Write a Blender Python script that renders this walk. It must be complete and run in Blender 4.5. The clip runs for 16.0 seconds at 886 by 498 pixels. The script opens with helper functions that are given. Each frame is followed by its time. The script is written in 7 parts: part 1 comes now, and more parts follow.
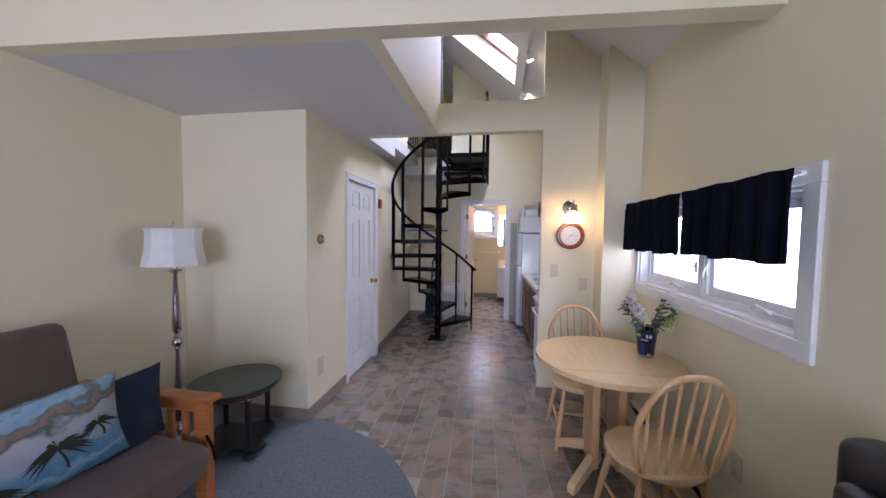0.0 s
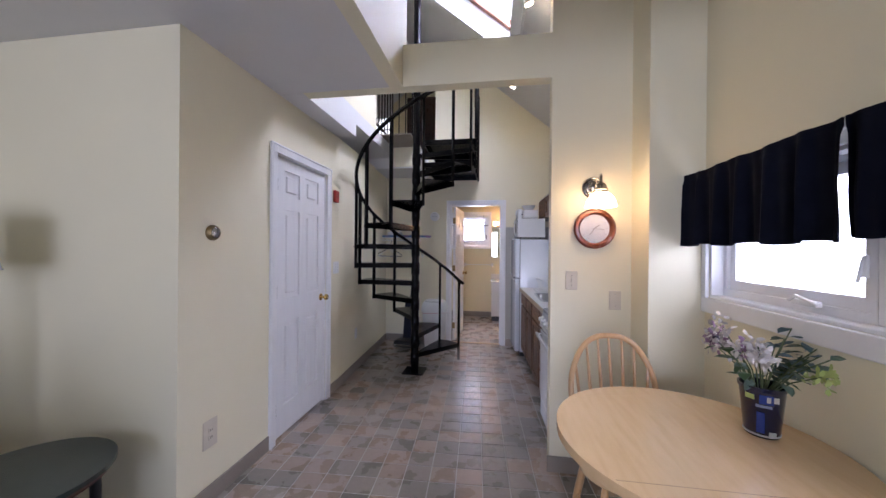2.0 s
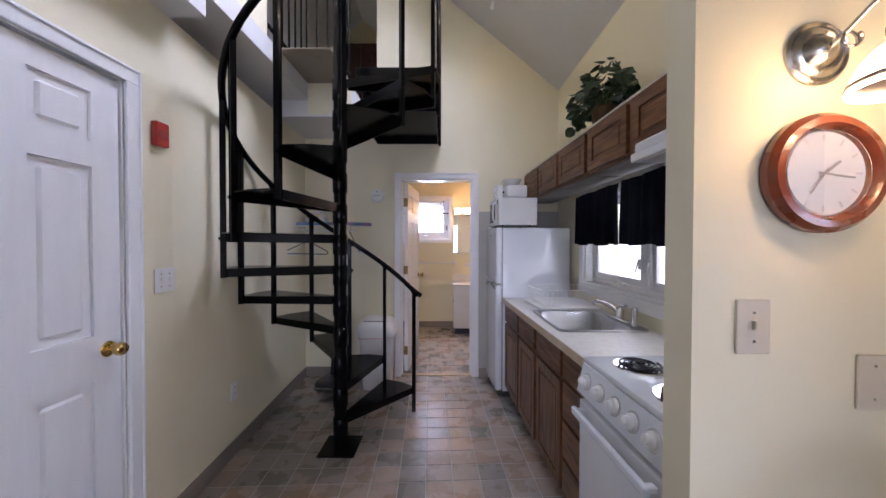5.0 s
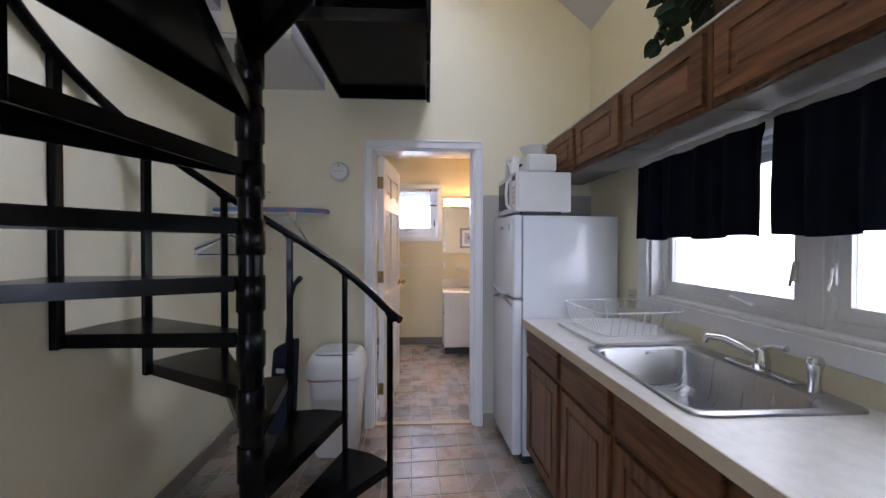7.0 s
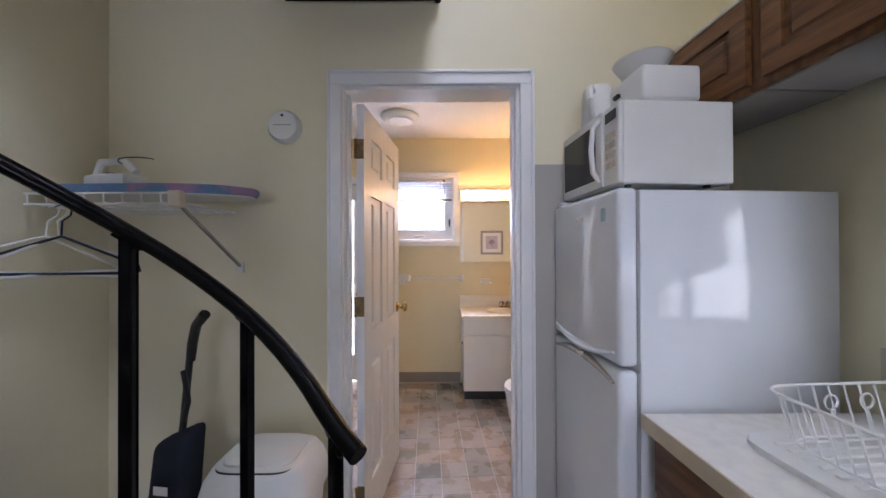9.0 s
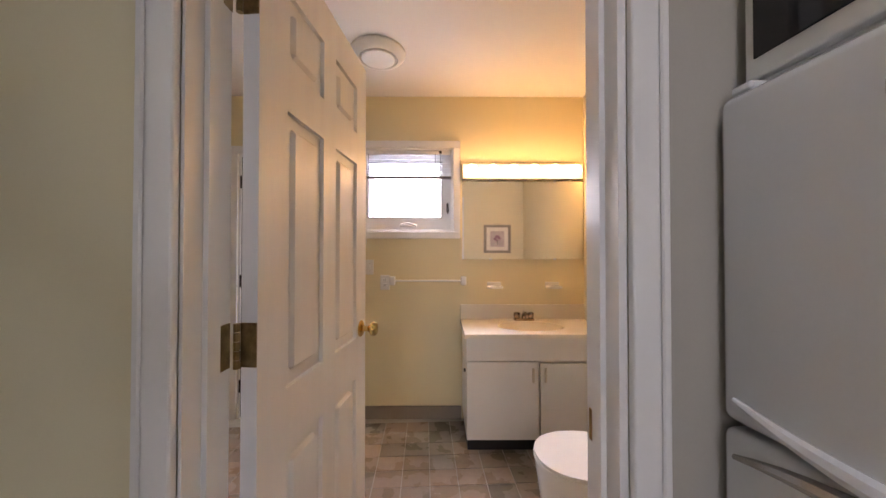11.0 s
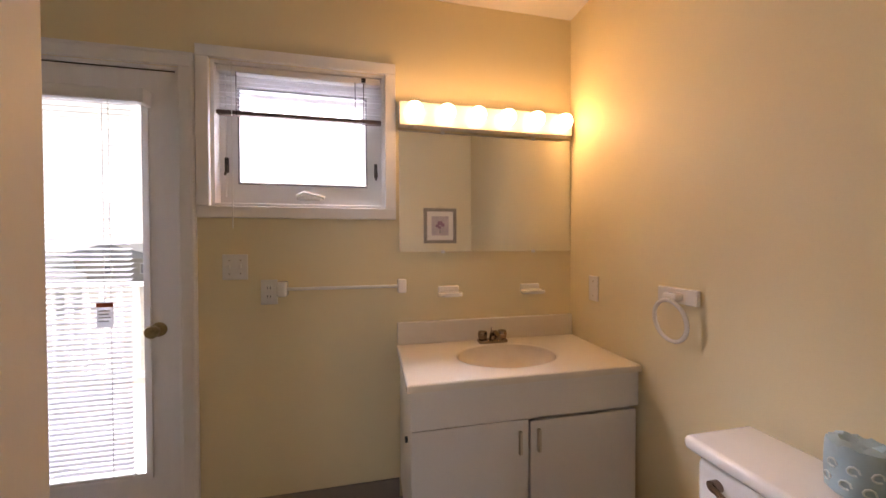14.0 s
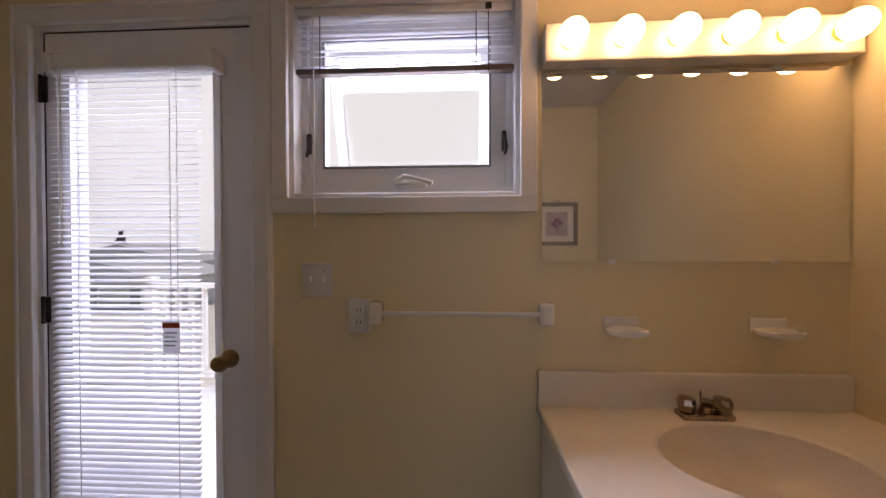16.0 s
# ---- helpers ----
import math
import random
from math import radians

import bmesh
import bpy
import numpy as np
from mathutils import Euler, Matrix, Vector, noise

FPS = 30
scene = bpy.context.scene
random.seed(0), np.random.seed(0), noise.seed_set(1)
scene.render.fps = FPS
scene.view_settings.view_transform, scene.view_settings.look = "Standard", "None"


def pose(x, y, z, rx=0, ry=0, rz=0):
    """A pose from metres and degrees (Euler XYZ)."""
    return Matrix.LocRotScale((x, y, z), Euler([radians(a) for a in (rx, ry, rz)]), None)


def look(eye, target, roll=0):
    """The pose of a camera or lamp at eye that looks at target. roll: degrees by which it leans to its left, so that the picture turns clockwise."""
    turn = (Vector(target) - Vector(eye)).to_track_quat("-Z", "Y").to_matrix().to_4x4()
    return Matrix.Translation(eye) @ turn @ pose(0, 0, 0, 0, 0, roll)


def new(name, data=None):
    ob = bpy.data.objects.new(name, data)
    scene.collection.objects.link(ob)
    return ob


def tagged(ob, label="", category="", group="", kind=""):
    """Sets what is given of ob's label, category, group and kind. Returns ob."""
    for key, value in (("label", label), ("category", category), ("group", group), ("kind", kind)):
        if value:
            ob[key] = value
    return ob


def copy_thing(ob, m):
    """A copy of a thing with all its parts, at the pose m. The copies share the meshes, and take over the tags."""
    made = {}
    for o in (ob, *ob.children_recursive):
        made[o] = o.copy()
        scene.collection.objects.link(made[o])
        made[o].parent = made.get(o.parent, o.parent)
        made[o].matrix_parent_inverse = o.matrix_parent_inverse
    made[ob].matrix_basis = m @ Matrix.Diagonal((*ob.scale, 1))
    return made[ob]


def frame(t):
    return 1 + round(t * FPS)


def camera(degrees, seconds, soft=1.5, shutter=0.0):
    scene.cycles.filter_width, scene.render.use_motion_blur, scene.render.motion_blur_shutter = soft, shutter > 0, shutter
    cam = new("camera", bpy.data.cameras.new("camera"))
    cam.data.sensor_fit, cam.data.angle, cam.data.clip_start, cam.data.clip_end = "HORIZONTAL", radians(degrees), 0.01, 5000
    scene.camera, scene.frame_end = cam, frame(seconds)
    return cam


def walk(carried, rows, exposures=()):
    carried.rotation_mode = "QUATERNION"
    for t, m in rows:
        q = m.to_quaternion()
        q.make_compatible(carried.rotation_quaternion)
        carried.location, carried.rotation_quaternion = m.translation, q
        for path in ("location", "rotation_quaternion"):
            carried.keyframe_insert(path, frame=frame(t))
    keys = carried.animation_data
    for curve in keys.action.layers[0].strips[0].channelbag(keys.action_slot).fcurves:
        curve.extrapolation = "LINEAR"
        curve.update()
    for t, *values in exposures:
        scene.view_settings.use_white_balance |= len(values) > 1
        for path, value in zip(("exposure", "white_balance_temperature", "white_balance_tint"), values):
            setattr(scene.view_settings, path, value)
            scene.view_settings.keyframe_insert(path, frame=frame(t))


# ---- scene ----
cam = camera(105.8, 16.0)
PATH = [
    (0, (1.045, 1.193, 1.533), (0.718, 3.164, 1.432), 0.7),
    (0.5, (1.082, 1.433, 1.465), (0.725, 3.4, 1.404), 0.8),
    (1, (1.075, 1.665, 1.41), (0.723, 3.634, 1.395), 1.0),
    (1.5, (1.069, 1.93, 1.395), (0.739, 3.903, 1.398), 0.9),
    (2, (1.071, 2.196, 1.384), (0.772, 4.174, 1.383), 0.5),
    (2.5, (1.056, 2.441, 1.378), (0.794, 4.424, 1.359), 0.1),
    (3, (1.034, 2.691, 1.368), (0.813, 4.679, 1.333), 0.1),
    (3.5, (1.022, 2.943, 1.359), (0.848, 4.935, 1.315), 0.4),
    (4, (0.991, 3.176, 1.372), (0.866, 5.171, 1.317), 0.4),
    (4.5, (0.925, 3.418, 1.377), (0.865, 5.417, 1.329), 0.4),
    (5, (0.903, 3.659, 1.369), (0.888, 5.658, 1.339), 0.1),
    (5.2, (0.895, 3.761, 1.37), (0.901, 5.761, 1.34), -0.1),
    (7.3, (0.843, 4.812, 1.332), (0.931, 6.81, 1.31), 0.1),
    (7.5, (0.843, 4.926, 1.335), (0.924, 6.925, 1.311), 0.1),
    (8, (0.857, 5.17, 1.38), (0.89, 7.169, 1.316), -0.4),
    (8.5, (0.87, 5.444, 1.347), (0.88, 7.444, 1.332), -0.2),
    (9, (0.864, 5.699, 1.344), (0.859, 7.699, 1.354), -0.2),
    (9.2, (0.865, 5.794, 1.329), (0.859, 7.793, 1.369), 0.2),
    (11.3, (0.872, 6.655, 1.275), (0.894, 8.655, 1.3), -0.1),
    (11.5, (0.86, 6.728, 1.279), (0.929, 8.727, 1.304), -0.4),
    (12, (0.869, 6.895, 1.282), (1.037, 8.888, 1.308), -0.7),
    (12.5, (0.879, 7.035, 1.285), (1.165, 9.014, 1.303), -0.8),
    (13, (0.862, 7.182, 1.28), (1.283, 9.137, 1.279), -0.3),
    (13.5, (0.872, 7.32, 1.271), (1.342, 9.264, 1.25), -0.5),
    (14, (0.903, 7.47, 1.267), (1.317, 9.426, 1.24), -0.2),
    (14.5, (0.888, 7.626, 1.256), (1.233, 9.596, 1.244), -0.1),
    (15, (0.865, 7.758, 1.251), (1.099, 9.744, 1.266), -0.1),
    (15.5, (0.836, 7.914, 1.274), (0.907, 9.913, 1.276), 0.1),
    (16, (0.77, 8.049, 1.283), (0.674, 10.047, 1.262), -0.1),
]
EXPOSURES = [(0, -0.03, 6050, 16), (5, -0.02, 6150, 16), (7.5, 0.02, 6050, 10), (8.5, 0.15, 6250, 11), (9, 0.04, 6200, 11), (11.5, -0.10, 7600, 13), (12.5, -0.23, 7500, 12), (13, -0.41, 7400, 14), (13.5, -0.56, 7450, 13), (14, -0.64, 7600, 15), (14.5, -0.80, 7300, 16), (16, -1.38, 6950, 16)]
walk(cam, [(t, look(e, a, r)) for t, e, a, r in PATH], EXPOSURES)


# ---- world, sun and daylight ----
world = bpy.data.worlds.new("sky")
scene.world = world
world.use_nodes = True
sky = world.node_tree.nodes.new("ShaderNodeTexSky")
sky.sky_type, sky.sun_disc = "NISHITA", False
sky.sun_elevation, sky.sun_rotation = radians(49), radians(288)
sky.dust_density, sky.air_density = 4.0, 1.2
back = world.node_tree.nodes["Background"]
world.node_tree.links.new(sky.outputs["Color"], back.inputs["Color"])
back.inputs["Strength"].default_value = 0.15
sun = new("sun", bpy.data.lights.new("sun", "SUN"))
sun.data.energy, sun.data.angle, sun.data.color = 4.5, radians(10), (1.0, 0.96, 0.9)
sun.matrix_basis = look((0, 0, 20), (0.62 * 12, -0.2 * 12, 20 - 0.76 * 12), 0)


def daylight(name, at, target, w, h, watts, color=(0.87, 0.93, 1.24)):
    lamp = new(name, bpy.data.lights.new(name, "AREA"))
    lamp.data.shape, lamp.data.size, lamp.data.size_y, lamp.data.energy, lamp.data.color = "RECTANGLE", w, h, watts, color
    lamp.matrix_basis = look(at, target)


daylight("daylight_living_window", (2.32, 3.375, 1.435), (1.0, 3.375, 1.43), 1.40, 0.54, 19)
daylight("daylight_kitchen_window", (2.31, 5.685, 1.39), (1.0, 5.685, 1.385), 1.40, 0.62, 6.5)
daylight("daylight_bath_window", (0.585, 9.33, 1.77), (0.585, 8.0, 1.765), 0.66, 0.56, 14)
daylight("daylight_glazed_door", (-0.31, 10.15, 2.95), (-0.31, 8.7, 0.7), 1.3, 1.1, 420)
daylight("daylight_rear_window", (0.15, -2.72, 1.325), (0.1, 0, 1.32), 2.7, 1.95, 112)
daylight("daylight_skylight", (1.05, 5.65, 4.15), (0.6, 5.65, 3.75), 1.0, 0.85, 80, (0.88, 0.93, 1.18))


# ---- small builders ----
def part(name, bm, material, parent, label="", smooth=False):
    """Links a bmesh as one mesh object under a thing or a part."""
    me = bpy.data.meshes.new(name)
    bmesh.ops.recalc_face_normals(bm, faces=bm.faces)
    bm.to_mesh(me)
    bm.free()
    me.materials.append(material)
    if smooth:
        me.shade_smooth()
        me.set_sharp_from_angle(angle=radians(38))
    ob = new(name, me)
    ob.parent = parent
    return tagged(ob, label)


def thing(name, label, category, at=(0, 0, 0), rz=0, group=""):
    ob = new(name)
    ob.empty_display_size = 0.1
    ob.matrix_basis = pose(*at, 0, 0, rz)
    return tagged(ob, label, category, group)


def solid(name, bm, material, label="", category="", kind="", smooth=False, group=""):
    return tagged(part(name, bm, material, None, label, smooth), label, category, group, kind)


def box(bm, x0, x1, y0, y1, z0, z1, bev=0.0, seg=1, m=None):
    vs = bmesh.ops.create_cube(bm, size=1.0)["verts"]
    for v in vs:
        v.co = Vector(((x0 + x1) / 2 + v.co.x * (x1 - x0), (y0 + y1) / 2 + v.co.y * (y1 - y0), (z0 + z1) / 2 + v.co.z * (z1 - z0)))
        if m:
            v.co = m @ v.co
    if bev:
        edges = list({e for v in vs for e in v.link_edges})
        bmesh.ops.bevel(bm, geom=edges, offset=bev, segments=seg, profile=0.5, affect="EDGES")
    return bm


def bx(x0, x1, y0, y1, z0, z1, bev=0.0, seg=1, m=None):
    return box(bmesh.new(), x0, x1, y0, y1, z0, z1, bev, seg, m)


def cyl(bm, p0, p1, r0, r1=None, seg=12):
    p0, p1 = Vector(p0), Vector(p1)
    d = p1 - p0
    m = Matrix.Translation((p0 + p1) / 2) @ d.to_track_quat("Z", "Y").to_matrix().to_4x4()
    bmesh.ops.create_cone(bm, cap_ends=True, segments=seg, radius1=r0, radius2=r0 if r1 is None else r1, depth=d.length, matrix=m)
    return bm


def ball(bm, c, r, sx=1, sy=1, sz=1, u=16, v=10):
    bmesh.ops.create_uvsphere(bm, u_segments=u, v_segments=v, radius=r, matrix=Matrix.Translation(c) @ Matrix.Diagonal((sx, sy, sz, 1)))
    return bm


def lathe(bm, profile, seg=24, m=None, sx=1.0, sy=1.0):
    rings = []
    for r, z in profile:
        ring = []
        for i in range(seg):
            a = 2 * math.pi * i / seg
            co = Vector((r * math.cos(a) * sx, r * math.sin(a) * sy, z))
            ring.append(bm.verts.new(m @ co if m else co))
        rings.append(ring)
    for a, b in zip(rings, rings[1:]):
        for i in range(seg):
            bm.faces.new((a[i], a[(i + 1) % seg], b[(i + 1) % seg], b[i]))
    bm.faces.new(rings[0][::-1])
    bm.faces.new(rings[-1])
    return bm


def tube(bm, pts, r, seg=8, closed=False):
    pts = [Vector(p) for p in pts]
    n = len(pts)
    rings, side = [], None
    for i, p in enumerate(pts):
        a = pts[(i - 1) % n] if closed or i else p
        b = pts[(i + 1) % n] if closed or i < n - 1 else p
        d = (b - a).normalized()
        if side is None:
            side = d.orthogonal().normalized()
        side = (side - d * side.dot(d)).normalized()
        up = d.cross(side)
        rad = r[i] if isinstance(r, (list, tuple)) else r
        rings.append([bm.verts.new(p + rad * (math.cos(2 * math.pi * k / seg) * side + math.sin(2 * math.pi * k / seg) * up)) for k in range(seg)])
    pairs = list(zip(rings, rings[1:])) + ([(rings[-1], rings[0])] if closed else [])
    for a, b in pairs:
        for k in range(seg):
            bm.faces.new((a[k], a[(k + 1) % seg], b[(k + 1) % seg], b[k]))
    if not closed:
        bm.faces.new(rings[0][::-1])
        bm.faces.new(rings[-1])
    return bm


def prism(bm, poly, z0, z1, bev=0.0, seg=2, m=None):
    lo = [bm.verts.new((x, y, z0)) for x, y in poly]
    hi = [bm.verts.new((x, y, z1)) for x, y in poly]
    n = len(poly)
    fs = [bm.faces.new(lo[::-1]), bm.faces.new(hi)]
    fs += [bm.faces.new((lo[i], lo[(i + 1) % n], hi[(i + 1) % n], hi[i])) for i in range(n)]
    if bev:
        es = list({e for f in fs[:2] for e in f.edges})
        bmesh.ops.bevel(bm, geom=es, offset=bev, segments=seg, profile=0.5, affect="EDGES")
    if m:
        bmesh.ops.transform(bm, matrix=m, verts=bm.verts)
    return bm


def ellipse(rx, ry, n=40, p=2.0, cx=0.0, cy=0.0):
    out = []
    for i in range(n):
        a = 2 * math.pi * i / n
        c, s = math.cos(a), math.sin(a)
        out.append((cx + rx * math.copysign(abs(c) ** (2 / p), c), cy + ry * math.copysign(abs(s) ** (2 / p), s)))
    return out


def slab(us, vs, holes, w0, w1, put):
    """A plate with rectangular holes: us, vs its extent, w its thickness, put(u, v, w) its place."""
    U = sorted({*us, *[h[0] for h in holes], *[h[1] for h in holes]})
    V = sorted({*vs, *[h[2] for h in holes], *[h[3] for h in holes]})
    U = [u for u in U if us[0] <= u <= us[1]]
    V = [v for v in V if vs[0] <= v <= vs[1]]

    def full(i, j):
        if not (0 <= i < len(U) - 1 and 0 <= j < len(V) - 1):
            return False
        u, v = (U[i] + U[i + 1]) / 2, (V[j] + V[j + 1]) / 2
        return not any(h[0] < u < h[1] and h[2] < v < h[3] for h in holes)

    bm = bmesh.new()
    made = {}

    def vert(u, v, w):
        key = (round(u, 5), round(v, 5), round(w, 5))
        if key not in made:
            made[key] = bm.verts.new(put(u, v, w))
        return made[key]

    for i in range(len(U) - 1):
        for j in range(len(V) - 1):
            if not full(i, j):
                continue
            a, b, c, d = U[i], U[i + 1], V[j], V[j + 1]
            for w in (w0, w1):
                bm.faces.new([vert(a, c, w), vert(b, c, w), vert(b, d, w), vert(a, d, w)])
            for ok, p, q in ((full(i - 1, j), (a, c), (a, d)), (full(i + 1, j), (b, c), (b, d)), (full(i, j - 1), (a, c), (b, c)), (full(i, j + 1), (a, d), (b, d))):
                if not ok:
                    bm.faces.new([vert(*p, w0), vert(*q, w0), vert(*q, w1), vert(*p, w1)])
    return bm


def wall_y(y0, y1, x0, x1, z0, z1, holes=()):
    return slab((x0, x1), (z0, z1), list(holes), y0, y1, lambda u, v, w: (u, w, v))


def wall_x(x0, x1, y0, y1, z0, z1, holes=()):
    return slab((y0, y1), (z0, z1), list(holes), x0, x1, lambda u, v, w: (w, u, v))


# ---- materials ----
def surface(name, color, rough=0.6, metal=0.0, vary=0.08, scale=4.0, fine=60.0, bump=0.1, stretch=(1, 1, 1), rough_vary=0.1, second=None, mix_lo=0.4, mix_hi=0.7, per_object=0.0, coat=0.0, sheen=0.0, detail=4.0, bump_dist=0.002, spec=0.5):
    mat = bpy.data.materials.new(name)
    mat.use_nodes = True
    nt = mat.node_tree
    N, L = nt.nodes, nt.links
    p = N["Principled BSDF"]
    tc = N.new("ShaderNodeTexCoord")
    mp = N.new("ShaderNodeMapping")
    mp.inputs["Scale"].default_value = stretch
    L.new(tc.outputs["Object"], mp.inputs["Vector"])
    big, small = N.new("ShaderNodeTexNoise"), N.new("ShaderNodeTexNoise")
    big.inputs["Scale"].default_value, small.inputs["Scale"].default_value = scale, fine
    big.inputs["Detail"].default_value = small.inputs["Detail"].default_value = detail
    for n in (big, small):
        L.new(mp.outputs["Vector"], n.inputs["Vector"])
    mixc = N.new("ShaderNodeMix")
    mixc.data_type = "RGBA"
    ramp = N.new("ShaderNodeMapRange")
    ramp.inputs["From Min"].default_value, ramp.inputs["From Max"].default_value = mix_lo, mix_hi
    L.new(big.outputs["Fac"], ramp.inputs["Value"])
    L.new(ramp.outputs["Result"], mixc.inputs["Factor"])
    c2 = second or tuple(c * (1 - 2 * vary) for c in color)
    mixc.inputs["A"].default_value = (*color, 1)
    mixc.inputs["B"].default_value = (*c2, 1)
    hsv = N.new("ShaderNodeHueSaturation")
    L.new(mixc.outputs["Result"], hsv.inputs["Color"])
    val = N.new("ShaderNodeMapRange")
    val.inputs["To Min"].default_value, val.inputs["To Max"].default_value = 1 - vary, 1 + vary
    L.new(small.outputs["Fac"], val.inputs["Value"])
    last = val.outputs["Result"]
    if per_object:
        oi = N.new("ShaderNodeObjectInfo")
        mr = N.new("ShaderNodeMapRange")
        mr.inputs["To Min"].default_value, mr.inputs["To Max"].default_value = 1 - per_object, 1 + per_object
        L.new(oi.outputs["Random"], mr.inputs["Value"])
        mul = N.new("ShaderNodeMath")
        mul.operation = "MULTIPLY"
        L.new(last, mul.inputs[0])
        L.new(mr.outputs["Result"], mul.inputs[1])
        last = mul.outputs[0]
    L.new(last, hsv.inputs["Value"])
    L.new(hsv.outputs["Color"], p.inputs["Base Color"])
    rr = N.new("ShaderNodeMapRange")
    rr.inputs["To Min"].default_value, rr.inputs["To Max"].default_value = max(0.02, rough - rough_vary), min(1, rough + rough_vary)
    L.new(big.outputs["Fac"], rr.inputs["Value"])
    L.new(rr.outputs["Result"], p.inputs["Roughness"])
    p.inputs["Metallic"].default_value = metal
    p.inputs["Coat Weight"].default_value = coat
    p.inputs["Specular IOR Level"].default_value = spec
    p.inputs["Sheen Weight"].default_value = sheen
    if bump:
        b = N.new("ShaderNodeBump")
        b.inputs["Strength"].default_value, b.inputs["Distance"].default_value = bump, bump_dist
        L.new(small.outputs["Fac"], b.inputs["Height"])
        L.new(b.outputs["Normal"], p.inputs["Normal"])
    return mat


def glow(name, color, strength):
    mat = bpy.data.materials.new(name)
    mat.use_nodes = True
    p = mat.node_tree.nodes["Principled BSDF"]
    p.inputs["Base Color"].default_value = (0.8, 0.8, 0.8, 1)
    p.inputs["Emission Color"].default_value = (*color, 1)
    p.inputs["Emission Strength"].default_value = strength
    return mat


def clear(name, tint=(1, 1, 1), rough=0.0, ior=1.45):
    mat = bpy.data.materials.new(name)
    mat.use_nodes = True
    p = mat.node_tree.nodes["Principled BSDF"]
    p.inputs["Base Color"].default_value = (*tint, 1)
    p.inputs["Transmission Weight"].default_value = 1.0
    p.inputs["Roughness"].default_value = rough
    p.inputs["IOR"].default_value = ior
    return mat


CREAM = surface("cream_wall_paint", (0.765, 0.71, 0.522), 0.55, vary=0.02, scale=1.2, fine=260, bump=0.12)
YELLOW = surface("yellow_cream_bathroom_paint", (0.775, 0.685, 0.45), 0.5, vary=0.025, scale=1.4, fine=240, bump=0.12)
CEIL = surface("white_ceiling_paint", (0.68, 0.665, 0.645), 0.8, vary=0.02, scale=1.5, fine=220, bump=0.15)
WHITE = surface("white_gloss_trim", (0.80, 0.80, 0.80), 0.32, vary=0.02, scale=5, fine=90, bump=0.05)
DOORW = surface("white_door_paint", (0.78, 0.78, 0.79), 0.38, vary=0.02, scale=3, fine=40, stretch=(8, 8, 1), bump=0.08)
BASEB = surface("taupe_vinyl_baseboard", (0.27, 0.23, 0.19), 0.5, vary=0.04, scale=6, fine=80)
IRON = surface("black_painted_iron", (0.0022, 0.0022, 0.0025), 0.2, vary=0.2, scale=9, fine=90, bump=0.1, second=(0.0032, 0.003, 0.003), spec=0.13)
OAK = surface("dark_stained_oak", (0.175, 0.076, 0.029), 0.42, vary=0.3, scale=4.5, fine=30, stretch=(10, 10, 1), second=(0.060, 0.023, 0.009), bump=0.2, per_object=0.12)
OAKH = surface("dark_stained_oak_level_grain", (0.175, 0.076, 0.029), 0.42, vary=0.3, scale=4.5, fine=30, stretch=(10, 1, 10), second=(0.060, 0.023, 0.009), bump=0.2, per_object=0.12)
MAPLE = surface("pale_varnished_beech", (0.76, 0.54, 0.30), 0.24, rough_vary=0.015, vary=0.03, scale=4, fine=40, stretch=(9, 1.2, 9), second=(0.71, 0.49, 0.262), bump=0.0, coat=0.3)
MAPLEV = surface("pale_varnished_beech_upright", (0.64, 0.40, 0.20), 0.3, vary=0.06, scale=5, fine=24, stretch=(12, 12, 1.5), second=(0.54, 0.32, 0.15), bump=0.04, coat=0.2)
PINE = surface("orange_stained_pine", (0.42, 0.15, 0.045), 0.35, vary=0.1, scale=6, fine=22, stretch=(1, 12, 12), second=(0.30, 0.10, 0.03), bump=0.06)
CARPET = surface("blue_grey_carpet", (0.18, 0.205, 0.235), 0.95, vary=0.35, scale=75, fine=130, second=(0.125, 0.148, 0.178), bump=1.0, bump_dist=0.008, detail=3)
BROWNF = surface("brown_cotton_cover", (0.115, 0.083, 0.068), 0.9, vary=0.1, scale=7, fine=300, bump=0.4, sheen=0.2)
NAVY = surface("navy_cotton", (0.0035, 0.0045, 0.011), 0.95, vary=0.15, scale=9, fine=300, bump=0.3, second=(0.006, 0.0075, 0.016), spec=0.1)
NAVYP = surface("dark_blue_pillow_cotton", (0.010, 0.022, 0.045), 0.9, vary=0.12, scale=8, fine=280, bump=0.4)
APPL = surface("white_enamel", (0.74, 0.765, 0.80), 0.09, vary=0.02, scale=4, fine=150, bump=0.008, rough_vary=0.03)
PLASW = surface("white_plastic", (0.74, 0.74, 0.72), 0.4, vary=0.02, scale=8, fine=160, bump=0.04)
IVORY = surface("ivory_plastic", (0.60, 0.54, 0.43), 0.4, vary=0.02, scale=8, fine=160, bump=0.03)
LAMIN = surface("white_speckled_laminate", (0.74, 0.72, 0.68), 0.35, vary=0.05, scale=30, fine=500, bump=0.02)
BEIGE = surface("beige_laminate_edge", (0.55, 0.47, 0.34), 0.45, vary=0.05, scale=14, fine=220)
STEEL = surface("brushed_stainless_steel", (0.47, 0.475, 0.49), 0.30, 1.0, vary=0.05, scale=5, fine=60, stretch=(1, 30, 1), bump=0.03)
CHROME = surface("polished_chrome", (0.72, 0.72, 0.73), 0.08, 1.0, vary=0.02, scale=10, fine=80, bump=0.0, rough_vary=0.03)
NICKEL = surface("brushed_nickel", (0.48, 0.46, 0.44), 0.25, 1.0, vary=0.05, scale=12, fine=140, bump=0.03)
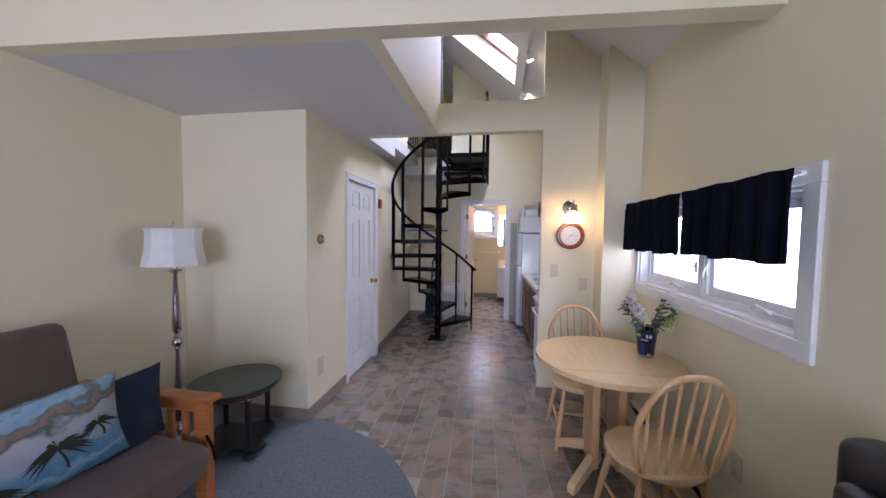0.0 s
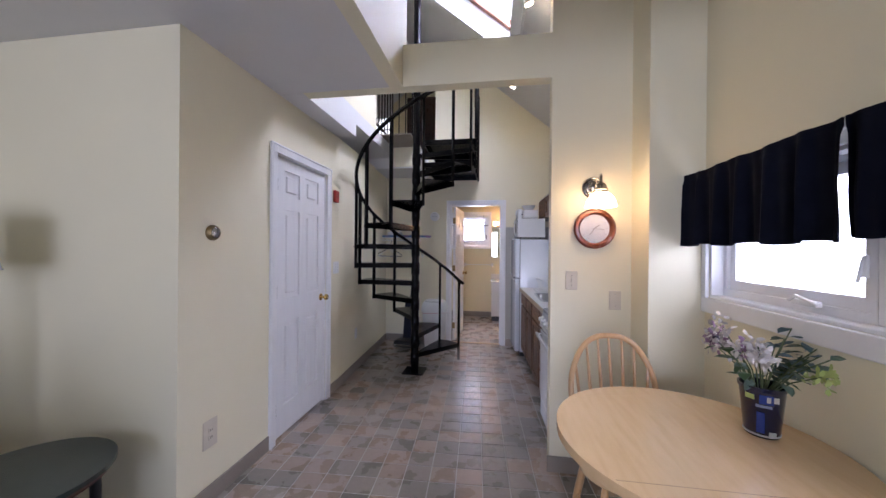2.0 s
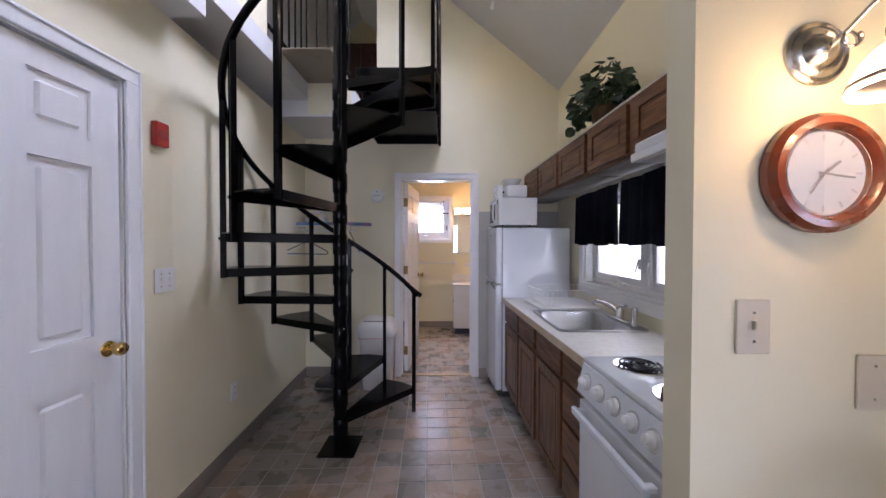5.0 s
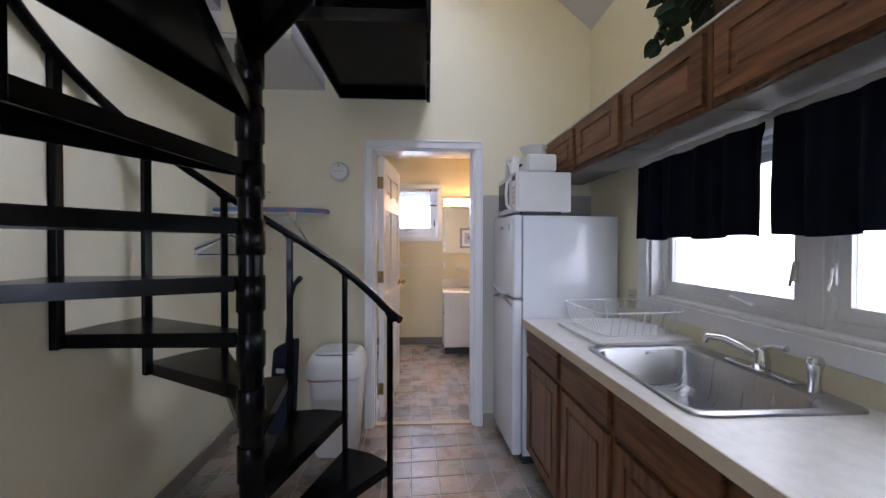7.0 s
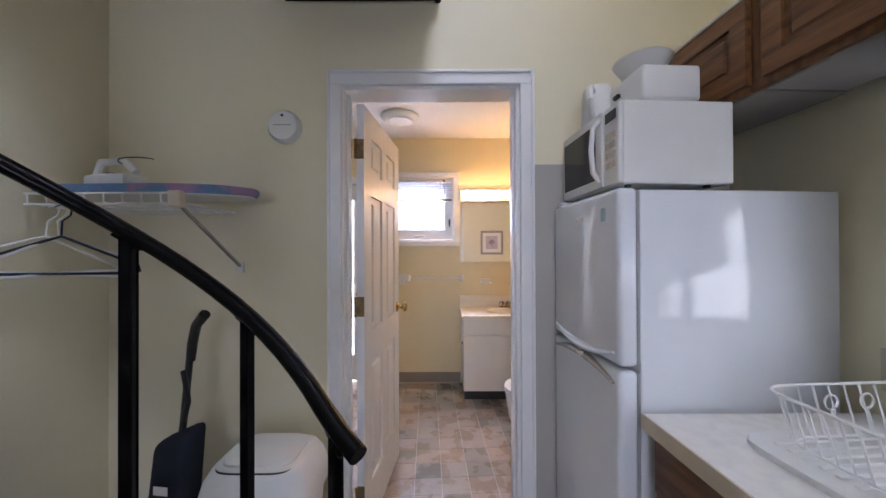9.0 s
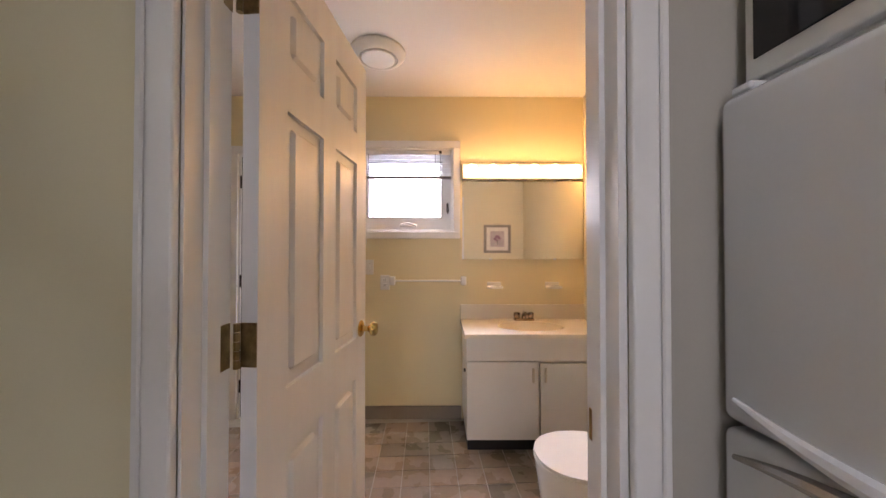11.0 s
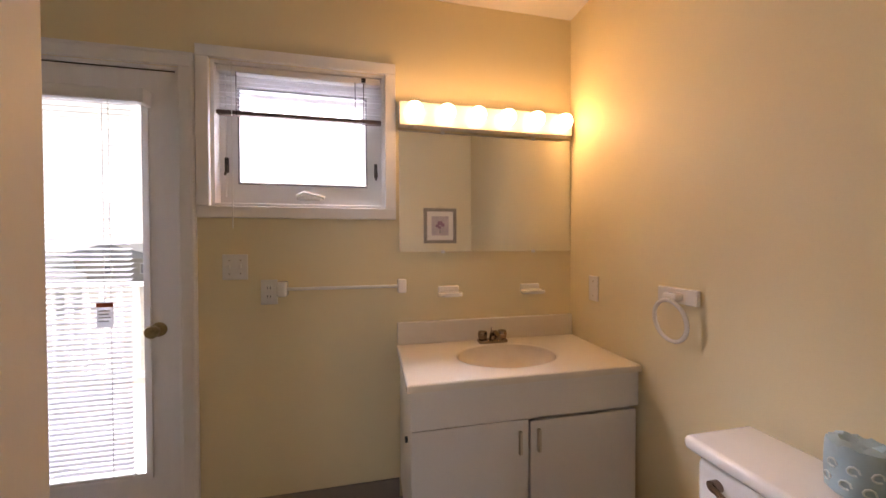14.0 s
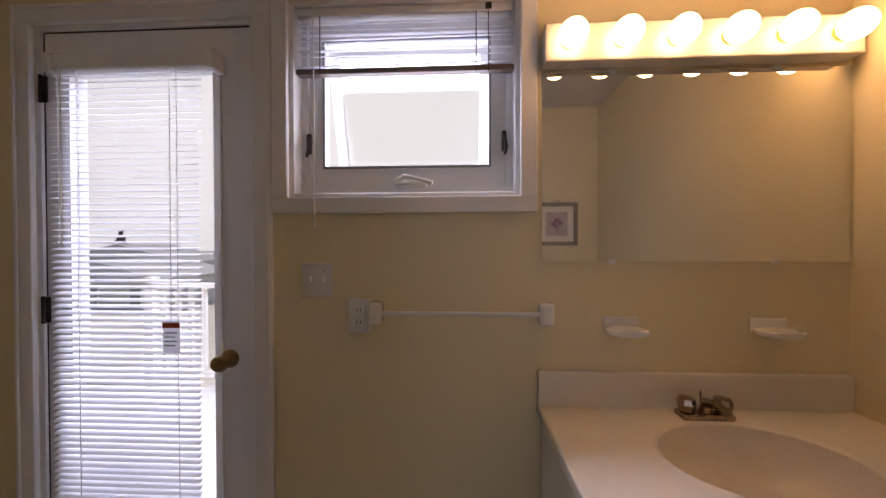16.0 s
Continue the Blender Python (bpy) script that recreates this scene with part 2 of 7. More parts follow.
BRASS = surface("polished_brass", (0.68, 0.47, 0.17), 0.16, 1.0, vary=0.06, scale=14, fine=120, bump=0.02, rough_vary=0.06)
BRONZE = surface("dark_bronze", (0.035, 0.028, 0.022), 0.4, 0.6, vary=0.15, scale=30, fine=150)
# needle green greyed and lightened to hold the distant haze
NEEDLE = surface("hazed_needles", (0.11, 0.125, 0.12), 0.8, vary=0.2, scale=0.8, fine=5)
GASKET = surface("grey_window_gasket", (0.30, 0.31, 0.33), 0.6)
# chrome given a darker, brownish tone
BROWNCH = surface("brownish_chrome", (0.34, 0.27, 0.21), 0.22, 1.0, vary=0.15, scale=30, fine=120)
AGED = surface("aged_brass", (0.30, 0.22, 0.11), 0.38, 1.0, vary=0.2, scale=40, fine=200, bump=0.1)
BLACKP = surface("black_plastic", (0.012, 0.012, 0.013), 0.4, vary=0.1, scale=10, fine=160, bump=0.08)
DARKG = surface("dark_glass_front", (0.015, 0.015, 0.017), 0.12, vary=0.1, scale=10, fine=100, bump=0.0)
LEATHER = surface("black_leather", (0.012, 0.012, 0.013), 0.35, vary=0.2, scale=10, fine=130, bump=0.5)
MIRROR = surface("silvered_mirror", (0.86, 0.88, 0.87), 0.02, 1.0, vary=0.0, scale=2, fine=10, bump=0.0, rough_vary=0.01)
CHINA = surface("white_glazed_china", (0.80, 0.79, 0.77), 0.12, vary=0.01, scale=4, fine=60, bump=0.0, coat=0.4)
CULT = surface("cream_cultured_marble", (0.78, 0.74, 0.66), 0.2, vary=0.02, scale=3, fine=40, bump=0.0, second=(0.75, 0.70, 0.61))
VANW = surface("white_melamine", (0.74, 0.72, 0.68), 0.4, vary=0.02, scale=4, fine=120, bump=0.04)
GREENT = surface("dark_green_table_top", (0.022, 0.034, 0.032), 0.22, vary=0.15, scale=12, fine=90, second=(0.035, 0.05, 0.047), bump=0.05)
MAHOG = surface("dark_mahogany", (0.045, 0.014, 0.008), 0.3, vary=0.2, scale=10, fine=50, stretch=(6, 6, 1), bump=0.08)
CLOCKW = surface("red_brown_clock_wood", (0.20, 0.045, 0.018), 0.28, vary=0.15, scale=14, fine=60, bump=0.05, coat=0.4)
PAPER = surface("white_paper", (0.82, 0.81, 0.78), 0.7, vary=0.03, scale=8, fine=120)
SHADE = surface("white_linen_shade", (0.78, 0.77, 0.78), 0.9, vary=0.03, scale=20, fine=400, bump=0.3)
LEAF = surface("dark_green_leaf", (0.022, 0.055, 0.018), 0.45, vary=0.25, scale=16, fine=90, second=(0.04, 0.09, 0.03), bump=0.2, per_object=0.3)
LEAF2 = surface("grey_green_leaf", (0.07, 0.12, 0.08), 0.5, vary=0.25, scale=16, fine=90, second=(0.10, 0.15, 0.11), bump=0.2)
STEM = surface("green_stem", (0.09, 0.13, 0.05), 0.6, vary=0.2, scale=16, fine=90)
PETALW = surface("white_petal", (0.58, 0.55, 0.52), 0.7, vary=0.08, scale=30, fine=120)
PETALP = surface("dusty_purple_petal", (0.30, 0.18, 0.28), 0.7, vary=0.15, scale=30, fine=120)
PETALD = surface("dark_violet_flower", (0.03, 0.02, 0.05), 0.7, vary=0.15, scale=30, fine=120)
VASEB = surface("dark_blue_glazed_pot", (0.008, 0.011, 0.038), 0.16, vary=0.2, scale=12, fine=60, coat=0.5)
RED = surface("red_painted_metal", (0.42, 0.035, 0.025), 0.4, vary=0.08, scale=10, fine=100)
TEAL = surface("pale_teal_printed_paper", (0.36, 0.50, 0.56), 0.7, vary=0.06, scale=14, fine=160)
BOARDC = surface("blue_patterned_cotton", (0.12, 0.21, 0.36), 0.85, vary=0.15, scale=8, fine=60, second=(0.34, 0.20, 0.32), mix_lo=0.5, mix_hi=0.62)
GROUT = surface("grey_floor_joint", (0.52, 0.50, 0.47), 0.75, vary=0.12, scale=7, fine=90)
LOFTF = surface("beige_loft_carpet", (0.34, 0.29, 0.22), 0.95, vary=0.15, scale=3, fine=140, bump=0.8)
SLAT = surface("white_blind_slat", (0.86, 0.86, 0.87), 0.45, vary=0.02, scale=6, fine=90, bump=0.0)
nt = SLAT.node_tree
tl_node, mix_node = nt.nodes.new("ShaderNodeBsdfTranslucent"), nt.nodes.new("ShaderNodeMixShader")
tl_node.inputs["Color"].default_value = (0.92, 0.93, 0.96, 1)
mix_node.inputs["Fac"].default_value = 0.6
nt.links.new(nt.nodes["Principled BSDF"].outputs[0], mix_node.inputs[1])
nt.links.new(tl_node.outputs[0], mix_node.inputs[2])
nt.links.new(mix_node.outputs[0], nt.nodes["Material Output"].inputs["Surface"])
GLASS = clear("window_glass")
FACET = clear("clear_acrylic", (0.95, 0.95, 0.95), 0.04, 1.49)
BULB = glow("warm_bulb_glass", (1.0, 0.57, 0.275), 51.0)
SCBULB = glow("sconce_bulb_glass", (1.0, 0.60, 0.30), 125.0)
SCONCE = glow("lit_frosted_glass_shade", (1.0, 0.66, 0.38), 20.0)
SPOT = glow("lit_spot_lens", (1.0, 0.78, 0.52), 110.0)


# ---- structure ----
SL = 0.83
EAVE_X, EAVE_Z, RIDGE_X = 2.05, 2.93, -0.45
RIDGE_Z = EAVE_Z + SL * (EAVE_X - RIDGE_X)
LEFT, RIGHT, KRIGHT, REAR, FRONT = -1.557, 2.17, 2.05, -2.6, 9.15
SOFFIT, LOFT = 2.465, 2.72


def clip_roof(bm, gap=0.0):
    for sx in (1, -1):
        bmesh.ops.bisect_plane(bm, geom=bm.verts[:] + bm.edges[:] + bm.faces[:], plane_co=(RIDGE_X, 0, RIDGE_Z + gap), plane_no=(sx * SL, 0, 1), clear_outer=True)
    edges = [e for e in bm.edges if e.is_boundary]
    if edges:
        bmesh.ops.holes_fill(bm, edges=edges, sides=0)
    return bm


def structure(name, bm, mat, label, category="wall", smooth=False):
    return solid(name, bm, mat, label, category, "structure", smooth)


# window openings: (u0, u1, z0, z1)
LW = (2.645, 4.105, 1.145, 1.725)
KW = (4.95, 6.42, 1.05, 1.725)
BW = (0.203, 0.967, 1.443, 2.097)
ED = (-0.70, 0.085, -0.01, 2.045)
LOFTW = (-1.52, -1.15, 3.72, 4.25)
TOP = 5.2

structure("wall_right_living", clip_roof(wall_x(RIGHT, RIGHT + 0.16, REAR, 4.15, -0.1, TOP, [LW])), CREAM, "cream painted living room wall with a wide window")
structure("wall_right_kitchen", clip_roof(wall_x(KRIGHT, KRIGHT + 0.28, 4.15, FRONT + 0.16, -0.1, TOP, [KW])), CREAM, "cream painted kitchen wall with a wide window")
structure("wall_left_living", clip_roof(wall_x(LEFT - 0.16, LEFT, REAR, FRONT + 0.16, -0.1, TOP)), CREAM, "plain cream painted living room wall")
structure("wall_rear_living", clip_roof(wall_y(REAR - 0.16, REAR, LEFT - 0.16, RIGHT + 0.16, -0.1, TOP, [(-1.2, 1.5, 0.35, 2.3)])), CREAM, "cream painted wall with a large window")
structure("wall_living_end", wall_y(3.61, 3.72, LEFT, -0.45, 0, SOFFIT), CREAM, "pale cream painted wall beside the closet")
bm = bmesh.new()
prism(bm, [(-0.44, 3.72), (-0.44, 4.337), (-0.56, 4.337), (-0.56, 3.72)], 0, SOFFIT)
prism(bm, [(-0.44, 5.083), (-0.44, 5.3), (-0.54, 7.1), (-0.66, 7.1), (-0.56, 5.3), (-0.56, 5.083)], 0, SOFFIT)
prism(bm, [(-0.44, 4.337), (-0.44, 5.083), (-0.56, 5.083), (-0.56, 4.337)], 2.05, SOFFIT)
structure("wall_hall_left", bm, CREAM, "cream painted hall wall with a closet door")
structure("wall_corner_post", bx(-0.45, -0.44, 3.61, 3.72, 0, SOFFIT), CREAM, "cream painted wall corner")

# partition with the open hallway below and an opening above
structure("wall_partition", clip_roof(wall_y(4.37, 4.46, 0.46, KRIGHT, 0, TOP, [(0.46, 1.425, -1, SOFFIT), (0.46, 1.425, 2.745, 4.25)])), CREAM, "cream partition wall with an opening above the beam")
structure("wall_pier", clip_roof(bx(1.895, RIGHT, 4.14, 4.37, 0, TOP)), CREAM, "cream painted boxed pier beside the window")
structure("wall_loft_side", clip_roof(wall_x(0.37, 0.46, 2.79, 4.37, SOFFIT, TOP)), CREAM, "cream painted side wall of the loft room")
bm = clip_roof(wall_y(2.665, 2.77, LEFT, RIGHT, SOFFIT, TOP))
for v in bm.verts:
    v.co.y += 0.058 * v.co.x
structure("wall_loft_front", bm, CREAM, "pale wall of the loft above the living room")

# loft floor with its stair well
LOFTY = 4.46
bm = bmesh.new()
prism(bm, [(LEFT, 2.60), (0.37, 2.70), (0.37, 4.37), (LEFT, 4.37)], SOFFIT + 0.002, LOFT)
box(bm, LEFT, -0.26, 4.37, 5.29, SOFFIT, LOFT)
box(bm, LEFT, -0.26, 5.29, 6.50, 2.585, LOFT)
box(bm, LEFT, 0.10, 6.50, 7.10, SOFFIT - 0.02, LOFT)
structure("loft_floor_ceiling", bm, CEIL, "grey-white painted soffit under the loft", "ceiling")
structure("beam_hall", bx(-0.26, 0.46, 4.37, 4.46, SOFFIT, LOFT), CREAM, "cream painted beam", "beam")
structure("wall_stairwell_left", clip_roof(wall_x(-0.36, -0.26, 4.46, 5.85, LOFT, TOP)), CREAM, "white-lit loft wall beside the stairwell")
structure("wall_stairwell_front", clip_roof(wall_y(4.37, 4.46, LEFT, 0.46, LOFT, TOP)), CREAM, "cream loft wall over the hall")
structure("trim_loft_edge", bx(-0.26, 0.11, 6.49, 6.50, SOFFIT, LOFT + 0.01), CREAM, "cream fascia of the loft landing", "trim")
structure("loft_floor", bx(LEFT, 0.10, 6.0, FRONT, LOFT, LOFT + 0.012), LOFTF, "beige loft carpet", "floor")

# wall between hall and bathroom
BD = (0.44, 1.182, -1, 2.045)
structure("wall_bath_front", clip_roof(wall_y(7.10, 7.222, -0.66, KRIGHT, 0, TOP, [BD, (-0.7, 0.2, LOFT, 5.3)])), CREAM, "cream painted wall with the bathroom doorway")
# thin grey strip over the wall, from the door casing to the right
structure("wall_grey_strip", bx(1.243, KRIGHT, 7.088, 7.098, 0.1, 1.70), surface("grey_wall_strip", (0.42, 0.40, 0.36), 0.6, vary=0.03, scale=2, fine=180, bump=0.1), "grey strip of wall behind the refrigerator")
structure("wall_bath_right", wall_x(1.985, KRIGHT, 7.222, FRONT, 0, 2.5), YELLOW, "yellow-cream bathroom wall")
structure("wall_bath_left", wall_x(-1.25, -1.15, 7.222, FRONT, 0, 2.5), YELLOW, "yellow-cream bathroom wall")
structure("ceiling_bath", bx(-1.25, KRIGHT, 7.222, FRONT, 2.50, 2.70), CEIL, "white painted bathroom ceiling", "ceiling")
structure("wall_back", clip_roof(wall_y(FRONT, FRONT + 0.16, LEFT - 0.16, KRIGHT + 0.28, -0.1, TOP, [BW, ED, LOFTW])), YELLOW, "yellow-cream outside wall with a window and a glazed door")

# roof with a skylight shaft
ang = math.atan(SL)
run = math.hypot(1, SL)
SKY = (0.30, 1.22, 5.18, 6.12)


def on_slope(side):
    def put(u, v, w):
        return (RIDGE_X + side * (u + w * SL) / run, v, RIDGE_Z + (-u * SL + w) / run)
    return put


hole = [((SKY[0] - RIDGE_X) * run, (SKY[1] - RIDGE_X) * run, SKY[2], SKY[3])]
structure("ceiling_right_slope", slab((0, 3.6), (REAR - 0.16, FRONT + 0.16), hole, 0.0, 0.32, on_slope(1)), CEIL, "white sloping ceiling with a skylight shaft", "ceiling")
structure("ceiling_left_slope", slab((0, 1.9), (REAR - 0.16, FRONT + 0.16), [], 0.0, 0.32, on_slope(-1)), CEIL, "white sloping ceiling of the loft", "ceiling")
sky_m = Matrix.Translation((RIDGE_X, 0, RIDGE_Z)) @ Matrix.Rotation(ang, 4, "Y")
u0, u1 = hole[0][0], hole[0][1]
sk = tagged(thing("skylight", "brown wooden skylight with a glass pane in its shaft", "skylight"), kind="structure")
sk.matrix_basis = sky_m
FRAMEW = surface("red_brown_window_wood", (0.20, 0.075, 0.035), 0.4, vary=0.12, scale=8, fine=40, stretch=(1, 8, 8))
for nm, a, b, c, d in (("frame_rail", u0, u0 + 0.07, SKY[2], SKY[3]), ("frame_rail", u1 - 0.07, u1, SKY[2], SKY[3]), ("frame_stile", u0 + 0.07, u1 - 0.07, SKY[2], SKY[2] + 0.06), ("frame_stile", u0 + 0.07, u1 - 0.07, SKY[3] - 0.06, SKY[3])):
    part(nm, bx(a, b, c, d, 0.22, 0.30, 0.006), FRAMEW, sk)
part("sash_bar", bx(u0 + 0.42, u0 + 0.48, SKY[2] + 0.06, SKY[3] - 0.06, 0.225, 0.28, 0.006), FRAMEW, sk)
ob = part("pane", bx(u0 + 0.07, u1 - 0.07, SKY[2] + 0.06, SKY[3] - 0.06, 0.262, 0.268), GLASS, sk)
ob.visible_shadow = False

# floors
structure("floor", bx(LEFT, RIGHT, REAR, FRONT, -0.10, -0.0018), GROUT, "grey floor under the tiles", "floor")
arc = [(-0.48 + 1.25 * math.cos(radians(a)), 2.38 + 1.25 * math.sin(radians(a))) for a in range(0, 89, 4)]
structure("carpet", prism(bmesh.new(), [(LEFT, REAR), (0.77, REAR)] + arc + [(-0.44, 3.61), (LEFT, 3.61)], -0.004, 0.008), CARPET, "blue-grey carpet with a curved edge", "carpet")


def strip(name, x0, x1, y0, y1):
    b = bx(x0, x1, y0, y1, 0, 0.10, 0.003)
    return structure(name, b, BASEB, "taupe vinyl baseboard", "baseboard")


strip("baseboard", LEFT, -0.43, 3.598, 3.608)
strip("baseboard", -0.438, -0.428, 3.598, 4.275)
m = Matrix.Translation((-0.44, 5.30, 0)) @ Matrix.Rotation(math.atan(0.1 / 1.8), 4, "Z")
structure("baseboard", bx(0.002, 0.012, 0, 1.80, 0, 0.10, 0.003, 1, m), BASEB, "taupe vinyl baseboard", "baseboard")
strip("baseboard", -0.438, -0.428, 5.15, 5.30)
strip("baseboard", -0.53, 0.36, 7.087, 7.097)
strip("baseboard", 1.245, 1.34, 7.077, 7.087)
strip("baseboard", 1.41, 1.91, 4.357, 4.367)
strip("baseboard", LEFT + 0.002, LEFT + 0.012, REAR, 3.598)
strip("baseboard", 0.15, 1.03, 9.138, 9.148)
strip("baseboard", 1.973, 1.983, 7.27, 8.64)
strip("baseboard", 1.885, 1.893, 4.14, 4.357)
structure("threshold", bx(0.44, 1.182, 7.12, 7.17, 0, 0.008, 0.003), surface("oak_threshold", (0.50, 0.36, 0.20), 0.45, stretch=(1, 10, 1)), "pale wooden door threshold", "threshold")


# ---- spiral staircase ----
def spiral_staircase():
    px, py, rise, step, start = 0.200, 5.890, 0.204, 26.9, 47.0
    st = thing("spiral_staircase", "black painted iron spiral staircase with open treads", "staircase", (px, py, 0))
    part("pole", lathe(bmesh.new(), [(0.041, 0), (0.041, 4.2)], 20), IRON, st, smooth=True)
    part("base_plate", bx(-0.12, 0.12, -0.12, 0.12, 0, 0.012, 0.003), IRON, st)
    R = 0.655

    def at(deg, r, z):
        return Vector((r * math.cos(radians(deg)), r * math.sin(radians(deg)), z))

    def rail_z(deg):
        return (deg - start) / step * rise + rise + 0.78

    for k in range(1, 13):
        a0, a1, z = start + (k - 1) * step, start + k * step, k * rise
        bm = bmesh.new()
        poly = [at(a0 - 8, 0.052, 0), at(a0, R + 0.008, 0), at((a0 + a1) / 2, R + 0.012, 0), at(a1, R + 0.008, 0), at(a1 + 14, 0.052, 0)]
        prism(bm, [(p.x, p.y) for p in poly], z - 0.006, z)
        for a in (a0, a1):
            d = at(a, 1, 0)
            n = Vector((-d.y, d.x, 0)) * (0.006 if a == a0 else -0.006)
            p0, p1 = at(a - 8 if a == a0 else a + 14, 0.052, 0), at(a, R + 0.008, 0)
            vs = [bm.verts.new(c) for c in (p0 + Vector((0, 0, z - 0.055)), p1 + Vector((0, 0, z - 0.05)), p1 + Vector((0, 0, z - 0.006)), p0 + Vector((0, 0, z - 0.006)))]
            ws = [bm.verts.new(v.co + n) for v in vs]
            bm.faces.new(vs)
            bm.faces.new(ws[::-1])
            for i in range(4):
                bm.faces.new((vs[i], vs[(i + 1) % 4], ws[(i + 1) % 4], ws[i]))
        tr = part("tread", bm, IRON, st)
        part("hub", lathe(bmesh.new(), [(0.046, z - 0.13), (0.048, z - 0.127), (0.048, z - 0.003), (0.046, z)], 18), IRON, tr, smooth=True)
        zb = 0.0 if k == 1 else (k - 1) * rise - 0.05
        turn = Matrix.Translation(at(a0, R, 0)) @ Matrix.Rotation(radians(a0), 4, "Z")
        bal = part("baluster", bx(-0.012, 0.012, -0.012, 0.012, zb, rail_z(a0) - 0.014, 0.003, 2, turn), IRON, st)
        part("rail_clip", bx(-0.009, 0.009, -0.034, 0.034, rail_z(a0) - 0.026, rail_z(a0) - 0.014, 0.002, 1, turn @ Matrix.Translation((0, 0, rail_z(a0) - 0.02)) @ Matrix.Rotation(math.atan2(rise, R * radians(step)), 4, "X") @ Matrix.Translation((0, 0, 0.02 - rail_z(a0)))), IRON, bal)
        if k > 1:
            part("bolt", cyl(bmesh.new(), at(a0, R + 0.012, z - 0.03), at(a0, R + 0.024, z - 0.03), 0.009, seg=6), IRON, bal)
    low, top = start + 4, start + 11.8 * step
    pts = [at(low + (top - low) * i / 72, R, rail_z(low + (top - low) * i / 72)) for i in range(73)]
    # the foot of the rail runs out straight
    along = (pts[0] - pts[1]).normalized()
    pts = [pts[0] + along * 0.135 + Vector((0, 0, 0.018)), pts[0] + along * 0.07 + Vector((0, 0, 0.005))] + pts
    part("handrail", tube(bmesh.new(), pts, 0.0195, 12), IRON, st, smooth=True)
    # landing platform joining the loft
    x0, x1, y0, y1 = 0.008, 0.633, 0.352, 1.198
    part("platform", bx(x0, x1, y0, y1, LOFT - 0.012, LOFT), IRON, st)
    part("lower_plate", bx(x0, x1, y0, y1, LOFT - 0.285, LOFT - 0.275), IRON, st)
    for b in ((x0, x1, y0, y0 + 0.012), (x0, x1, y1 - 0.012, y1), (x0, x0 + 0.012, y0 + 0.012, y1 - 0.012), (x1 - 0.012, x1, y0 + 0.012, y1 - 0.012)):
        part("platform_skirt", bx(*b, LOFT - 0.065, LOFT - 0.012), IRON, st)
        part("lower_skirt", bx(*b, LOFT - 0.335, LOFT - 0.285), IRON, st)
    for y in (y0 + 0.02, y0 + 0.30, y0 + 0.56, y1 - 0.03):
        part("platform_post", cyl(bmesh.new(), (x1 + 0.010, y, LOFT - 0.36), (x1 + 0.010, y, LOFT + 0.86), 0.0135, seg=10), IRON, st, smooth=True)
    part("platform_rail", tube(bmesh.new(), [(x1 - 0.004, y0 + 0.0, LOFT + 0.87), (x1 - 0.004, y1, LOFT + 0.87)], 0.0185, 10), IRON, st, smooth=True)
    return st


spiral_staircase()


def loft_railing():
    r = thing("loft_railing", "black iron railing along the loft landing", "railing", (0, 0, LOFT))
    for z in (0.10, 0.90):
        part("rail", tube(bmesh.new(), [(-0.28, 5.86, z), (-0.28, 6.52, z), (0.09, 6.52, z)], 0.014, 8), IRON, r)
    for x, y in [(-0.28, 5.88 + 0.107 * i) for i in range(7)] + [(-0.28 + 0.09 * i, 6.52) for i in range(1, 5)]:
        part("baluster", cyl(bmesh.new(), (x, y, 0.0), (x, y, 0.9), 0.008, seg=8), IRON, r)


loft_railing()


# ---- doors and windows ----
def door_leaf(parent, w, h, t, mat, rows):
    """Six-panel leaf: x along its width, y through it."""
    st, mid = 0.105, 0.085
    cols = [(st, (w - mid) / 2), ((w + mid) / 2, w - st)]
    holes = [(a, b, c, d) for a, b in cols for c, d in rows]
    leaf = part("leaf", slab((0, w), (0, h), holes, -t / 2, t / 2, lambda u, v, q: (u, q, v)), mat, parent)
    for a, b, c, d in holes:
        bm = bx(a, b, -t / 2 + 0.012, t / 2 - 0.012, c, d)
        box(bm, a + 0.03, b - 0.03, -t / 2 + 0.002, t / 2 - 0.002, c + 0.03, d - 0.03, 0.0095)
        part("panel", bm, mat, leaf)
    return leaf


def knob(parent, x, z, t, mat, side=1):
    for s in (1, -1):
        m = Matrix.Translation((x, s * t / 2, z)) @ Matrix.Rotation(radians(-90 * s), 4, "X")
        part("knob", lathe(bmesh.new(), [(0.031, 0), (0.031, 0.004), (0.024, 0.009), (0.011, 0.012), (0.010, 0.030), (0.017, 0.036), (0.026, 0.044), (0.027, 0.055), (0.022, 0.064), (0.008, 0.068)], 20, m), mat, parent, smooth=True)


def hinge(parent, x, z, mat, y=0.0):
    bm = bx(x - 0.018, x + 0.018, y - 0.003, y + 0.003, z - 0.045, z + 0.045, 0.001)
    cyl(bm, (x, y - 0.006, z - 0.048), (x, y - 0.006, z + 0.048), 0.006, seg=8)
    part("hinge", bm, mat, parent)


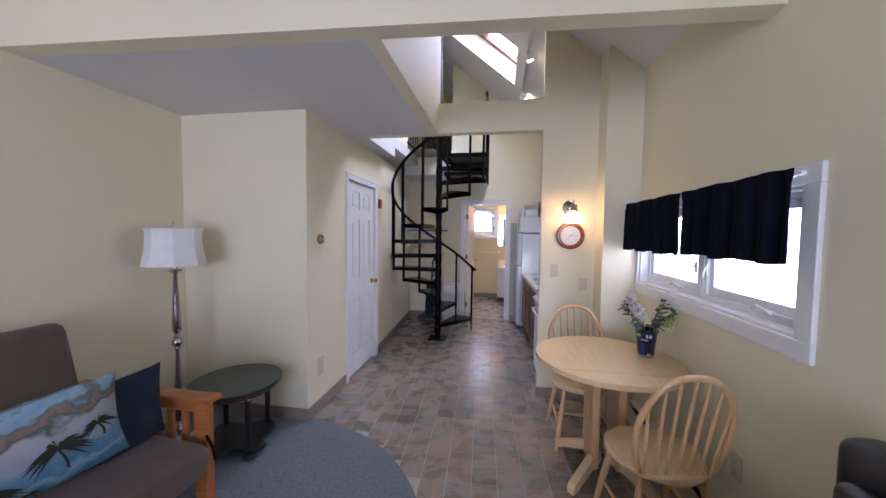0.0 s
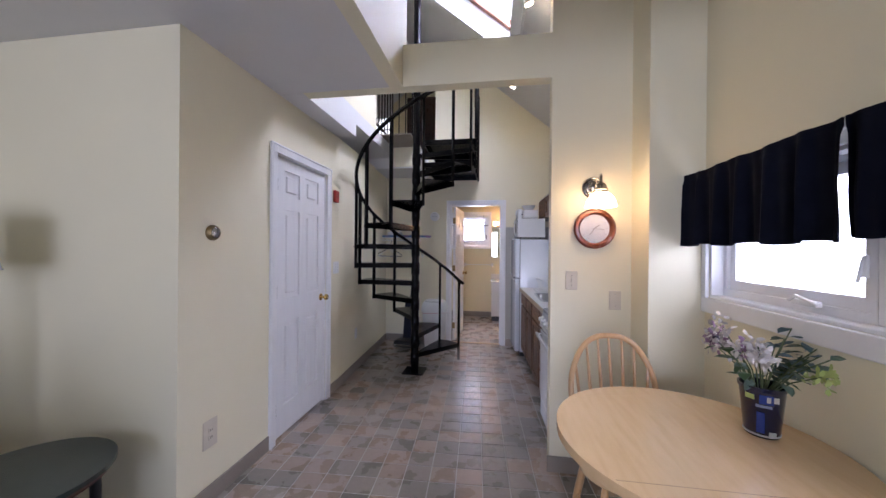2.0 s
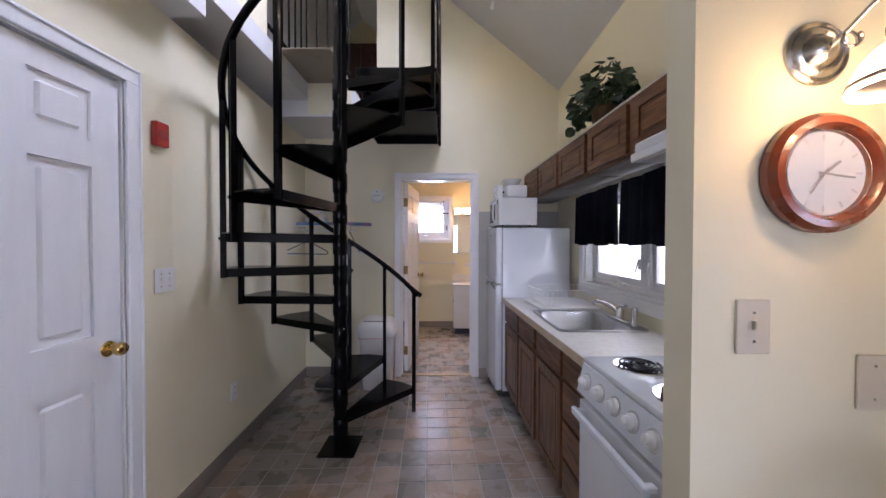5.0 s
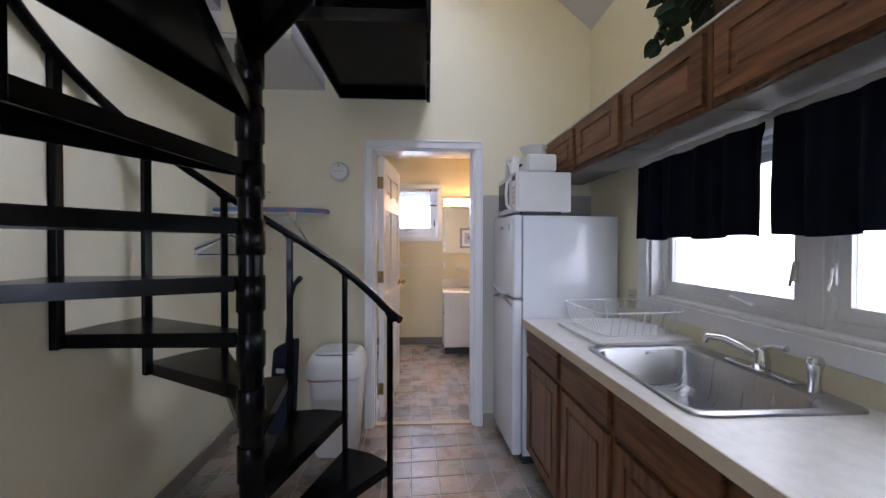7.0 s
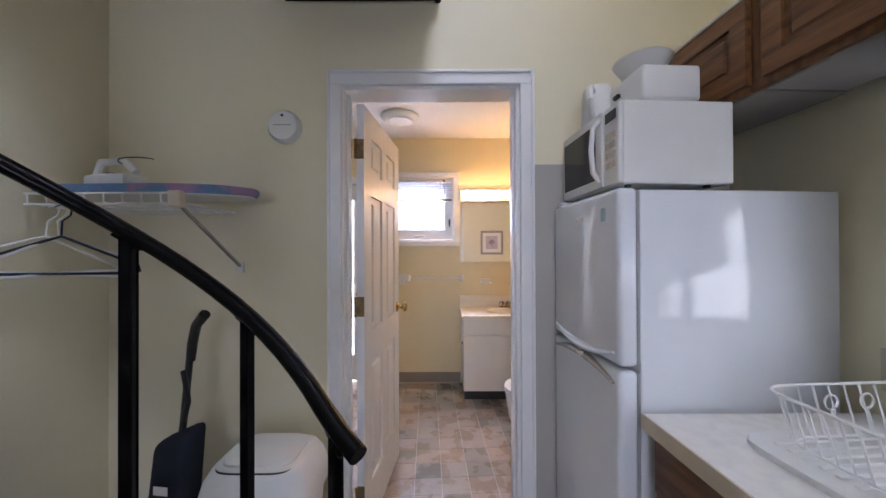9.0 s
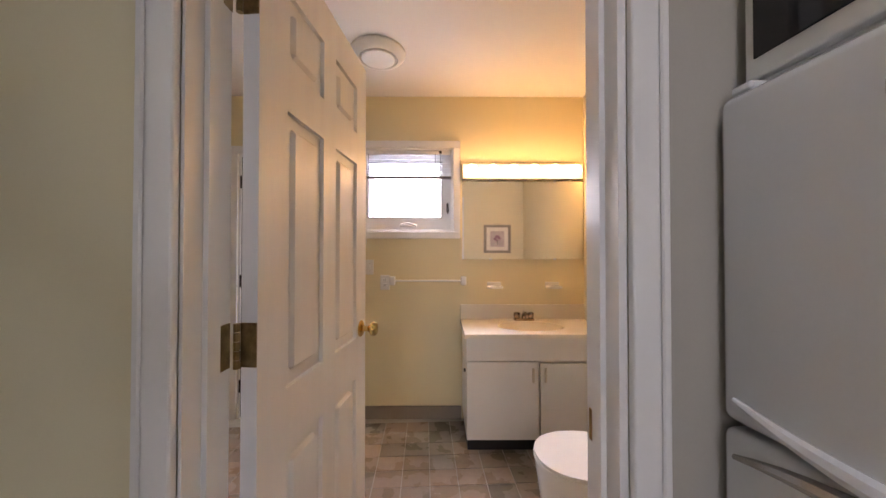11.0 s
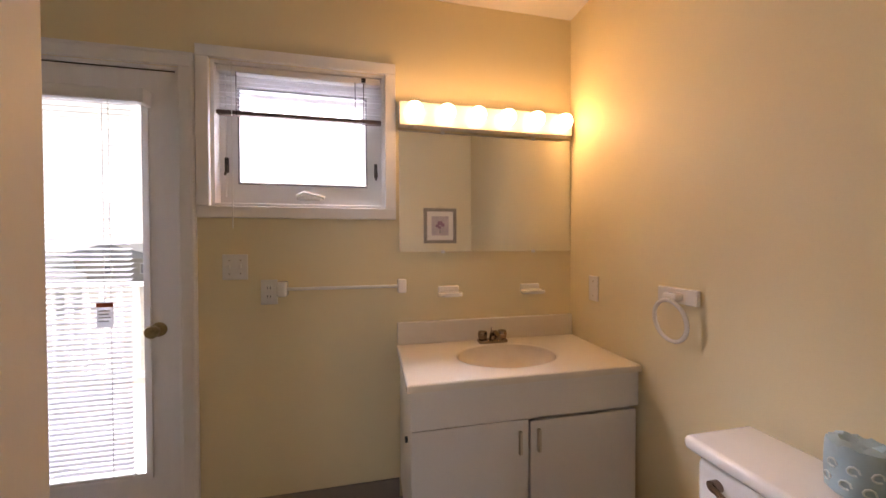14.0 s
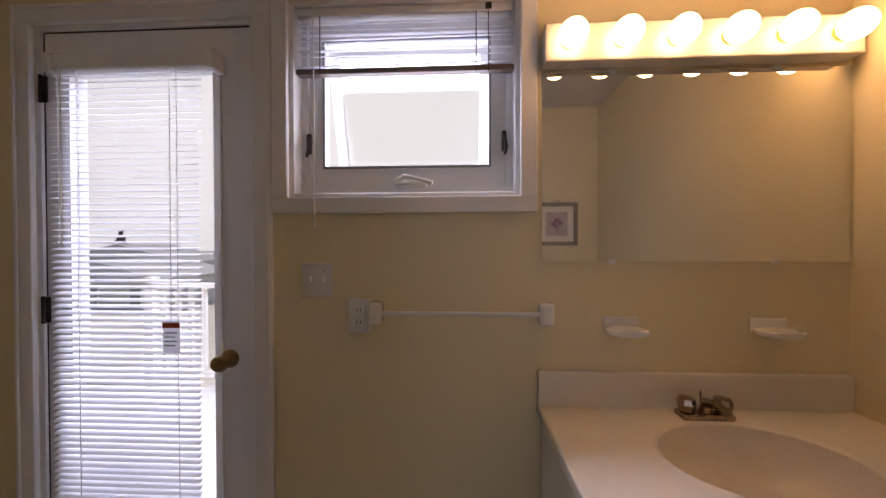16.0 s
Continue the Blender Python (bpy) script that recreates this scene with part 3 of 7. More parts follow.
def casing(parent, x0, x1, z1, w=0.065, y=0.0, t=0.018, mat=None, z0=0.0, bottom=False):
    """Mitred boards round an opening, on the side of the room (towards -y)."""
    for nm, b in (("casing_side", (x0 - w, x0, z0, z1)), ("casing_side", (x1, x1 + w, z0, z1)), ("casing_head", (x0 - w, x1 + w, z1, z1 + w))) + ((("casing_apron", (x0 - w, x1 + w, z0 - w, z0)),) if bottom else ()):
        bm = bx(b[0], b[1], y - t, y, b[2], b[3], 0.004, 2)
        part(nm, bm, mat or WHITE, parent)
    if not bottom:
        for a, b in ((x0 - w + 0.002, x0 - w + 0.016), (x1 + w - 0.016, x1 + w - 0.002)):
            part("backband", bx(a, b, y - t - 0.007, y - t, z0, z1 + w - 0.002, 0.003), mat or WHITE, parent)
        part("backband", bx(x0 - w + 0.016, x1 + w - 0.016, y - t - 0.007, y - t, z1 + w - 0.016, z1 + w - 0.002, 0.003), mat or WHITE, parent)


# closet door in the hall wall: built facing -y, then turned to face +x
d1 = tagged(thing("door_1", "closed white six-panel closet door with brass knob", "door", (-0.44, 4.345, 0.0), 90), kind="structure")
lf = door_leaf(d1, 0.692, 2.016, 0.035, DOORW, [(0.21, 0.82), (0.995, 1.645), (1.745, 1.931)])
lf.matrix_basis = pose(0.003, 0.028, 0.016)
knob(lf, 0.64, 0.93, 0.035, BRASS)
for z in (0.22, 1.06, 1.83):
    hinge(d1, 0.003, z, BRONZE, 0.004)
casing(d1, -0.006, 0.708, 2.046)
for a, b in ((-0.008, -0.001), (0.701, 0.708)):
    part("jamb", bx(a, b, 0.001, 0.11, 0, 2.046), WHITE, d1)
part("jamb", bx(-0.001, 0.701, 0.001, 0.11, 2.043, 2.047), WHITE, d1)

# bathroom door, open into the bathroom
df = tagged(thing("door_frame", "white door casing of the bathroom doorway", "door frame", (0.44, 7.10, 0)), kind="structure")
casing(df, 0.0, 0.742, 2.035, 0.06)
for a, b in ((-0.010, 0.006), (0.728, 0.744)):
    part("jamb", bx(a, b, 0.0, 0.123, 0, 2.035), WHITE, df)
    part("stop", bx(a + (0.016 if a < 0.1 else -0.010), b + (0.010 if a < 0.1 else -0.016), 0.045, 0.08, 0, 2.02), WHITE, df)
part("jamb", bx(0.006, 0.728, 0.0, 0.123, 2.02, 2.035), WHITE, df)
part("strike_plate", bx(0.7255, 0.7278, 0.085, 0.11, 0.91, 0.97), BRASS, df)
d2 = tagged(thing("door_2", "open white six-panel bathroom door with brass knob", "door", (0.484, 7.226, 0.01), 84.5), kind="structure")
lf = door_leaf(d2, 0.68, 2.005, 0.035, DOORW, [(0.22, 0.80), (0.95, 1.60), (1.715, 1.885)])
knob(lf, 0.622, 0.975, 0.035, BRASS)
for z in (0.22, 1.08, 1.80):
    bm = bx(-0.0025, -0.0003, -0.017, 0.017, z - 0.045, z + 0.045, 0.0005)
    for q in range(5):
        cyl(bm, (-0.009, 0.020, z - 0.046 + 0.0185 * q), (-0.009, 0.020, z - 0.029 + 0.0185 * q), 0.0065, seg=10)
    part("hinge", bm, AGED, d2)
    part("hinge_plate", bx(0.0062, 0.0082, 0.083, 0.122, z - 0.035, z + 0.055, 0.0005), AGED, df)


def crank(parent, x, y, z):
    bm = bx(x - 0.055, x + 0.055, y - 0.02, y, z - 0.012, z + 0.01, 0.005, 2)
    tube(bm, [(x - 0.05, y - 0.028, z + 0.004), (x - 0.02, y - 0.03, z + 0.022), (x + 0.03, y - 0.03, z + 0.012), (x + 0.075, y - 0.032, z - 0.002)], [0.008, 0.008, 0.006, 0.008], 8)
    part("crank_handle", bm, PLASW, parent, smooth=True)


def casement(name, label, w, h, at, rz, lights, latch=True):
    """A window in an opening w x h: x along it, y outwards."""
    win = tagged(thing(name, label, "window", at, rz), kind="structure")
    e = 0.0 if lights > 1 else 0.022
    casing(win, 0, w, h, 0.075 - e, 0, 0.02, WHITE, 0.0, True)
    for b in ((0, 0.014, 0, h), (w - 0.014, w, 0, h), (0.014, w - 0.014, h - 0.014, h)):
        part("liner", bx(b[0], b[1], 0.001, 0.135, b[2], b[3]), WHITE, win)
    part("window_sill", bx(0.014, w - 0.014, -0.002, 0.135, 0, 0.016, 0.003), WHITE, win)
    n = lights
    sw = (w - 0.028 - (n - 1) * 0.05) / n
    for i in range(n):
        a = 0.014 + i * (sw + 0.05)
        b = a + sw
        if i:
            part("mullion", bx(a - 0.05, a, 0.055, 0.13, 0.016, h - 0.014, 0.004), WHITE, win)
        sash = part("sash", slab((a, b), (0.016, h - 0.014), [(a + 0.055 + e, b - 0.055 - e, 0.095 + e, h - 0.075 - e)], 0.075, 0.115, lambda u, v, q: (u, q, v)), WHITE, win)
        part("stop_bead", slab((a, b), (0.016, h - 0.014), [(a + 0.022, b - 0.022, 0.05, h - 0.035)], 0.058, 0.0748, lambda u, v, q: (u, q, v)), WHITE, sash)
        if n > 1:
            g = part("pane", bx(a + 0.055, b - 0.055, 0.092, 0.096, 0.095, h - 0.075), GLASS, win)
        else:
            m = Matrix.Translation((0, 0.118, h - 0.06)) @ Matrix.Rotation(radians(16), 4, "X")
            top = part("open_sash", slab((a + 0.067, b - 0.067), (0.09, h - 0.06), [(a + 0.104, b - 0.104, 0.137, h - 0.12)], 0.0, 0.032, lambda u, v, q: tuple(m @ Vector((u, q, v - h + 0.06)))), WHITE, win)
            g = part("pane", bx(a + 0.104, b - 0.104, 0.014, 0.018, 0.197 - h, -0.06, 0, 1, m), GLASS, top)
            part("gasket", slab((a + 0.072, b - 0.072), (0.112, h - 0.092), [(a + 0.080, b - 0.080, 0.120, h - 0.100)], 0.066, 0.0745, lambda u, v, q: (u, q, v)), GASKET, sash)
        g.visible_shadow = False
        crank(win, (a + b) / 2 + (0.12 if n > 1 else 0.02), 0.057, 0.052)
        if latch:
            for xx in ((b - 0.03,) if i == 0 and n > 1 else (a + 0.03,) if n > 1 else (a + 0.03, b - 0.03)):
                bm = bx(xx - 0.008, xx + 0.008, 0.045, 0.058, 0.16, 0.23, 0.003)
                tube(bm, [(xx, 0.044, 0.215), (xx + 0.006, 0.03, 0.17), (xx, 0.03, 0.145)], 0.005, 6)
                part("latch", bm, PLASW if n > 1 else BRONZE, sash)
    return win


casement("window_1", "white double casement window over the dining table", LW[1] - LW[0], LW[3] - LW[2], (RIGHT, LW[1], LW[2]), -90, 2)
casement("window_2", "white double casement window over the kitchen sink", KW[1] - KW[0], KW[3] - KW[2], (KRIGHT, KW[1], KW[2]), -90, 2)
casement("window_3", "small white awning window in the bathroom", BW[1] - BW[0], BW[3] - BW[2], (BW[0], FRONT, BW[2]), 0, 1)
lw = tagged(thing("window_4", "small bright white loft window", "window", (LOFTW[0], FRONT, LOFTW[2])), kind="structure")
casing(lw, 0, LOFTW[1] - LOFTW[0], LOFTW[3] - LOFTW[2], 0.06, 0, 0.018, WHITE, 0.0, True)
part("meeting_rail", bx(0, LOFTW[1] - LOFTW[0], 0.05, 0.08, 0.22, 0.26), WHITE, lw)


def valance(name, label, y_far, panels, x, z_top, drops, rod):
    """Gathered curtain panels on a rod along y."""
    cur = thing(name, label, "curtain", (x, 0, z_top))
    part("rod", cyl(bmesh.new(), (0, rod[0], -0.02), (0, rod[1], -0.02), 0.009, seg=8), WHITE, cur)
    for k, ((a, b), dr) in enumerate(zip(panels, drops)):
        rnd = random.Random(k + 5)
        n, mrows = 90, 14
        ph = [rnd.uniform(0, 6) for _ in range(4)]
        bm = bmesh.new()
        grid = []
        for j in range(mrows + 1):
            v = j / mrows
            row = []
            for i in range(n + 1):
                u = i / n
                y = a + (b - a) * u + 0.012 * math.sin(5 * v + ph[0]) * (u - 0.5) * v
                s = (b - a) * u
                amp = 0.010 + 0.010 * v
                fold = amp * (math.sin(46 * s + ph[1] + 0.8 * math.sin(9 * s)) + 0.5 * math.sin(91 * s + ph[2]))
                if abs(v * dr - 0.02) < 0.03:
                    fold *= 0.5
                zz = -v * dr + 0.006 * v * math.sin(23 * s + ph[3]) + 0.003 * (1 - v) * math.sin(20 * s + ph[1])
                row.append((fold - 0.026, y, zz))
            grid.append(row)
        for off in (0.0, -0.004):
            vs = [[bm.verts.new((p[0] + off, p[1], p[2])) for p in row] for row in grid]
            for j in range(mrows):
                for i in range(n):
                    bm.faces.new((vs[j][i], vs[j][i + 1], vs[j + 1][i + 1], vs[j + 1][i]))
        bmesh.ops.remove_doubles(bm, verts=bm.verts, dist=0.00001)
        part("curtain_panel", bm, NAVY, cur, smooth=True)
    return cur


valance("valance_curtain", "navy blue cotton valance on a white rod", 0, [(3.322, 4.14), (2.575, 3.330)], 2.10, 1.778, [0.365, 0.352], (2.575, 4.175))
valance("valance_curtain", "navy blue cotton valance above the sink window", 0, [(5.705, 6.375), (4.87, 5.68)], 1.985, 1.745, [0.38, 0.38], (4.88, 6.43))


# ---- living room ----
def windsor_chair():
    ch = thing("windsor_chair", "pale beech windsor chair with a hoop back", "chair", group="dining chairs")
    seat = ellipse(0.215, 0.205, 36, 2.6)
    seat = [(x * (1.04 if y > 0 else 0.92), y) for x, y in seat]
    part("seat", prism(bmesh.new(), seat, 0.425, 0.458, 0.012, 3), MAPLE, ch, smooth=True)

    def hoop(a):
        c, s = math.cos(a), math.sin(a)
        x = 0.232 * math.copysign(abs(c) ** 0.75, c) * (1 - 0.32 * (1 - min(1.0, s * 1.5)) ** 1.6)
        z = 0.45 + 0.49 * s
        return Vector((x, -0.150 - 0.115 * (z - 0.45) / 0.49, z))
    part("hoop", tube(bmesh.new(), [hoop(math.pi * i / 32) for i in range(33)], 0.0145, 10), MAPLEV, ch, smooth=True)
    for i in range(7):
        x = -0.144 + 0.048 * i
        top_x = x * 1.2
        s = min((a for a in np.linspace(0.3, math.pi - 0.3, 200)), key=lambda a: abs(hoop(a).x - top_x))
        t = hoop(s)
        part("spindle", tube(bmesh.new(), [(x, -0.168, 0.452), ((x + t.x) / 2, (-0.168 + t.y) / 2, (0.452 + t.z) / 2), (t.x, t.y, t.z - 0.008)], [0.0075, 0.0085, 0.006], 8), MAPLEV, ch, smooth=True)
    feet = {}
    for sx in (-1, 1):
        for sy in (-1, 1):
            p0, p1 = Vector((sx * 0.135, sy * 0.13, 0.43)), Vector((sx * 0.20, sy * 0.20, 0.0))
            feet[sx, sy] = (p0, p1)
            part("leg", tube(bmesh.new(), [p0, p0.lerp(p1, 0.3), p0.lerp(p1, 0.55), p1], [0.012, 0.018, 0.018, 0.012], 10), MAPLEV, ch, smooth=True)
    mids = []
    for sx in (-1, 1):
        a, b = feet[sx, -1][0].lerp(feet[sx, -1][1], 0.6), feet[sx, 1][0].lerp(feet[sx, 1][1], 0.6)
        mids.append((a + b) / 2)
        part("stretcher", tube(bmesh.new(), [a, (a + b) / 2, b], [0.007, 0.011, 0.007], 8), MAPLEV, ch, smooth=True)
    part("stretcher", tube(bmesh.new(), [mids[0], (mids[0] + mids[1]) / 2, mids[1]], [0.007, 0.011, 0.007], 8), MAPLEV, ch, smooth=True)
    return ch


ch = windsor_chair()
ch.matrix_basis = pose(1.835, 2.97, 0, 0, 0, 7)
copy_thing(ch, pose(1.67, 3.785, 0, 0, 0, 180))


def dining_table():
    tb = thing("dining_table", "round pale beech pedestal dining table", "table", (1.735, 3.44, 0))
    part("tabletop", prism(bmesh.new(), ellipse(0.43, 0.425, 64), 0.722, 0.752, 0.011, 3), MAPLE, tb, smooth=True)
    part("leaf_joint", bx(-0.326, 0.326, -0.262, -0.2605, 0.748, 0.7525), surface("dark_joint_line", (0.36, 0.22, 0.11), 0.6), tb)
    for sx in (-1, 1):
        part("pedestal_board", bx(sx * 0.075 - 0.0225, sx * 0.075 + 0.0225, -0.11, 0.11, 0.07, 0.70, 0.006), MAPLEV, tb)
    part("under_rail", bx(-0.30, 0.30, -0.05, 0.05, 0.685, 0.722, 0.004), MAPLE, tb)
    for a in (45, 135, 225, 315):
        m = Matrix.Rotation(radians(a), 4, "Z")
        bm = bmesh.new()
        pr = [(0.05, 0.085), (0.05, 0.17), (0.14, 0.15), (0.33, 0.055), (0.345, 0.03), (0.345, 0.0), (0.30, 0.0), (0.28, 0.022), (0.13, 0.085)]
        m2 = m @ Matrix.Rotation(radians(90), 4, "X")
        prism(bm, pr, -0.024, 0.024, 0.005, 2, m2)
        part("foot", bm, MAPLE, tb)
    return tb


dining_table()


BRIGHTB = surface("bright_blue_print", (0.015, 0.035, 0.18), 0.25)
PALEP = surface("pale_cream_print", (0.50, 0.50, 0.42), 0.4)
PALEG = surface("yellow_green_print", (0.35, 0.42, 0.12), 0.4)
GREYP = surface("grey_blue_print", (0.22, 0.25, 0.34), 0.4)
GREYLEAF = surface("grey_blue_leaf", (0.10, 0.17, 0.18), 0.5, vary=0.2, scale=16, fine=90)


def flower_pot():
    v = thing("flower_pot", "dark blue printed pot of white and purple flowers", "vase", (1.998, 3.515, 0.753))
    part("pot", lathe(bmesh.new(), [(0.046, 0), (0.048, 0.004), (0.062, 0.16), (0.066, 0.162), (0.066, 0.172), (0.060, 0.172), (0.045, 0.02)], 28), VASEB, v, smooth=True)
    part("base_band", lathe(bmesh.new(), [(0.0490, 0.006), (0.0496, 0.0065), (0.0502, 0.012), (0.0492, 0.0125)], 28), PALEP, v)
    for a, w, z0, z1, r, mt in ((232, 0.010, 0.02, 0.09, 0.0, BRIGHTB), (262, 0.016, 0.128, 0.146, 0.0, PALEP), (205, 0.013, 0.130, 0.146, 0.0, PALEG), (240, 0.020, 0.108, 0.116, 0.0, GREYP), (268, 0.010, 0.014, 0.026, 0.0, PALEP), (246, 0.018, 0.12, 0.15, -0.0008, BRIGHTB)):
        m = Matrix.Rotation(radians(a), 4, "Z") @ Matrix.Translation((0.0485 + 0.0875 * (z0 + z1) / 2 + r, 0, (z0 + z1) / 2)) @ Matrix.Rotation(radians(5), 4, "Y")
        part("printed_patch", bx(-0.003, 0.001, -w, w, (z0 - z1) / 2, (z1 - z0) / 2, 0.0004, 1, m), mt, v)
    rnd = random.Random(3)
    for k in range(26):
        white = k < 14
        a, lean, ln = rnd.uniform(1.7, 4.4) if white else rnd.uniform(-1.5, 1.3), rnd.uniform(0.1, 0.85) if white else rnd.uniform(0.3, 1.3), rnd.uniform(0.13, 0.23)
        d = Vector((math.cos(a) * lean, math.sin(a) * lean, 1)).normalized()
        p0 = Vector((0.02 * math.cos(a), 0.02 * math.sin(a), 0.14))
        p1 = p0 + d * ln * 0.6
        p2 = p1 + (d + Vector((math.cos(a) * 0.3, math.sin(a) * 0.3, -0.1))).normalized() * ln * 0.55
        stem = part("stem", tube(bmesh.new(), [p0, p1, p2], 0.0022, 5), STEM, v)
        if white and k % 5 != 4 or k in (15, 19):
            bm = bmesh.new()
            for j in range(34):
                c = p2 + Vector([rnd.gauss(0, 0.017) for _ in range(3)])
                q = Matrix.Translation(c) @ Euler([rnd.uniform(0, 6) for _ in range(3)]).to_matrix().to_4x4()
                prismv = [bm.verts.new(q @ Vector(s)) for s in ((0, -0.004, 0), (0.012, -0.007, 0.003), (0.021, 0, 0.006), (0.012, 0.007, 0.003), (0, 0.004, 0))]
                bm.faces.new(prismv)
            part("blossom", bm, (PETALW, PETALW, PETALP, PETALW, PALEG)[k % 5], stem)
            if k % 4 == 0:
                part("flower_centre", ball(bmesh.new(), p2 + Vector((0, 0, 0.008)), 0.013, 1, 1, 0.7, 10, 6), PETALD, stem)
        else:
            bm = bmesh.new()
            for j in range(6):
                f = 0.35 + 0.65 * j / 5
                c = p0.lerp(p1, f * 1.6) if f < 0.6 else p1.lerp(p2, (f - 0.6) / 0.4)
                q = Matrix.Translation(c) @ Euler((rnd.uniform(-0.6, 0.6), rnd.uniform(-0.6, 0.6), a + rnd.choice((-1, 1)) * rnd.uniform(0.3, 1.4))).to_matrix().to_4x4()
                ln2, wd = rnd.uniform(0.035, 0.07), rnd.uniform(0.010, 0.021)
                top = [bm.verts.new(q @ Vector(s)) for s in ((0, 0, 0), (ln2 * 0.35, -wd, 0.004), (ln2 * 0.75, -wd * 0.7, 0.002), (ln2, 0, -0.006), (ln2 * 0.75, wd * 0.7, 0.002), (ln2 * 0.35, wd, 0.004))]
                bm.faces.new(top)
            part("leaves", bm, (LEAF, LEAF2, GREYLEAF)[k % 3], stem)
    return v


flower_pot()


def end_table():
    t = thing("end_table", "round dark green topped end table on mahogany legs", "table", (-0.75, 3.23, 0.008))
    part("tabletop", prism(bmesh.new(), ellipse(0.285, 0.285, 56), 0.455, 0.475, 0.008, 3), GREENT, t, smooth=True)
    part("apron", lathe(bmesh.new(), [(0.262, 0.425), (0.268, 0.43), (0.268, 0.452), (0.262, 0.455)], 48), MAHOG, t, smooth=True)
    for a in (-33, 70, 150, 245):
        x, y = 0.225 * math.cos(radians(a)), 0.225 * math.sin(radians(a))
        m = Matrix.Translation((x, y, 0))
        leg = part("leg", lathe(bmesh.new(), [(0.017, 0.065), (0.019, 0.09), (0.017, 0.12), (0.020, 0.30), (0.018, 0.37), (0.022, 0.40), (0.018, 0.425)], 14, m), BLACKP, t, smooth=True)
        part("brass_button", ball(bmesh.new(), (x * 1.095, y * 1.095, 0.415), 0.014, u=12, v=8), NICKEL, leg, smooth=True)
        part("foot", ball(bmesh.new(), (x, y, 0.022), 0.036, 1.3, 1.0, 0.6, 14, 8), BLACKP, t, smooth=True)
    poly = []
    for a in range(0, 360, 6):
        r = 0.20 + 0.055 * math.cos(radians(3.8 * (a + 33)))
        poly.append((r * math.cos(radians(a)), r * math.sin(radians(a))))
    part("lower_shelf", prism(bmesh.new(), poly, 0.04, 0.066, 0.006), BLACKP, t)
    return t


end_table()


def floor_lamp():
    l = thing("floor_lamp", "brushed nickel floor lamp with a white fabric shade", "lamp", (-1.275, 3.27, 0.008))
    l.scale = (1.0, 1.0, 1.05)
    part("base", lathe(bmesh.new(), [(0.13, 0), (0.13, 0.012), (0.11, 0.025), (0.04, 0.04), (0.024, 0.07), (0.018, 0.10)], 28), NICKEL, l, smooth=True)
    part("pole", lathe(bmesh.new(), [(0.030, 0.10), (0.034, 0.14), (0.026, 0.30), (0.014, 0.55), (0.012, 0.60), (0.02, 0.615), (0.014, 0.63)], 20), NICKEL, l, smooth=True)
    part("ball", ball(bmesh.new(), (0, 0, 0.66), 0.036), NICKEL, l, smooth=True)
    part("pole", lathe(bmesh.new(), [(0.014, 0.69), (0.022, 0.705), (0.014, 0.72), (0.030, 0.745), (0.024, 0.88), (0.014, 1.14), (0.02, 1.15), (0.050, 1.165), (0.012, 1.175), (0.010, 1.22)], 20), NICKEL, l, smooth=True)
    bm = bmesh.new()
    prof = [(0.193, 1.205), (0.184, 1.25), (0.172, 1.31), (0.165, 1.38), (0.167, 1.43), (0.172, 1.452)]
    for off in (0.0, -0.004):
        rings = []
        for r, z in prof:
            rings.append([bm.verts.new(((r + off) * c, (r + off) * s * 0.98, z)) for c, s in [(math.cos(radians(a)) , math.sin(radians(a))) for a in range(0, 360, 45)]])
        for a, b in zip(rings, rings[1:]):
            for i in range(8):
                bm.faces.new((a[i], a[(i + 1) % 8], b[(i + 1) % 8], b[i]))
    sh = part("shade", bm, SHADE, l)
    for z, r in ((1.205, 0.194), (1.452, 0.173)):
        part("trim_band", tube(bmesh.new(), [(r * math.cos(radians(a)), r * 0.98 * math.sin(radians(a)), z) for a in range(0, 360, 45)], 0.004, 6, True), SHADE, sh)
    part("finial", lathe(bmesh.new(), [(0.004, 1.44), (0.004, 1.47), (0.011, 1.478), (0.011, 1.49), (0.003, 1.50)], 12), NICKEL, l, smooth=True)
    part("harp", tube(bmesh.new(), [(0, -0.02, 1.22), (0, -0.06, 1.30), (0, -0.045, 1.40), (0, 0, 1.445), (0, 0.045, 1.40), (0, 0.06, 1.30), (0, 0.02, 1.22)], 0.003, 6), NICKEL, l)
    return l


floor_lamp()


def cushion_mesh(w, h, t, sag=0.0, n=22):
    """A soft pillow standing in the xz plane."""
    bm = bmesh.new()
    sides = []
    for s in (1, -1):
        rows = []
        for j in range(n + 1):
            row = []
            for i in range(n + 1):
                u, v = 2 * i / n - 1, 2 * j / n - 1
                e = max(0.0, (1 - abs(u) ** 2.6)) ** 0.5 * max(0.0, (1 - abs(v) ** 2.6)) ** 0.5
                pull = 1 - 0.055 * (1 - abs(u) ** 2) * abs(v) ** 6
                pull2 = 1 - 0.055 * (1 - abs(v) ** 2) * abs(u) ** 6
                wr = 0.006 * math.sin(11 * u + 5 * v) * math.sin(4 * v - 7 * u) * e
                row.append(bm.verts.new((u * w / 2 * pull2, s * (t / 2 * e + wr), h / 2 + v * h / 2 * pull)))
            rows.append(row)
        sides.append(rows)
        for j in range(n):
            for i in range(n):
                bm.faces.new((rows[j][i], rows[j][i + 1], rows[j + 1][i + 1], rows[j + 1][i]))
    bmesh.ops.remove_doubles(bm, verts=bm.verts, dist=0.0005)
    return bm


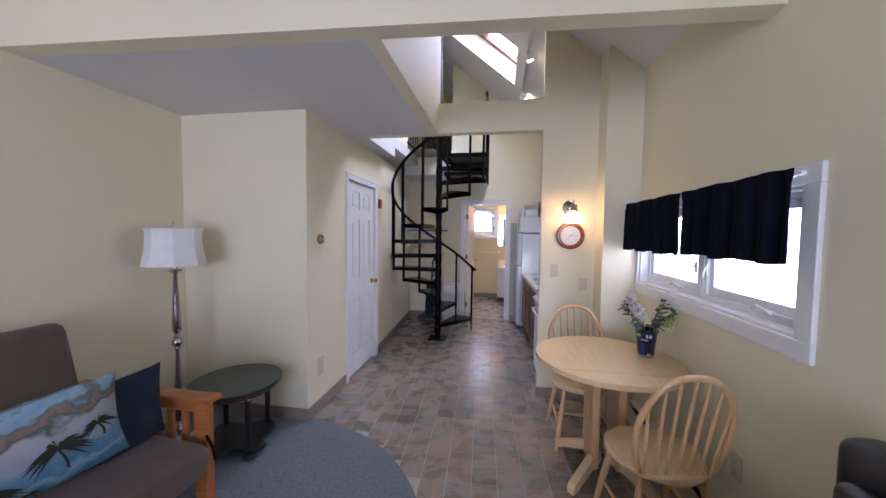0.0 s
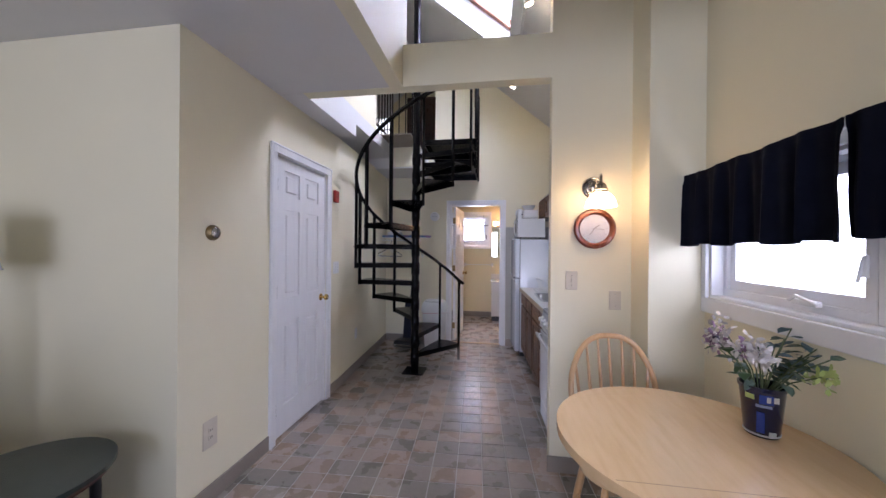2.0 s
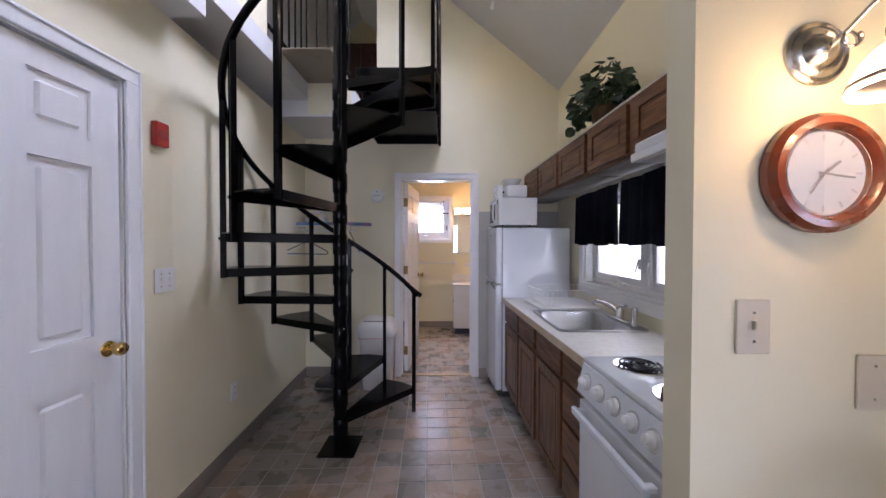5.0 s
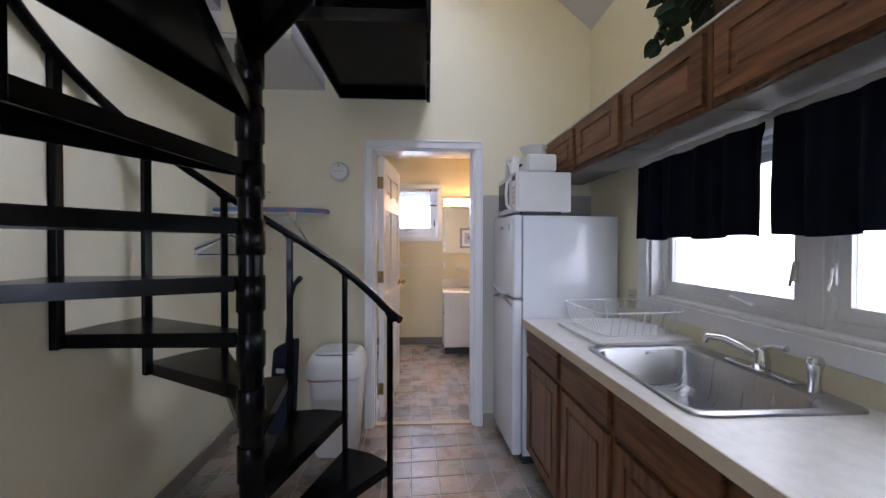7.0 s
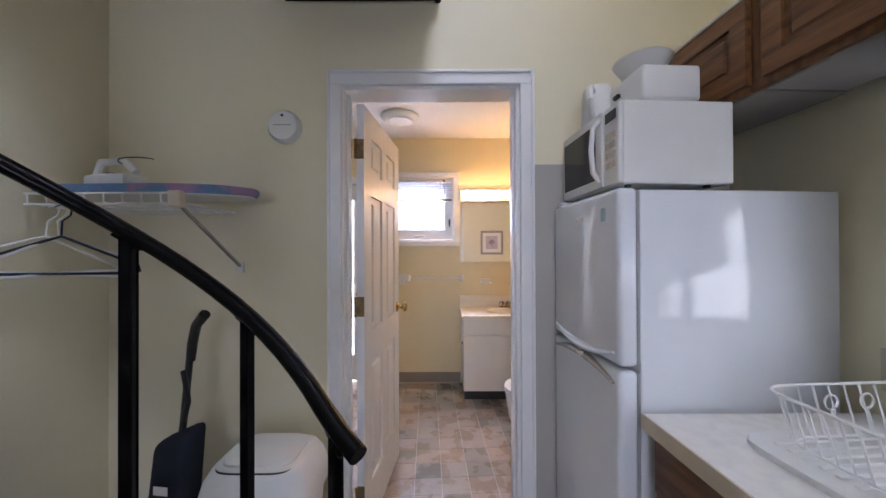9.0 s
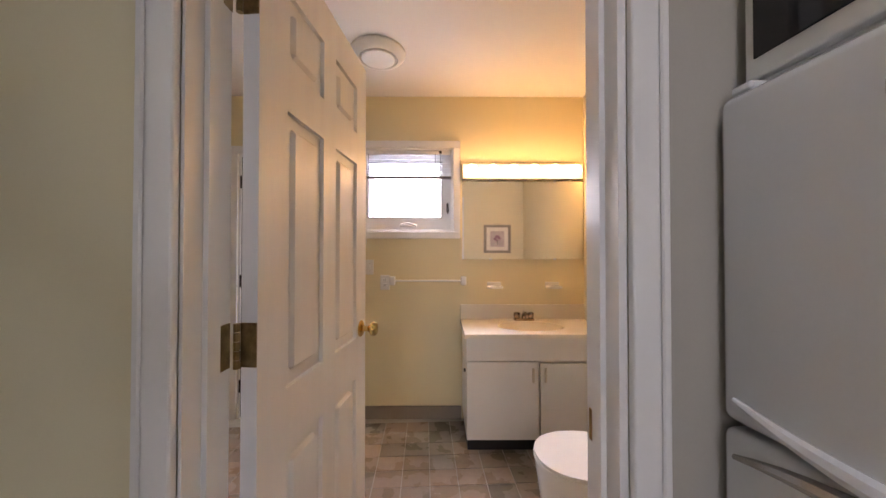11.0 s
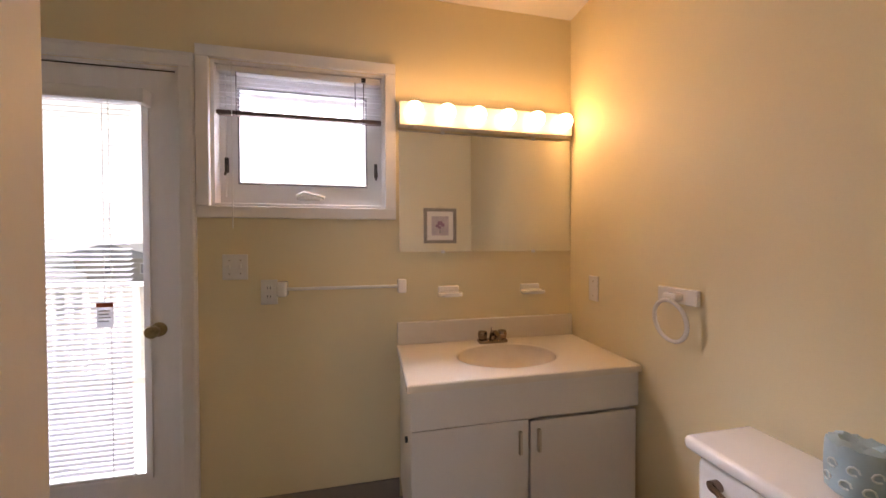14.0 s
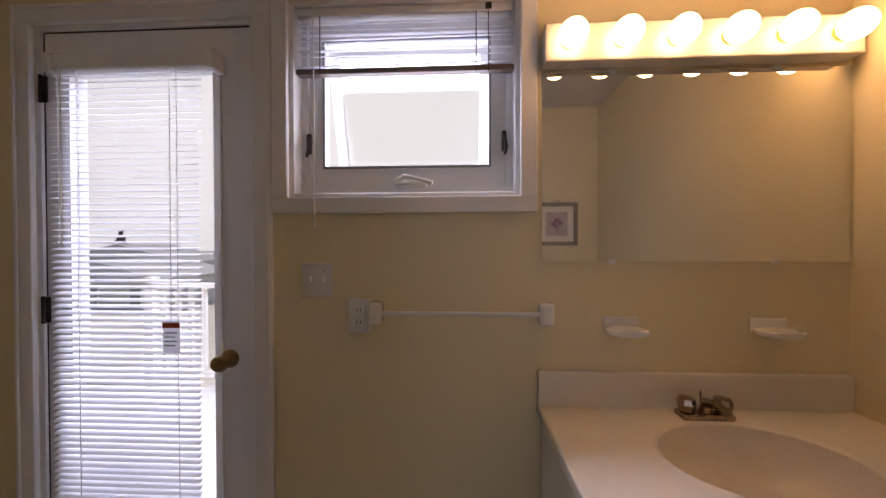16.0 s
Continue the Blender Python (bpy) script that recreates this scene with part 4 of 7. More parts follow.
def beach_print():
    mat = surface("printed_beach_scene_cotton", (0.14, 0.36, 0.52), 0.85, vary=0.12, scale=9, fine=240, bump=0.3)
    nt = mat.node_tree
    N, L = nt.nodes, nt.links
    p = N["Principled BSDF"]
    old = p.inputs["Base Color"].links[0].from_socket
    tc, sep = N.new("ShaderNodeTexCoord"), N.new("ShaderNodeSeparateXYZ")
    L.new(tc.outputs["Object"], sep.inputs["Vector"])
    no = N.new("ShaderNodeTexNoise")
    no.inputs["Scale"].default_value, no.inputs["Detail"].default_value = 13.0, 7.0
    L.new(tc.outputs["Object"], no.inputs["Vector"])
    add = N.new("ShaderNodeMath")
    add.operation = "MULTIPLY_ADD"
    add.inputs[1].default_value = 0.22
    L.new(no.outputs["Fac"], add.inputs[0])
    L.new(sep.outputs["Z"], add.inputs[2])
    cr = N.new("ShaderNodeValToRGB")
    els = cr.color_ramp.elements
    els[0].position, els[0].color = 0.10, (0.06, 0.17, 0.25, 1)
    els[1].position, els[1].color = 0.64, (0.10, 0.21, 0.32, 1)
    for pos, col in ((0.18, (0.04, 0.16, 0.27, 1)), (0.22, (0.24, 0.36, 0.44, 1)), (0.26, (0.06, 0.20, 0.34, 1)), (0.32, (0.16, 0.28, 0.40, 1)), (0.38, (0.36, 0.37, 0.44, 1)), (0.47, (0.38, 0.35, 0.36, 1)), (0.50, (0.07, 0.075, 0.035, 1)), (0.53, (0.26, 0.13, 0.08, 1)), (0.555, (0.10, 0.09, 0.06, 1)), (0.58, (0.22, 0.31, 0.38, 1))):
        e = els.new(pos)
        e.color = col
    L.new(add.outputs[0], cr.inputs["Fac"])
    mx = N.new("ShaderNodeMix")
    mx.data_type = "RGBA"
    mx.inputs["Factor"].default_value = 0.88
    L.new(old, mx.inputs["A"])
    L.new(cr.outputs["Color"], mx.inputs["B"])
    L.new(mx.outputs["Result"], p.inputs["Base Color"])
    return mat


def futon():
    f = thing("futon_sofa", "orange pine futon sofa with a brown cover", "sofa", (-1.50, 1.0, 0.008))
    # x forward from the wall, y along the seat
    for y in (0.0, 1.74):
        arm = part("arm_board", bx(0.08, 1.02, y - 0.015, y + 0.075, 0.575, 0.603, 0.006, 2), PINE, f)
        part("front_post", bx(0.90, 0.985, y + 0.005, y + 0.055, 0.0, 0.575, 0.005), PINE, f)
        part("back_post", bx(0.10, 0.18, y + 0.005, y + 0.055, 0.0, 0.575, 0.005), PINE, f)
        part("arm_rail", bx(0.18, 0.90, y + 0.015, y + 0.045, 0.16, 0.23, 0.004), PINE, f)
        part("arm_rail", bx(0.18, 0.90, y + 0.015, y + 0.045, 0.51, 0.575, 0.004), PINE, f)
        for i in range(7):
            part("arm_slat", bx(0.235 + 0.095 * i, 0.275 + 0.095 * i, y + 0.02, y + 0.04, 0.23, 0.51, 0.003), PINE, f)
    part("front_rail", bx(0.93, 0.965, 0.055, 1.745, 0.17, 0.26, 0.004), PINE, f)
    part("seat_deck", bx(0.18, 0.93, 0.06, 1.74, 0.20, 0.225), PINE, f)
    bm = bx(0.16, 1.05, 0.065, 1.725, 0.225, 0.395, 0.06, 5)
    for v in bm.verts:
        v.co.z += 0.012 * math.sin(6 * v.co.y) + (0.05 if v.co.x < 0.4 else 0.0) - 0.02 * max(0, v.co.x - 0.8)
    part("seat_mattress", bm, BROWNF, f, smooth=True)
    m = Matrix.Translation((0.16, 0, 0.33)) @ Matrix.Rotation(radians(-14), 4, "Y")
    part("back_mattress", bx(-0.02, 0.15, 0.07, 1.70, 0.0, 0.66, 0.06, 5, m), BROWNF, f, smooth=True)
    part("tie_strap", tube(bmesh.new(), [(0.99, 1.735, 0.40), (1.03, 1.735, 0.34), (1.045, 1.735, 0.27)], 0.008, 6), NAVY, f)
    return f


futon()
pl = thing("throw_pillow", "large pillow printed with a blue palm beach", "pillow", (-0.86, 2.13, 0.43), 0)
pl.matrix_basis = pose(-0.87, 2.19, 0.41, 0, 0, 64) @ pose(0, 0, 0, 22, -9, 0)
part("pillow_cover", cushion_mesh(0.72, 0.49, 0.16), beach_print(), pl, smooth=True)
PALM = surface("printed_dark_palm", (0.022, 0.03, 0.018), 0.85, vary=0.2, scale=20, fine=200)
rnd = random.Random(11)
for cx, cz, sc in ((0.15, 0.28, 1.35), (0.27, 0.31, 0.85), (-0.04, 0.19, 1.25), (-0.10, 0.12, 1.05), (-0.25, 0.27, 1.2), (0.05, 0.10, 0.5)):
    bm = bmesh.new()

    def lie(x, z):
        u, v = 2 * x / 0.72, 2 * z / 0.49 - 1
        e = max(0.0, 1 - abs(u) ** 2.6) ** 0.5 * max(0.0, 1 - abs(v) ** 2.6) ** 0.5
        return (x, -(0.08 * e + 0.006 * e + 0.003), z)
    for k in range(17):
        a = radians(-35 + 250 * k / 16 + rnd.uniform(-6, 6))
        ln = sc * rnd.uniform(0.06, 0.085)
        pts = []
        for q in range(5):
            f = q / 4
            pts.append((cx + math.cos(a) * ln * f, cz + math.sin(a) * ln * f - 0.05 * sc * f * f))
        for q in range(4):
            w0, w1 = 0.0075 * sc * math.sin(math.pi * (q / 4 * 0.8 + 0.2)), 0.0075 * sc * math.sin(math.pi * min(1, ((q + 1) / 4 * 0.8 + 0.2)))
            (x0, z0), (x1, z1) = pts[q], pts[q + 1]
            bm.faces.new([bm.verts.new(lie(*c)) for c in ((x0, z0 - w0), (x1, z1 - w1), (x1, z1 + w1), (x0, z0 + w0))])
    for q in range(5):
        x0, z0 = cx + 0.012 * math.sin(q * 0.5), cz - sc * 0.02 * q
        bm.faces.new([bm.verts.new(lie(*c)) for c in ((x0 - 0.004, z0), (x0 + 0.004, z0), (x0 + 0.007, z0 - 0.02 * sc), (x0 - 0.001, z0 - 0.02 * sc))])
    part("palm_print", bm, PALM, pl)
p2 = thing("throw_pillow", "dark blue cotton pillow leaning on the sofa arm", "pillow")
p2.matrix_basis = pose(-0.815, 2.53, 0.395, 0, 0, 72) @ pose(0, 0, 0, 18, -9, 0)
part("pillow_cover", cushion_mesh(0.40, 0.46, 0.12), NAVYP, p2, smooth=True)


def armchair():
    a = thing("armchair", "black leather armchair against the living room wall", "chair", (2.14, 1.985, 0.0), 90)
    part("backrest", bx(-0.31, 0.31, 0.02, 0.15, 0.30, 0.985, 0.045, 4), LEATHER, a, smooth=True)
    part("back_pad", bx(-0.23, 0.23, 0.145, 0.22, 0.45, 0.90, 0.035, 4), LEATHER, a, smooth=True)
    part("seat", bx(-0.25, 0.25, 0.15, 0.66, 0.28, 0.44, 0.04, 4), LEATHER, a, smooth=True)
    for s in (-1, 1):
        part("armrest", bx(s * 0.28 - 0.035, s * 0.28 + 0.035, 0.12, 0.66, 0.06, 0.60, 0.03, 3), LEATHER, a, smooth=True)
        for y in (0.10, 0.60):
            part("leg", cyl(bmesh.new(), (s * 0.27, y, 0), (s * 0.27, y, 0.30), 0.02, seg=10), BLACKP, a)


armchair()


def heater(y0, y1, x, face):
    h = thing("baseboard_heater", "cream metal baseboard heater along the wall", "heater", (x, y0, 0.0))
    L_, s = y1 - y0, face
    bm = bmesh.new()
    prism(bm, [(0.0, 0.02), (s * 0.06, 0.02), (s * 0.065, 0.03), (s * 0.065, 0.15), (s * 0.055, 0.155), (s * 0.055, 0.035), (0.0, 0.03)], 0, L_, m=Matrix(((1, 0, 0, 0), (0, 0, 1, 0), (0, 1, 0, 0), (0, 0, 0, 1))))
    part("front_cover", bm, IVORY, h)
    part("back_plate", bx(min(0, s * 0.004), max(0, s * 0.004), 0, L_, 0.03, 0.20), IVORY, h)
    part("top_hood", bx(min(0, s * 0.05), max(0, s * 0.05), 0, L_, 0.185, 0.20, 0.003), IVORY, h)
    part("fins", bx(min(s * 0.005, s * 0.048), max(s * 0.005, s * 0.048), 0.02, L_ - 0.02, 0.06, 0.15), BLACKP, h)
    part("end_cap", bx(min(0, s * 0.067), max(0, s * 0.067), L_ - 0.03, L_, 0.02, 0.202, 0.003), IVORY, h)


heater(2.35, 4.05, RIGHT - 0.003, -1)
heater(2.95, 3.55, LEFT + 0.013, 1)


# ---- wall fittings ----
def plate(name, label, m, w=0.07, h=0.115, toggles=0, outlets=0, mat=IVORY, category="switch", screws=True):
    """A cover plate in the xz plane, facing -y."""
    p = thing(name, label, category)
    p.matrix_basis = m
    part("cover", bx(-w / 2, w / 2, -0.006, 0, -h / 2, h / 2, 0.0025, 2), mat, p)
    for i in range(toggles):
        x = (i - (toggles - 1) / 2) * 0.046
        part("toggle", bx(x - 0.005, x + 0.005, -0.016, -0.005, -0.006, 0.014, 0.002), mat, p)
        for z in (-0.03, 0.03):
            part("screw", cyl(bmesh.new(), (x, -0.0075, z), (x, -0.005, z), 0.003, seg=8), NICKEL, p)
    for i in range(outlets):
        z = (i - (outlets - 1) / 2) * 0.04
        soc = part("socket", bx(-0.016, 0.016, -0.009, -0.005, z - 0.014, z + 0.014, 0.003), mat, p)
        for x in (-0.006, 0.006):
            part("slot", bx(x - 0.0012, x + 0.0012, -0.0096, -0.0085, z - 0.005, z + 0.006), BLACKP, soc)
    if screws and not toggles and not outlets:
        for z in (-0.035, 0.035):
            part("screw", cyl(bmesh.new(), (0, -0.0075, z), (0, -0.005, z), 0.003, seg=8), NICKEL, p)
    return p


HALL = -0.44
plate("light_switch", "ivory single light switch on the partition", pose(1.549, 4.369, 1.196), toggles=1)
plate("cover_plate", "blank ivory cover plate on the partition", pose(1.803, 4.369, 1.08), category="wall plate")
plate("light_switch", "white double light switch beside the closet door", pose(HALL + 0.001, 5.245, 1.195, 0, 0, 90), 0.115, 0.115, toggles=2, mat=PLASW)
plate("wall_outlet", "ivory outlet near the floor of the hall wall", pose(HALL + 0.001, 3.80, 0.376, 0, 0, 90), 0.092, 0.15, outlets=2, category="outlet")
plate("wall_outlet", "white outlet low on the hall wall", pose(-0.466, 5.80, 0.42, 0, 0, 93), outlets=2, mat=PLASW, category="outlet")
plate("wall_outlet", "ivory outlet under the dining window", pose(RIGHT - 0.001, 2.92, 0.45, 0, 0, -90), outlets=2, category="outlet")
plate("wall_outlet", "ivory outlet over the counter beside the refrigerator", pose(KRIGHT - 0.001, 6.575, 1.02, 0, 0, -90), outlets=2, category="outlet")
al = thing("fire_alarm_box", "small red fire alarm box on the wall", "alarm", (HALL + 0.001, 5.215, 1.875), 90)
part("housing", bx(-0.035, 0.035, -0.03, 0, -0.055, 0.055, 0.004), RED, al)
part("label_plate", bx(-0.025, 0.025, -0.032, -0.0295, -0.02, 0.02, 0.001), surface("dull_red_label", (0.30, 0.05, 0.04), 0.5), al)
th = thing("thermostat", "round brass and grey wall thermostat", "thermostat", (HALL + 0.001, 3.803, 1.46), 90)
m = Matrix.Rotation(radians(90), 4, "X")
part("ring", lathe(bmesh.new(), [(0.042, 0), (0.042, 0.012), (0.036, 0.022), (0.030, 0.024)], 28, m), AGED, th, smooth=True)
part("dial", lathe(bmesh.new(), [(0.029, 0.0), (0.029, 0.027), (0.022, 0.032)], 24, m), NICKEL, th, smooth=True)

# wall clock
ck = thing("wall_clock", "round red-brown wooden wall clock with a white dial", "clock", (1.678, 4.369, 1.515))
part("rim", lathe(bmesh.new(), [(0.118, 0.0), (0.122, 0.008), (0.122, 0.022), (0.112, 0.034), (0.098, 0.036), (0.088, 0.026), (0.086, 0.012)], 48, m), CLOCKW, ck, smooth=True)
part("dial", lathe(bmesh.new(), [(0.0865, 0.010), (0.0865, 0.0135)], 40, m), PAPER, ck)
INK = surface("grey_clock_ink", (0.42, 0.37, 0.34), 0.6)
for nm, a, ln, w in (("hour_hand", 52, 0.04, 0.0025), ("minute_hand", 98, 0.062, 0.0018), ("alarm_hand", 215, 0.05, 0.0015)):
    mm = Matrix.Rotation(radians(a), 4, "Y")
    part(nm, bx(-w, w, -0.0175, -0.0155, -0.012, ln, 0, 1, mm), INK, ck)
for i in range(12):
    mm = Matrix.Rotation(radians(30 * i), 4, "Y")
    part("hour_mark", bx(-0.0022, 0.0022, -0.0146, -0.0137, 0.066, 0.079, 0, 1, mm), surface("grey_clock_mark", (0.66, 0.64, 0.61), 0.6) if i == 0 else bpy.data.materials["grey_clock_mark"], ck)
part("crystal", lathe(bmesh.new(), [(0.0855, 0.024), (0.0855, 0.026)], 40, m), GLASS, ck).visible_shadow = False

# sconce above the clock
sc = thing("wall_sconce", "lit wall sconce with a scrolled arm and frosted shade", "lamp", (1.672, 4.369, 1.765))
part("back_plate", lathe(bmesh.new(), [(0.066, 0), (0.066, 0.005), (0.060, 0.010), (0.054, 0.006), (0.050, 0.011), (0.042, 0.015), (0.036, 0.010), (0.031, 0.016), (0.022, 0.026), (0.009, 0.032)], 36, m), NICKEL, sc, smooth=True)
part("arm", tube(bmesh.new(), [(0, -0.03, 0.0), (0.004, -0.05, 0.014), (0.010, -0.085, 0.042), (0.010, -0.115, 0.056), (0.004, -0.145, 0.050), (-0.003, -0.162, 0.028), (-0.004, -0.165, -0.002)], [0.005, 0.005, 0.005, 0.0055, 0.006, 0.008, 0.010], 10), NICKEL, sc, smooth=True)
scroll = [(0.022 * (1 - i / 30) * math.cos(i * 0.4) + 0.012, -0.045 - 0.001 * i, 0.022 * (1 - i / 30) * math.sin(i * 0.4) - 0.002) for i in range(20)]
part("scroll", tube(bmesh.new(), scroll, 0.0032, 6), NICKEL, sc, smooth=True)
mm = Matrix.Translation((-0.004, -0.165, 0))
part("socket_cup", lathe(bmesh.new(), [(0.010, 0.004), (0.022, -0.003), (0.030, -0.016), (0.033, -0.028), (0.040, -0.033), (0.040, -0.042), (0.037, -0.045), (0.038, -0.054), (0.030, -0.056)], 26, mm), NICKEL, sc, smooth=True)
bm = bmesh.new()
for off in (0.0, -0.004):
    rings = [[bm.verts.new(mm @ Vector(((r + off) * math.cos(2 * math.pi * i / 40), (r + off) * math.sin(2 * math.pi * i / 40), z))) for i in range(40)] for r, z in ((0.030, -0.055), (0.041, -0.060), (0.055, -0.071), (0.068, -0.088), (0.077, -0.108), (0.083, -0.130), (0.084, -0.136))]
    for a, b in zip(rings, rings[1:]):
        for i in range(40):
            bm.faces.new((a[i], a[(i + 1) % 40], b[(i + 1) % 40], b[i]))
shd = part("shade", bm, SCONCE, sc, smooth=True)
part("rim_band", lathe(bmesh.new(), [(0.0805, -0.119), (0.0830, -0.120), (0.0850, -0.127), (0.0825, -0.128)], 40, mm), surface("taupe_glass_band", (0.16, 0.12, 0.11), 0.35), shd, smooth=True)
part("bulb", ball(bmesh.new(), (-0.004, -0.165, -0.108), 0.028, 1, 1, 1.15), SCBULB, sc, smooth=True)


# ---- kitchen: the run stands slightly askew, local x from its front edge, y along it ----
KX, KY, KR = 1.40, 6.63, 2.6


def kitchen(name, label, category, group=""):
    return thing(name, label, category, (KX, KY, 0), KR, group)


def panel_front(parent, name, y0, y1, z0, z1, x, mat, raised=True):
    """A framed cabinet front facing -x."""
    w = 0.05
    bm = slab((y0, y1), (z0, z1), [(y0 + w, y1 - w, z0 + w, z1 - w)] if raised else [], x - 0.019, x, lambda u, v, q: (q, u, v))
    fr = part(name, bm, mat, parent)
    if raised:
        p = bx(x - 0.010, x - 0.002, y0 + w, y1 - w, z0 + w, z1 - w)
        box(p, x - 0.016, x - 0.004, y0 + w + 0.018, y1 - w - 0.018, z0 + w + 0.018, z1 - w - 0.018, 0.0055)
        part("centre_panel", p, mat, fr)
    return fr


for k, (y1, y0) in enumerate(((-0.01, -0.465), (-0.47, -0.875), (-0.88, -1.30))):
    c = kitchen("base_cabinet", "dark stained oak base cabinet with drawer and door", "cabinet", "kitchen base cabinets")
    part("body", bx(0.045, 0.57, y0, y1, 0.10, 0.685), OAK, c)
    part("face_rail", bx(0.045, 0.09, y0, y1, 0.685, 0.855), OAKH, c)
    part("toe_kick", bx(0.10, 0.56, y0, y1, 0.0, 0.10), BLACKP, c)
    panel_front(c, "drawer", y0 + 0.02, y1 - 0.02, 0.70, 0.835, 0.045, OAKH, False)
    panel_front(c, "door", y0 + 0.02, y1 - 0.02, 0.125, 0.675, 0.045, OAK)
c = kitchen("base_cabinet", "dark stained oak cabinet with four drawers", "cabinet", "kitchen base cabinets")
part("body", bx(0.045, 0.57, -1.575, -1.305, 0.10, 0.855), OAK, c)
part("toe_kick", bx(0.10, 0.56, -1.575, -1.305, 0.0, 0.10), BLACKP, c)
for z0, z1 in ((0.125, 0.30), (0.32, 0.495), (0.515, 0.69), (0.71, 0.835)):
    panel_front(c, "drawer", -1.565, -1.315, z0, z1, 0.045, OAKH, False)

# countertop with the sink cut-out; its back edge lies on the wall
SINK = (5.49, 6.04, 0.15, 0.88)


def counter_put(u, v, q):
    f = KX + 0.012 + (KY - u) * 0.0454
    return (f + (2.047 - f) * v, u, q)


ct = thing("countertop", "white laminate kitchen countertop with a beige edge", "countertop", (0, 0, 0))
part("top", slab((5.05, 6.625), (0.0, 1.0), [SINK], 0.858, 0.893, counter_put), LAMIN, ct)
bm = bmesh.new()
vs = [bm.verts.new((counter_put(u, 0, q)[0] + o, u, q)) for u, q, o in ((5.05, 0.852, -0.006), (6.627, 0.852, -0.006), (6.627, 0.8945, -0.006), (5.05, 0.8945, -0.006), (5.05, 0.852, -0.001), (6.627, 0.852, -0.001), (6.627, 0.8945, -0.001), (5.05, 0.8945, -0.001))]
for f in ((0, 1, 2, 3), (7, 6, 5, 4), (0, 1, 5, 4), (3, 2, 6, 7), (0, 3, 7, 4), (1, 2, 6, 5)):
    bm.faces.new([vs[i] for i in f])
part("edge_band", bm, BEIGE, ct)


def sink():
    s = thing("kitchen_sink", "stainless steel kitchen sink set in the countertop", "sink", (1.770, 5.765, 0.893))
    bm = bmesh.new()

    def ring(rx, ry, z, p, cx=-0.028):
        return [bm.verts.new((x, y, z)) for x, y in ellipse(rx, ry, 56, p, cx)]
    rs = [ring(0.252, 0.302, 0.001, 14, 0), ring(0.250, 0.300, 0.007, 14, 0), ring(0.243, 0.293, 0.009, 13, 0), ring(0.207, 0.272, 0.006, 9), ring(0.199, 0.264, -0.004, 8), ring(0.187, 0.25, -0.14, 7), ring(0.165, 0.228, -0.166, 6), ring(0.05, 0.05, -0.172, 2), ring(0.04, 0.04, -0.185, 2)]
    for a, b in zip(rs, rs[1:]):
        for i in range(56):
            bm.faces.new((a[i], a[(i + 1) % 56], b[(i + 1) % 56], b[i]))
    bm.faces.new(rs[-1])
    part("basin", bm, STEEL, s, smooth=True)
    part("drain", lathe(bmesh.new(), [(0.042, -0.1705), (0.042, -0.168), (0.03, -0.169), (0.008, -0.166)], 24, Matrix.Translation((-0.028, 0, 0))), CHROME, s, smooth=True)
    return s


sink()
fa = thing("kitchen_faucet", "chrome kitchen faucet with a side sprayer", "faucet", (1.988, 5.745, 0.901))
part("deck_plate", bx(-0.025, 0.025, -0.12, 0.12, 0, 0.012, 0.006, 2), CHROME, fa, smooth=True)
part("body", lathe(bmesh.new(), [(0.026, 0.01), (0.024, 0.05), (0.018, 0.075), (0.006, 0.082)], 20), CHROME, fa, smooth=True)
part("spout", tube(bmesh.new(), [(0, 0, 0.045), (-0.04, 0.025, 0.075), (-0.085, 0.06, 0.10), (-0.12, 0.085, 0.10), (-0.125, 0.09, 0.08)], [0.012, 0.012, 0.011, 0.011, 0.011], 12), CHROME, fa, smooth=True)
part("lever", tube(bmesh.new(), [(0, 0, 0.08), (0.0, -0.04, 0.10), (-0.01, -0.09, 0.105)], [0.008, 0.007, 0.010], 10), CHROME, fa, smooth=True)
part("sprayer", lathe(bmesh.new(), [(0.018, 0.0), (0.014, 0.03), (0.016, 0.06), (0.022, 0.09), (0.016, 0.105)], 16, Matrix.Translation((0.0, -0.16, 0))), CHROME, fa, smooth=True)


